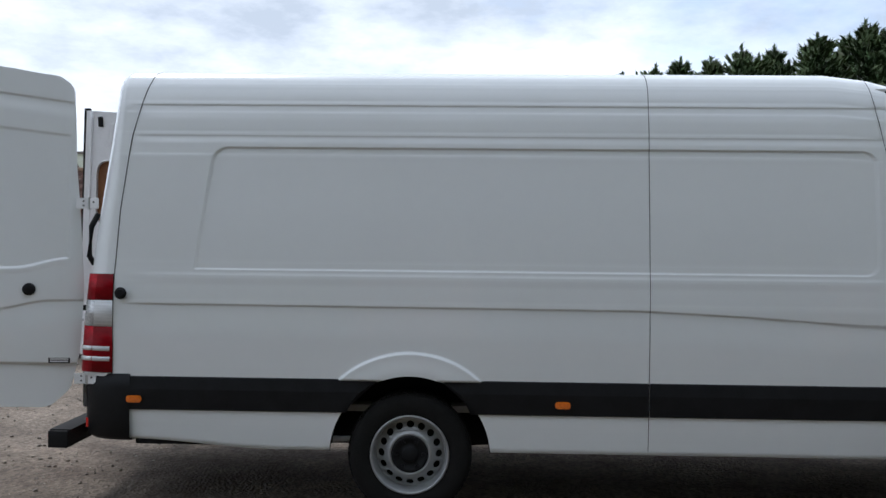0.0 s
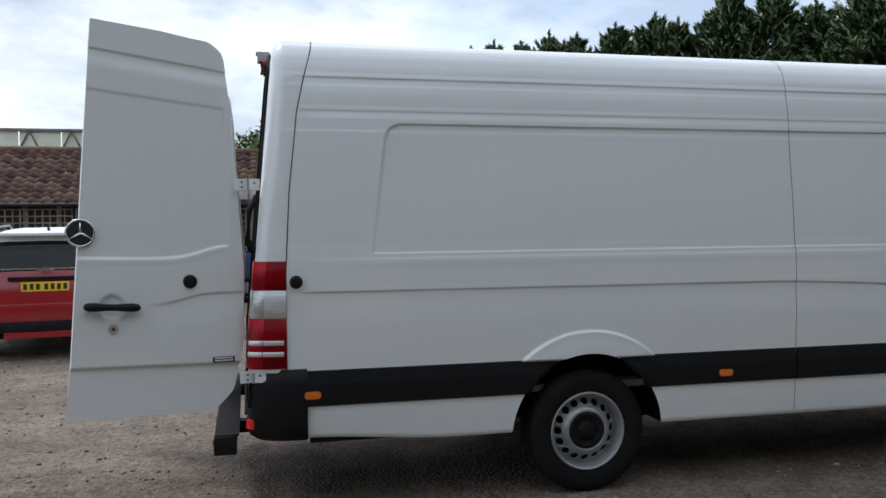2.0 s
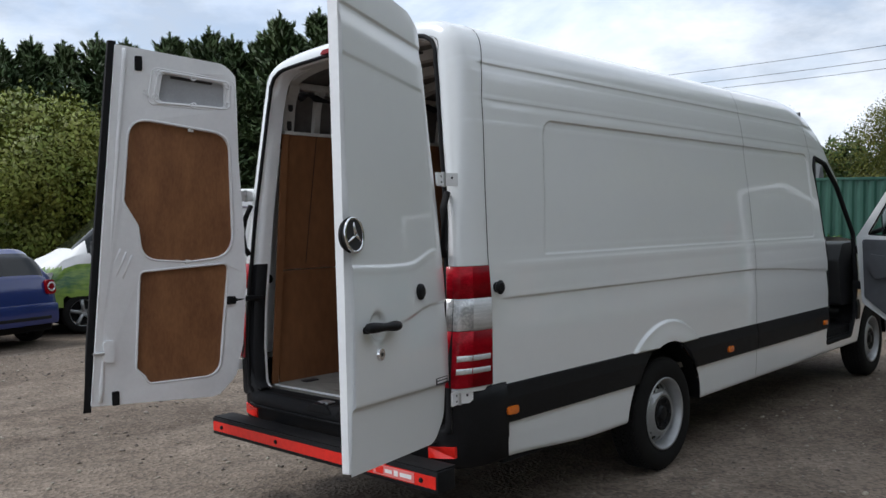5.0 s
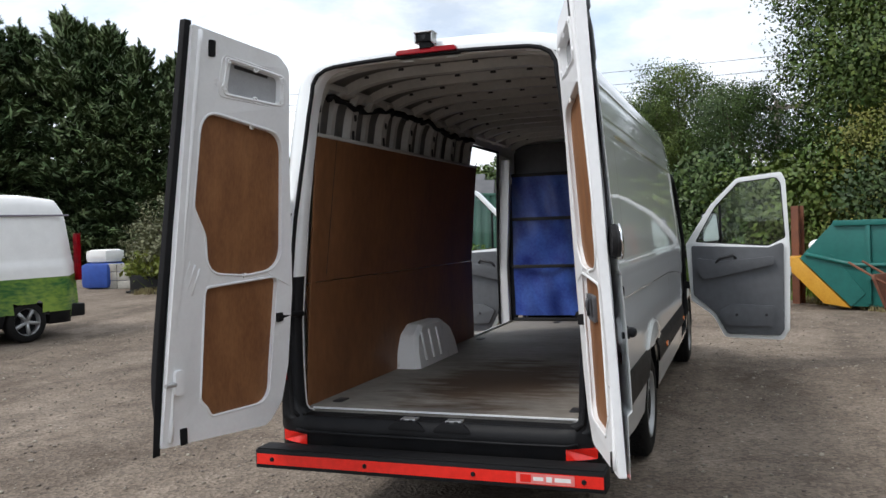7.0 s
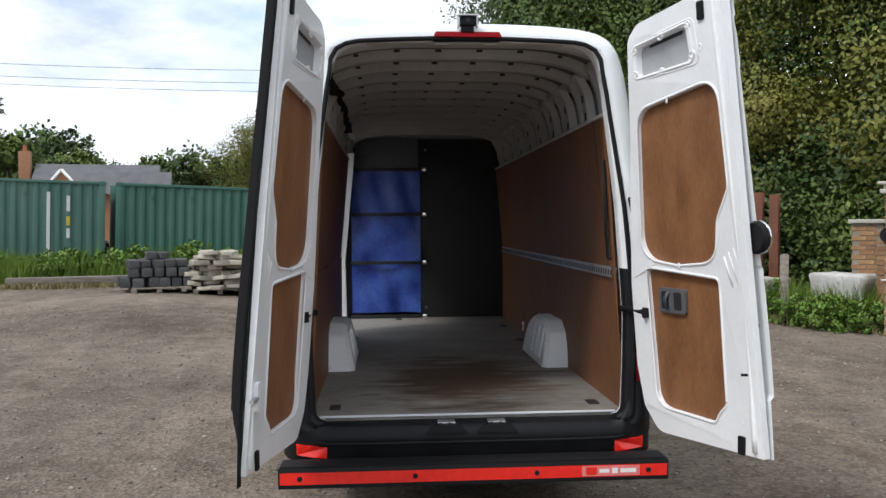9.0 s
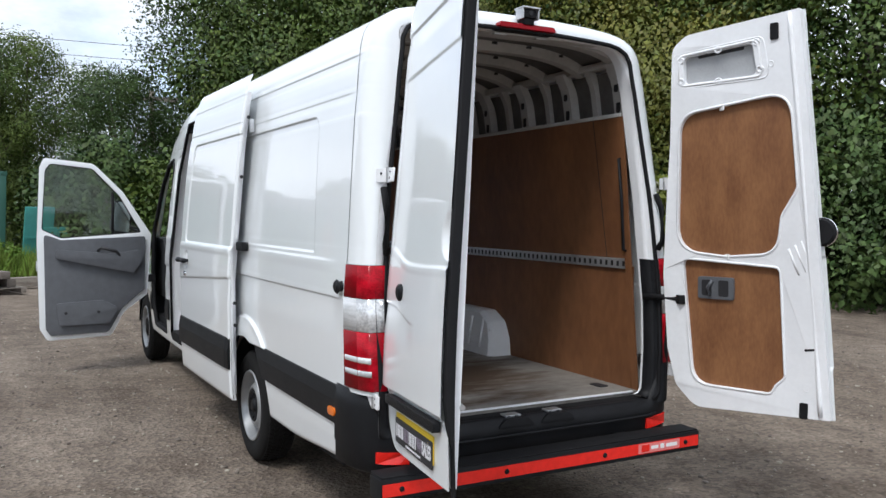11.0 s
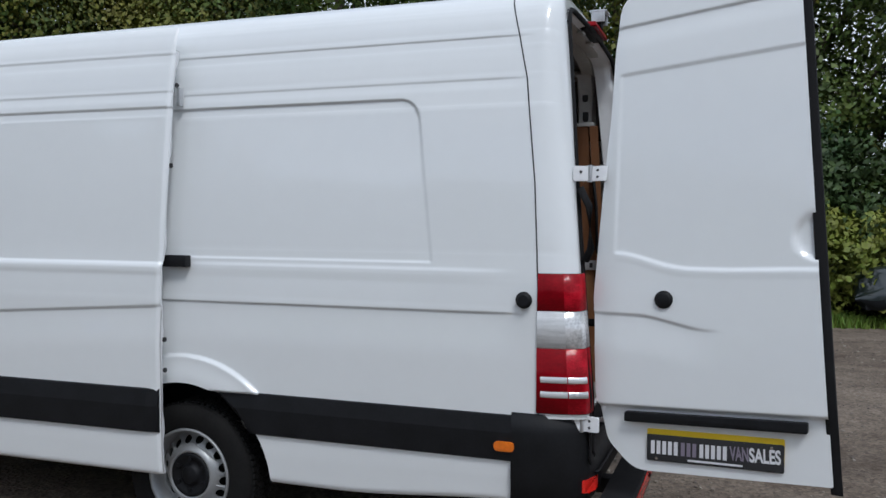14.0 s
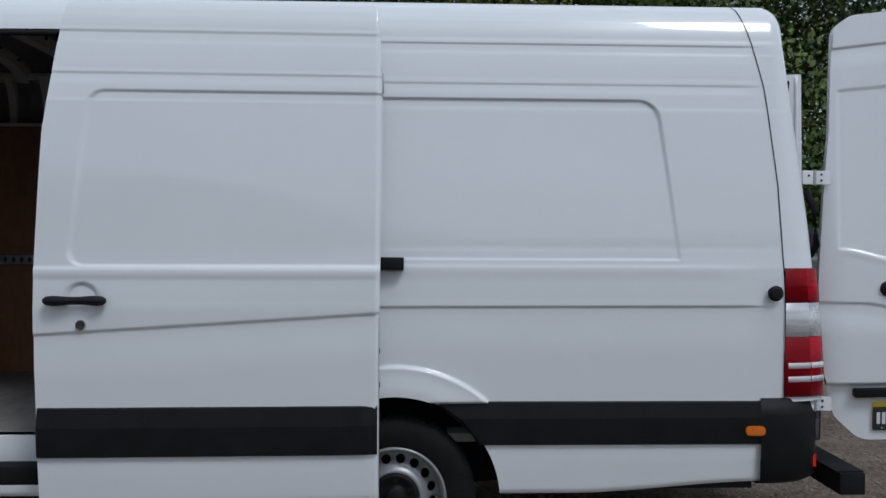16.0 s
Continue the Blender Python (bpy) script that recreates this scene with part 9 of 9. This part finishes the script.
TRA, tw = car("white_van", "white high-roof van with green landscape graphic on its side", pose(5.0, 16.1, gz, 0, 0, 167.6), 5.3, 1.98,
    [(0, 0.9), (0.02, 1.6), (0.06, 2.2), (0.2, 2.34), (0.8, 2.40), (3.0, 2.38), (3.5, 2.20), (3.75, 1.98), (4.45, 1.36), (4.6, 1.28), (5.1, 1.08), (5.25, 0.85), (5.3, 0.5)],
    [(0, 0.85), (0.03, 1.30), (4.4, 1.25), (4.6, 1.18), (5.3, 0.45)], M_LABEL, None, (1.0, 4.32), 0.335, [(3.12, 4.22)], (-1, -0.5), (3.78, 4.44), lower=M_GRAPHIC, low_z=1.08, arch=True, zl=0.26)
for s in (-1, 1):
    part("roof_stripe", tube([(0.1, s * 0.80, 2.06), (3.3, s * 0.78, 2.04), (3.6, s * 0.74, 1.96)], 0.018, 6), M_GREYTXT, TRA)
    part("door_mirror", box(4.02, 4.2, s * 1.08 - 0.12, s * 1.08 + 0.12, 1.25, 1.5, 0.04), M_BLACK, TRA)
    part("door_handle", box(2.95, 3.1, s * 0.985, s * 1.0, 1.10, 1.13), M_BLACK, TRA) if s > 0 else part("door_handle", box(2.95, 3.1, -1.0, -0.985, 1.10, 1.13), M_BLACK, TRA)
    part("side_moulding", box(1.5, 3.85, s * 0.99 - 0.015, s * 0.99 + 0.015, 0.58, 0.68, 0.01), M_BLACK, TRA)
    part("headlamp", solid([fillet([(4.85, 0.80), (4.75, 1.02), (5.02, 0.98), (5.15, 0.78)], 0.03, 3)], 0, 0.05, lambda u, v, d, s=s: (u, s * (tw(u) * 0.985 + 0.01 - d), v)), M_CLEAR, TRA)
    part("rear_lamp", box(-0.02, 0.05, s * 0.88 - 0.06, s * 0.88 + 0.06, 0.95, 1.75, 0.01), M_RED, TRA)
part("front_bumper", box(4.95, 5.36, -0.85, 0.85, 0.30, 0.62, 0.08), M_BLACK, TRA)
part("rear_bumper", box(-0.08, 0.2, -0.92, 0.92, 0.34, 0.56, 0.04), M_BLACK, TRA)

# dark estate car by the hedge
EST, ew = car("dark_car", "dark green off-road estate car beside the hedge", pose(-9.2, -5.6, 0, 0, 0, 4), 4.6, 1.86,
    [(0, 0.7), (0.03, 1.0), (0.12, 1.25), (0.35, 1.58), (0.8, 1.66), (2.3, 1.66), (2.75, 1.56), (3.25, 1.14), (3.5, 1.09), (4.3, 0.98), (4.52, 0.8), (4.6, 0.5)],
    [(0, 0.66), (0.06, 1.0), (0.3, 1.10), (3.3, 1.05), (4.6, 0.5)], M_DARKCAR, None, (0.85, 3.65), 0.36, [(0.5, 1.0), (1.06, 1.9), (1.96, 2.95)], (0.13, 0.36), (2.72, 3.24), arch=True, zl=0.3)
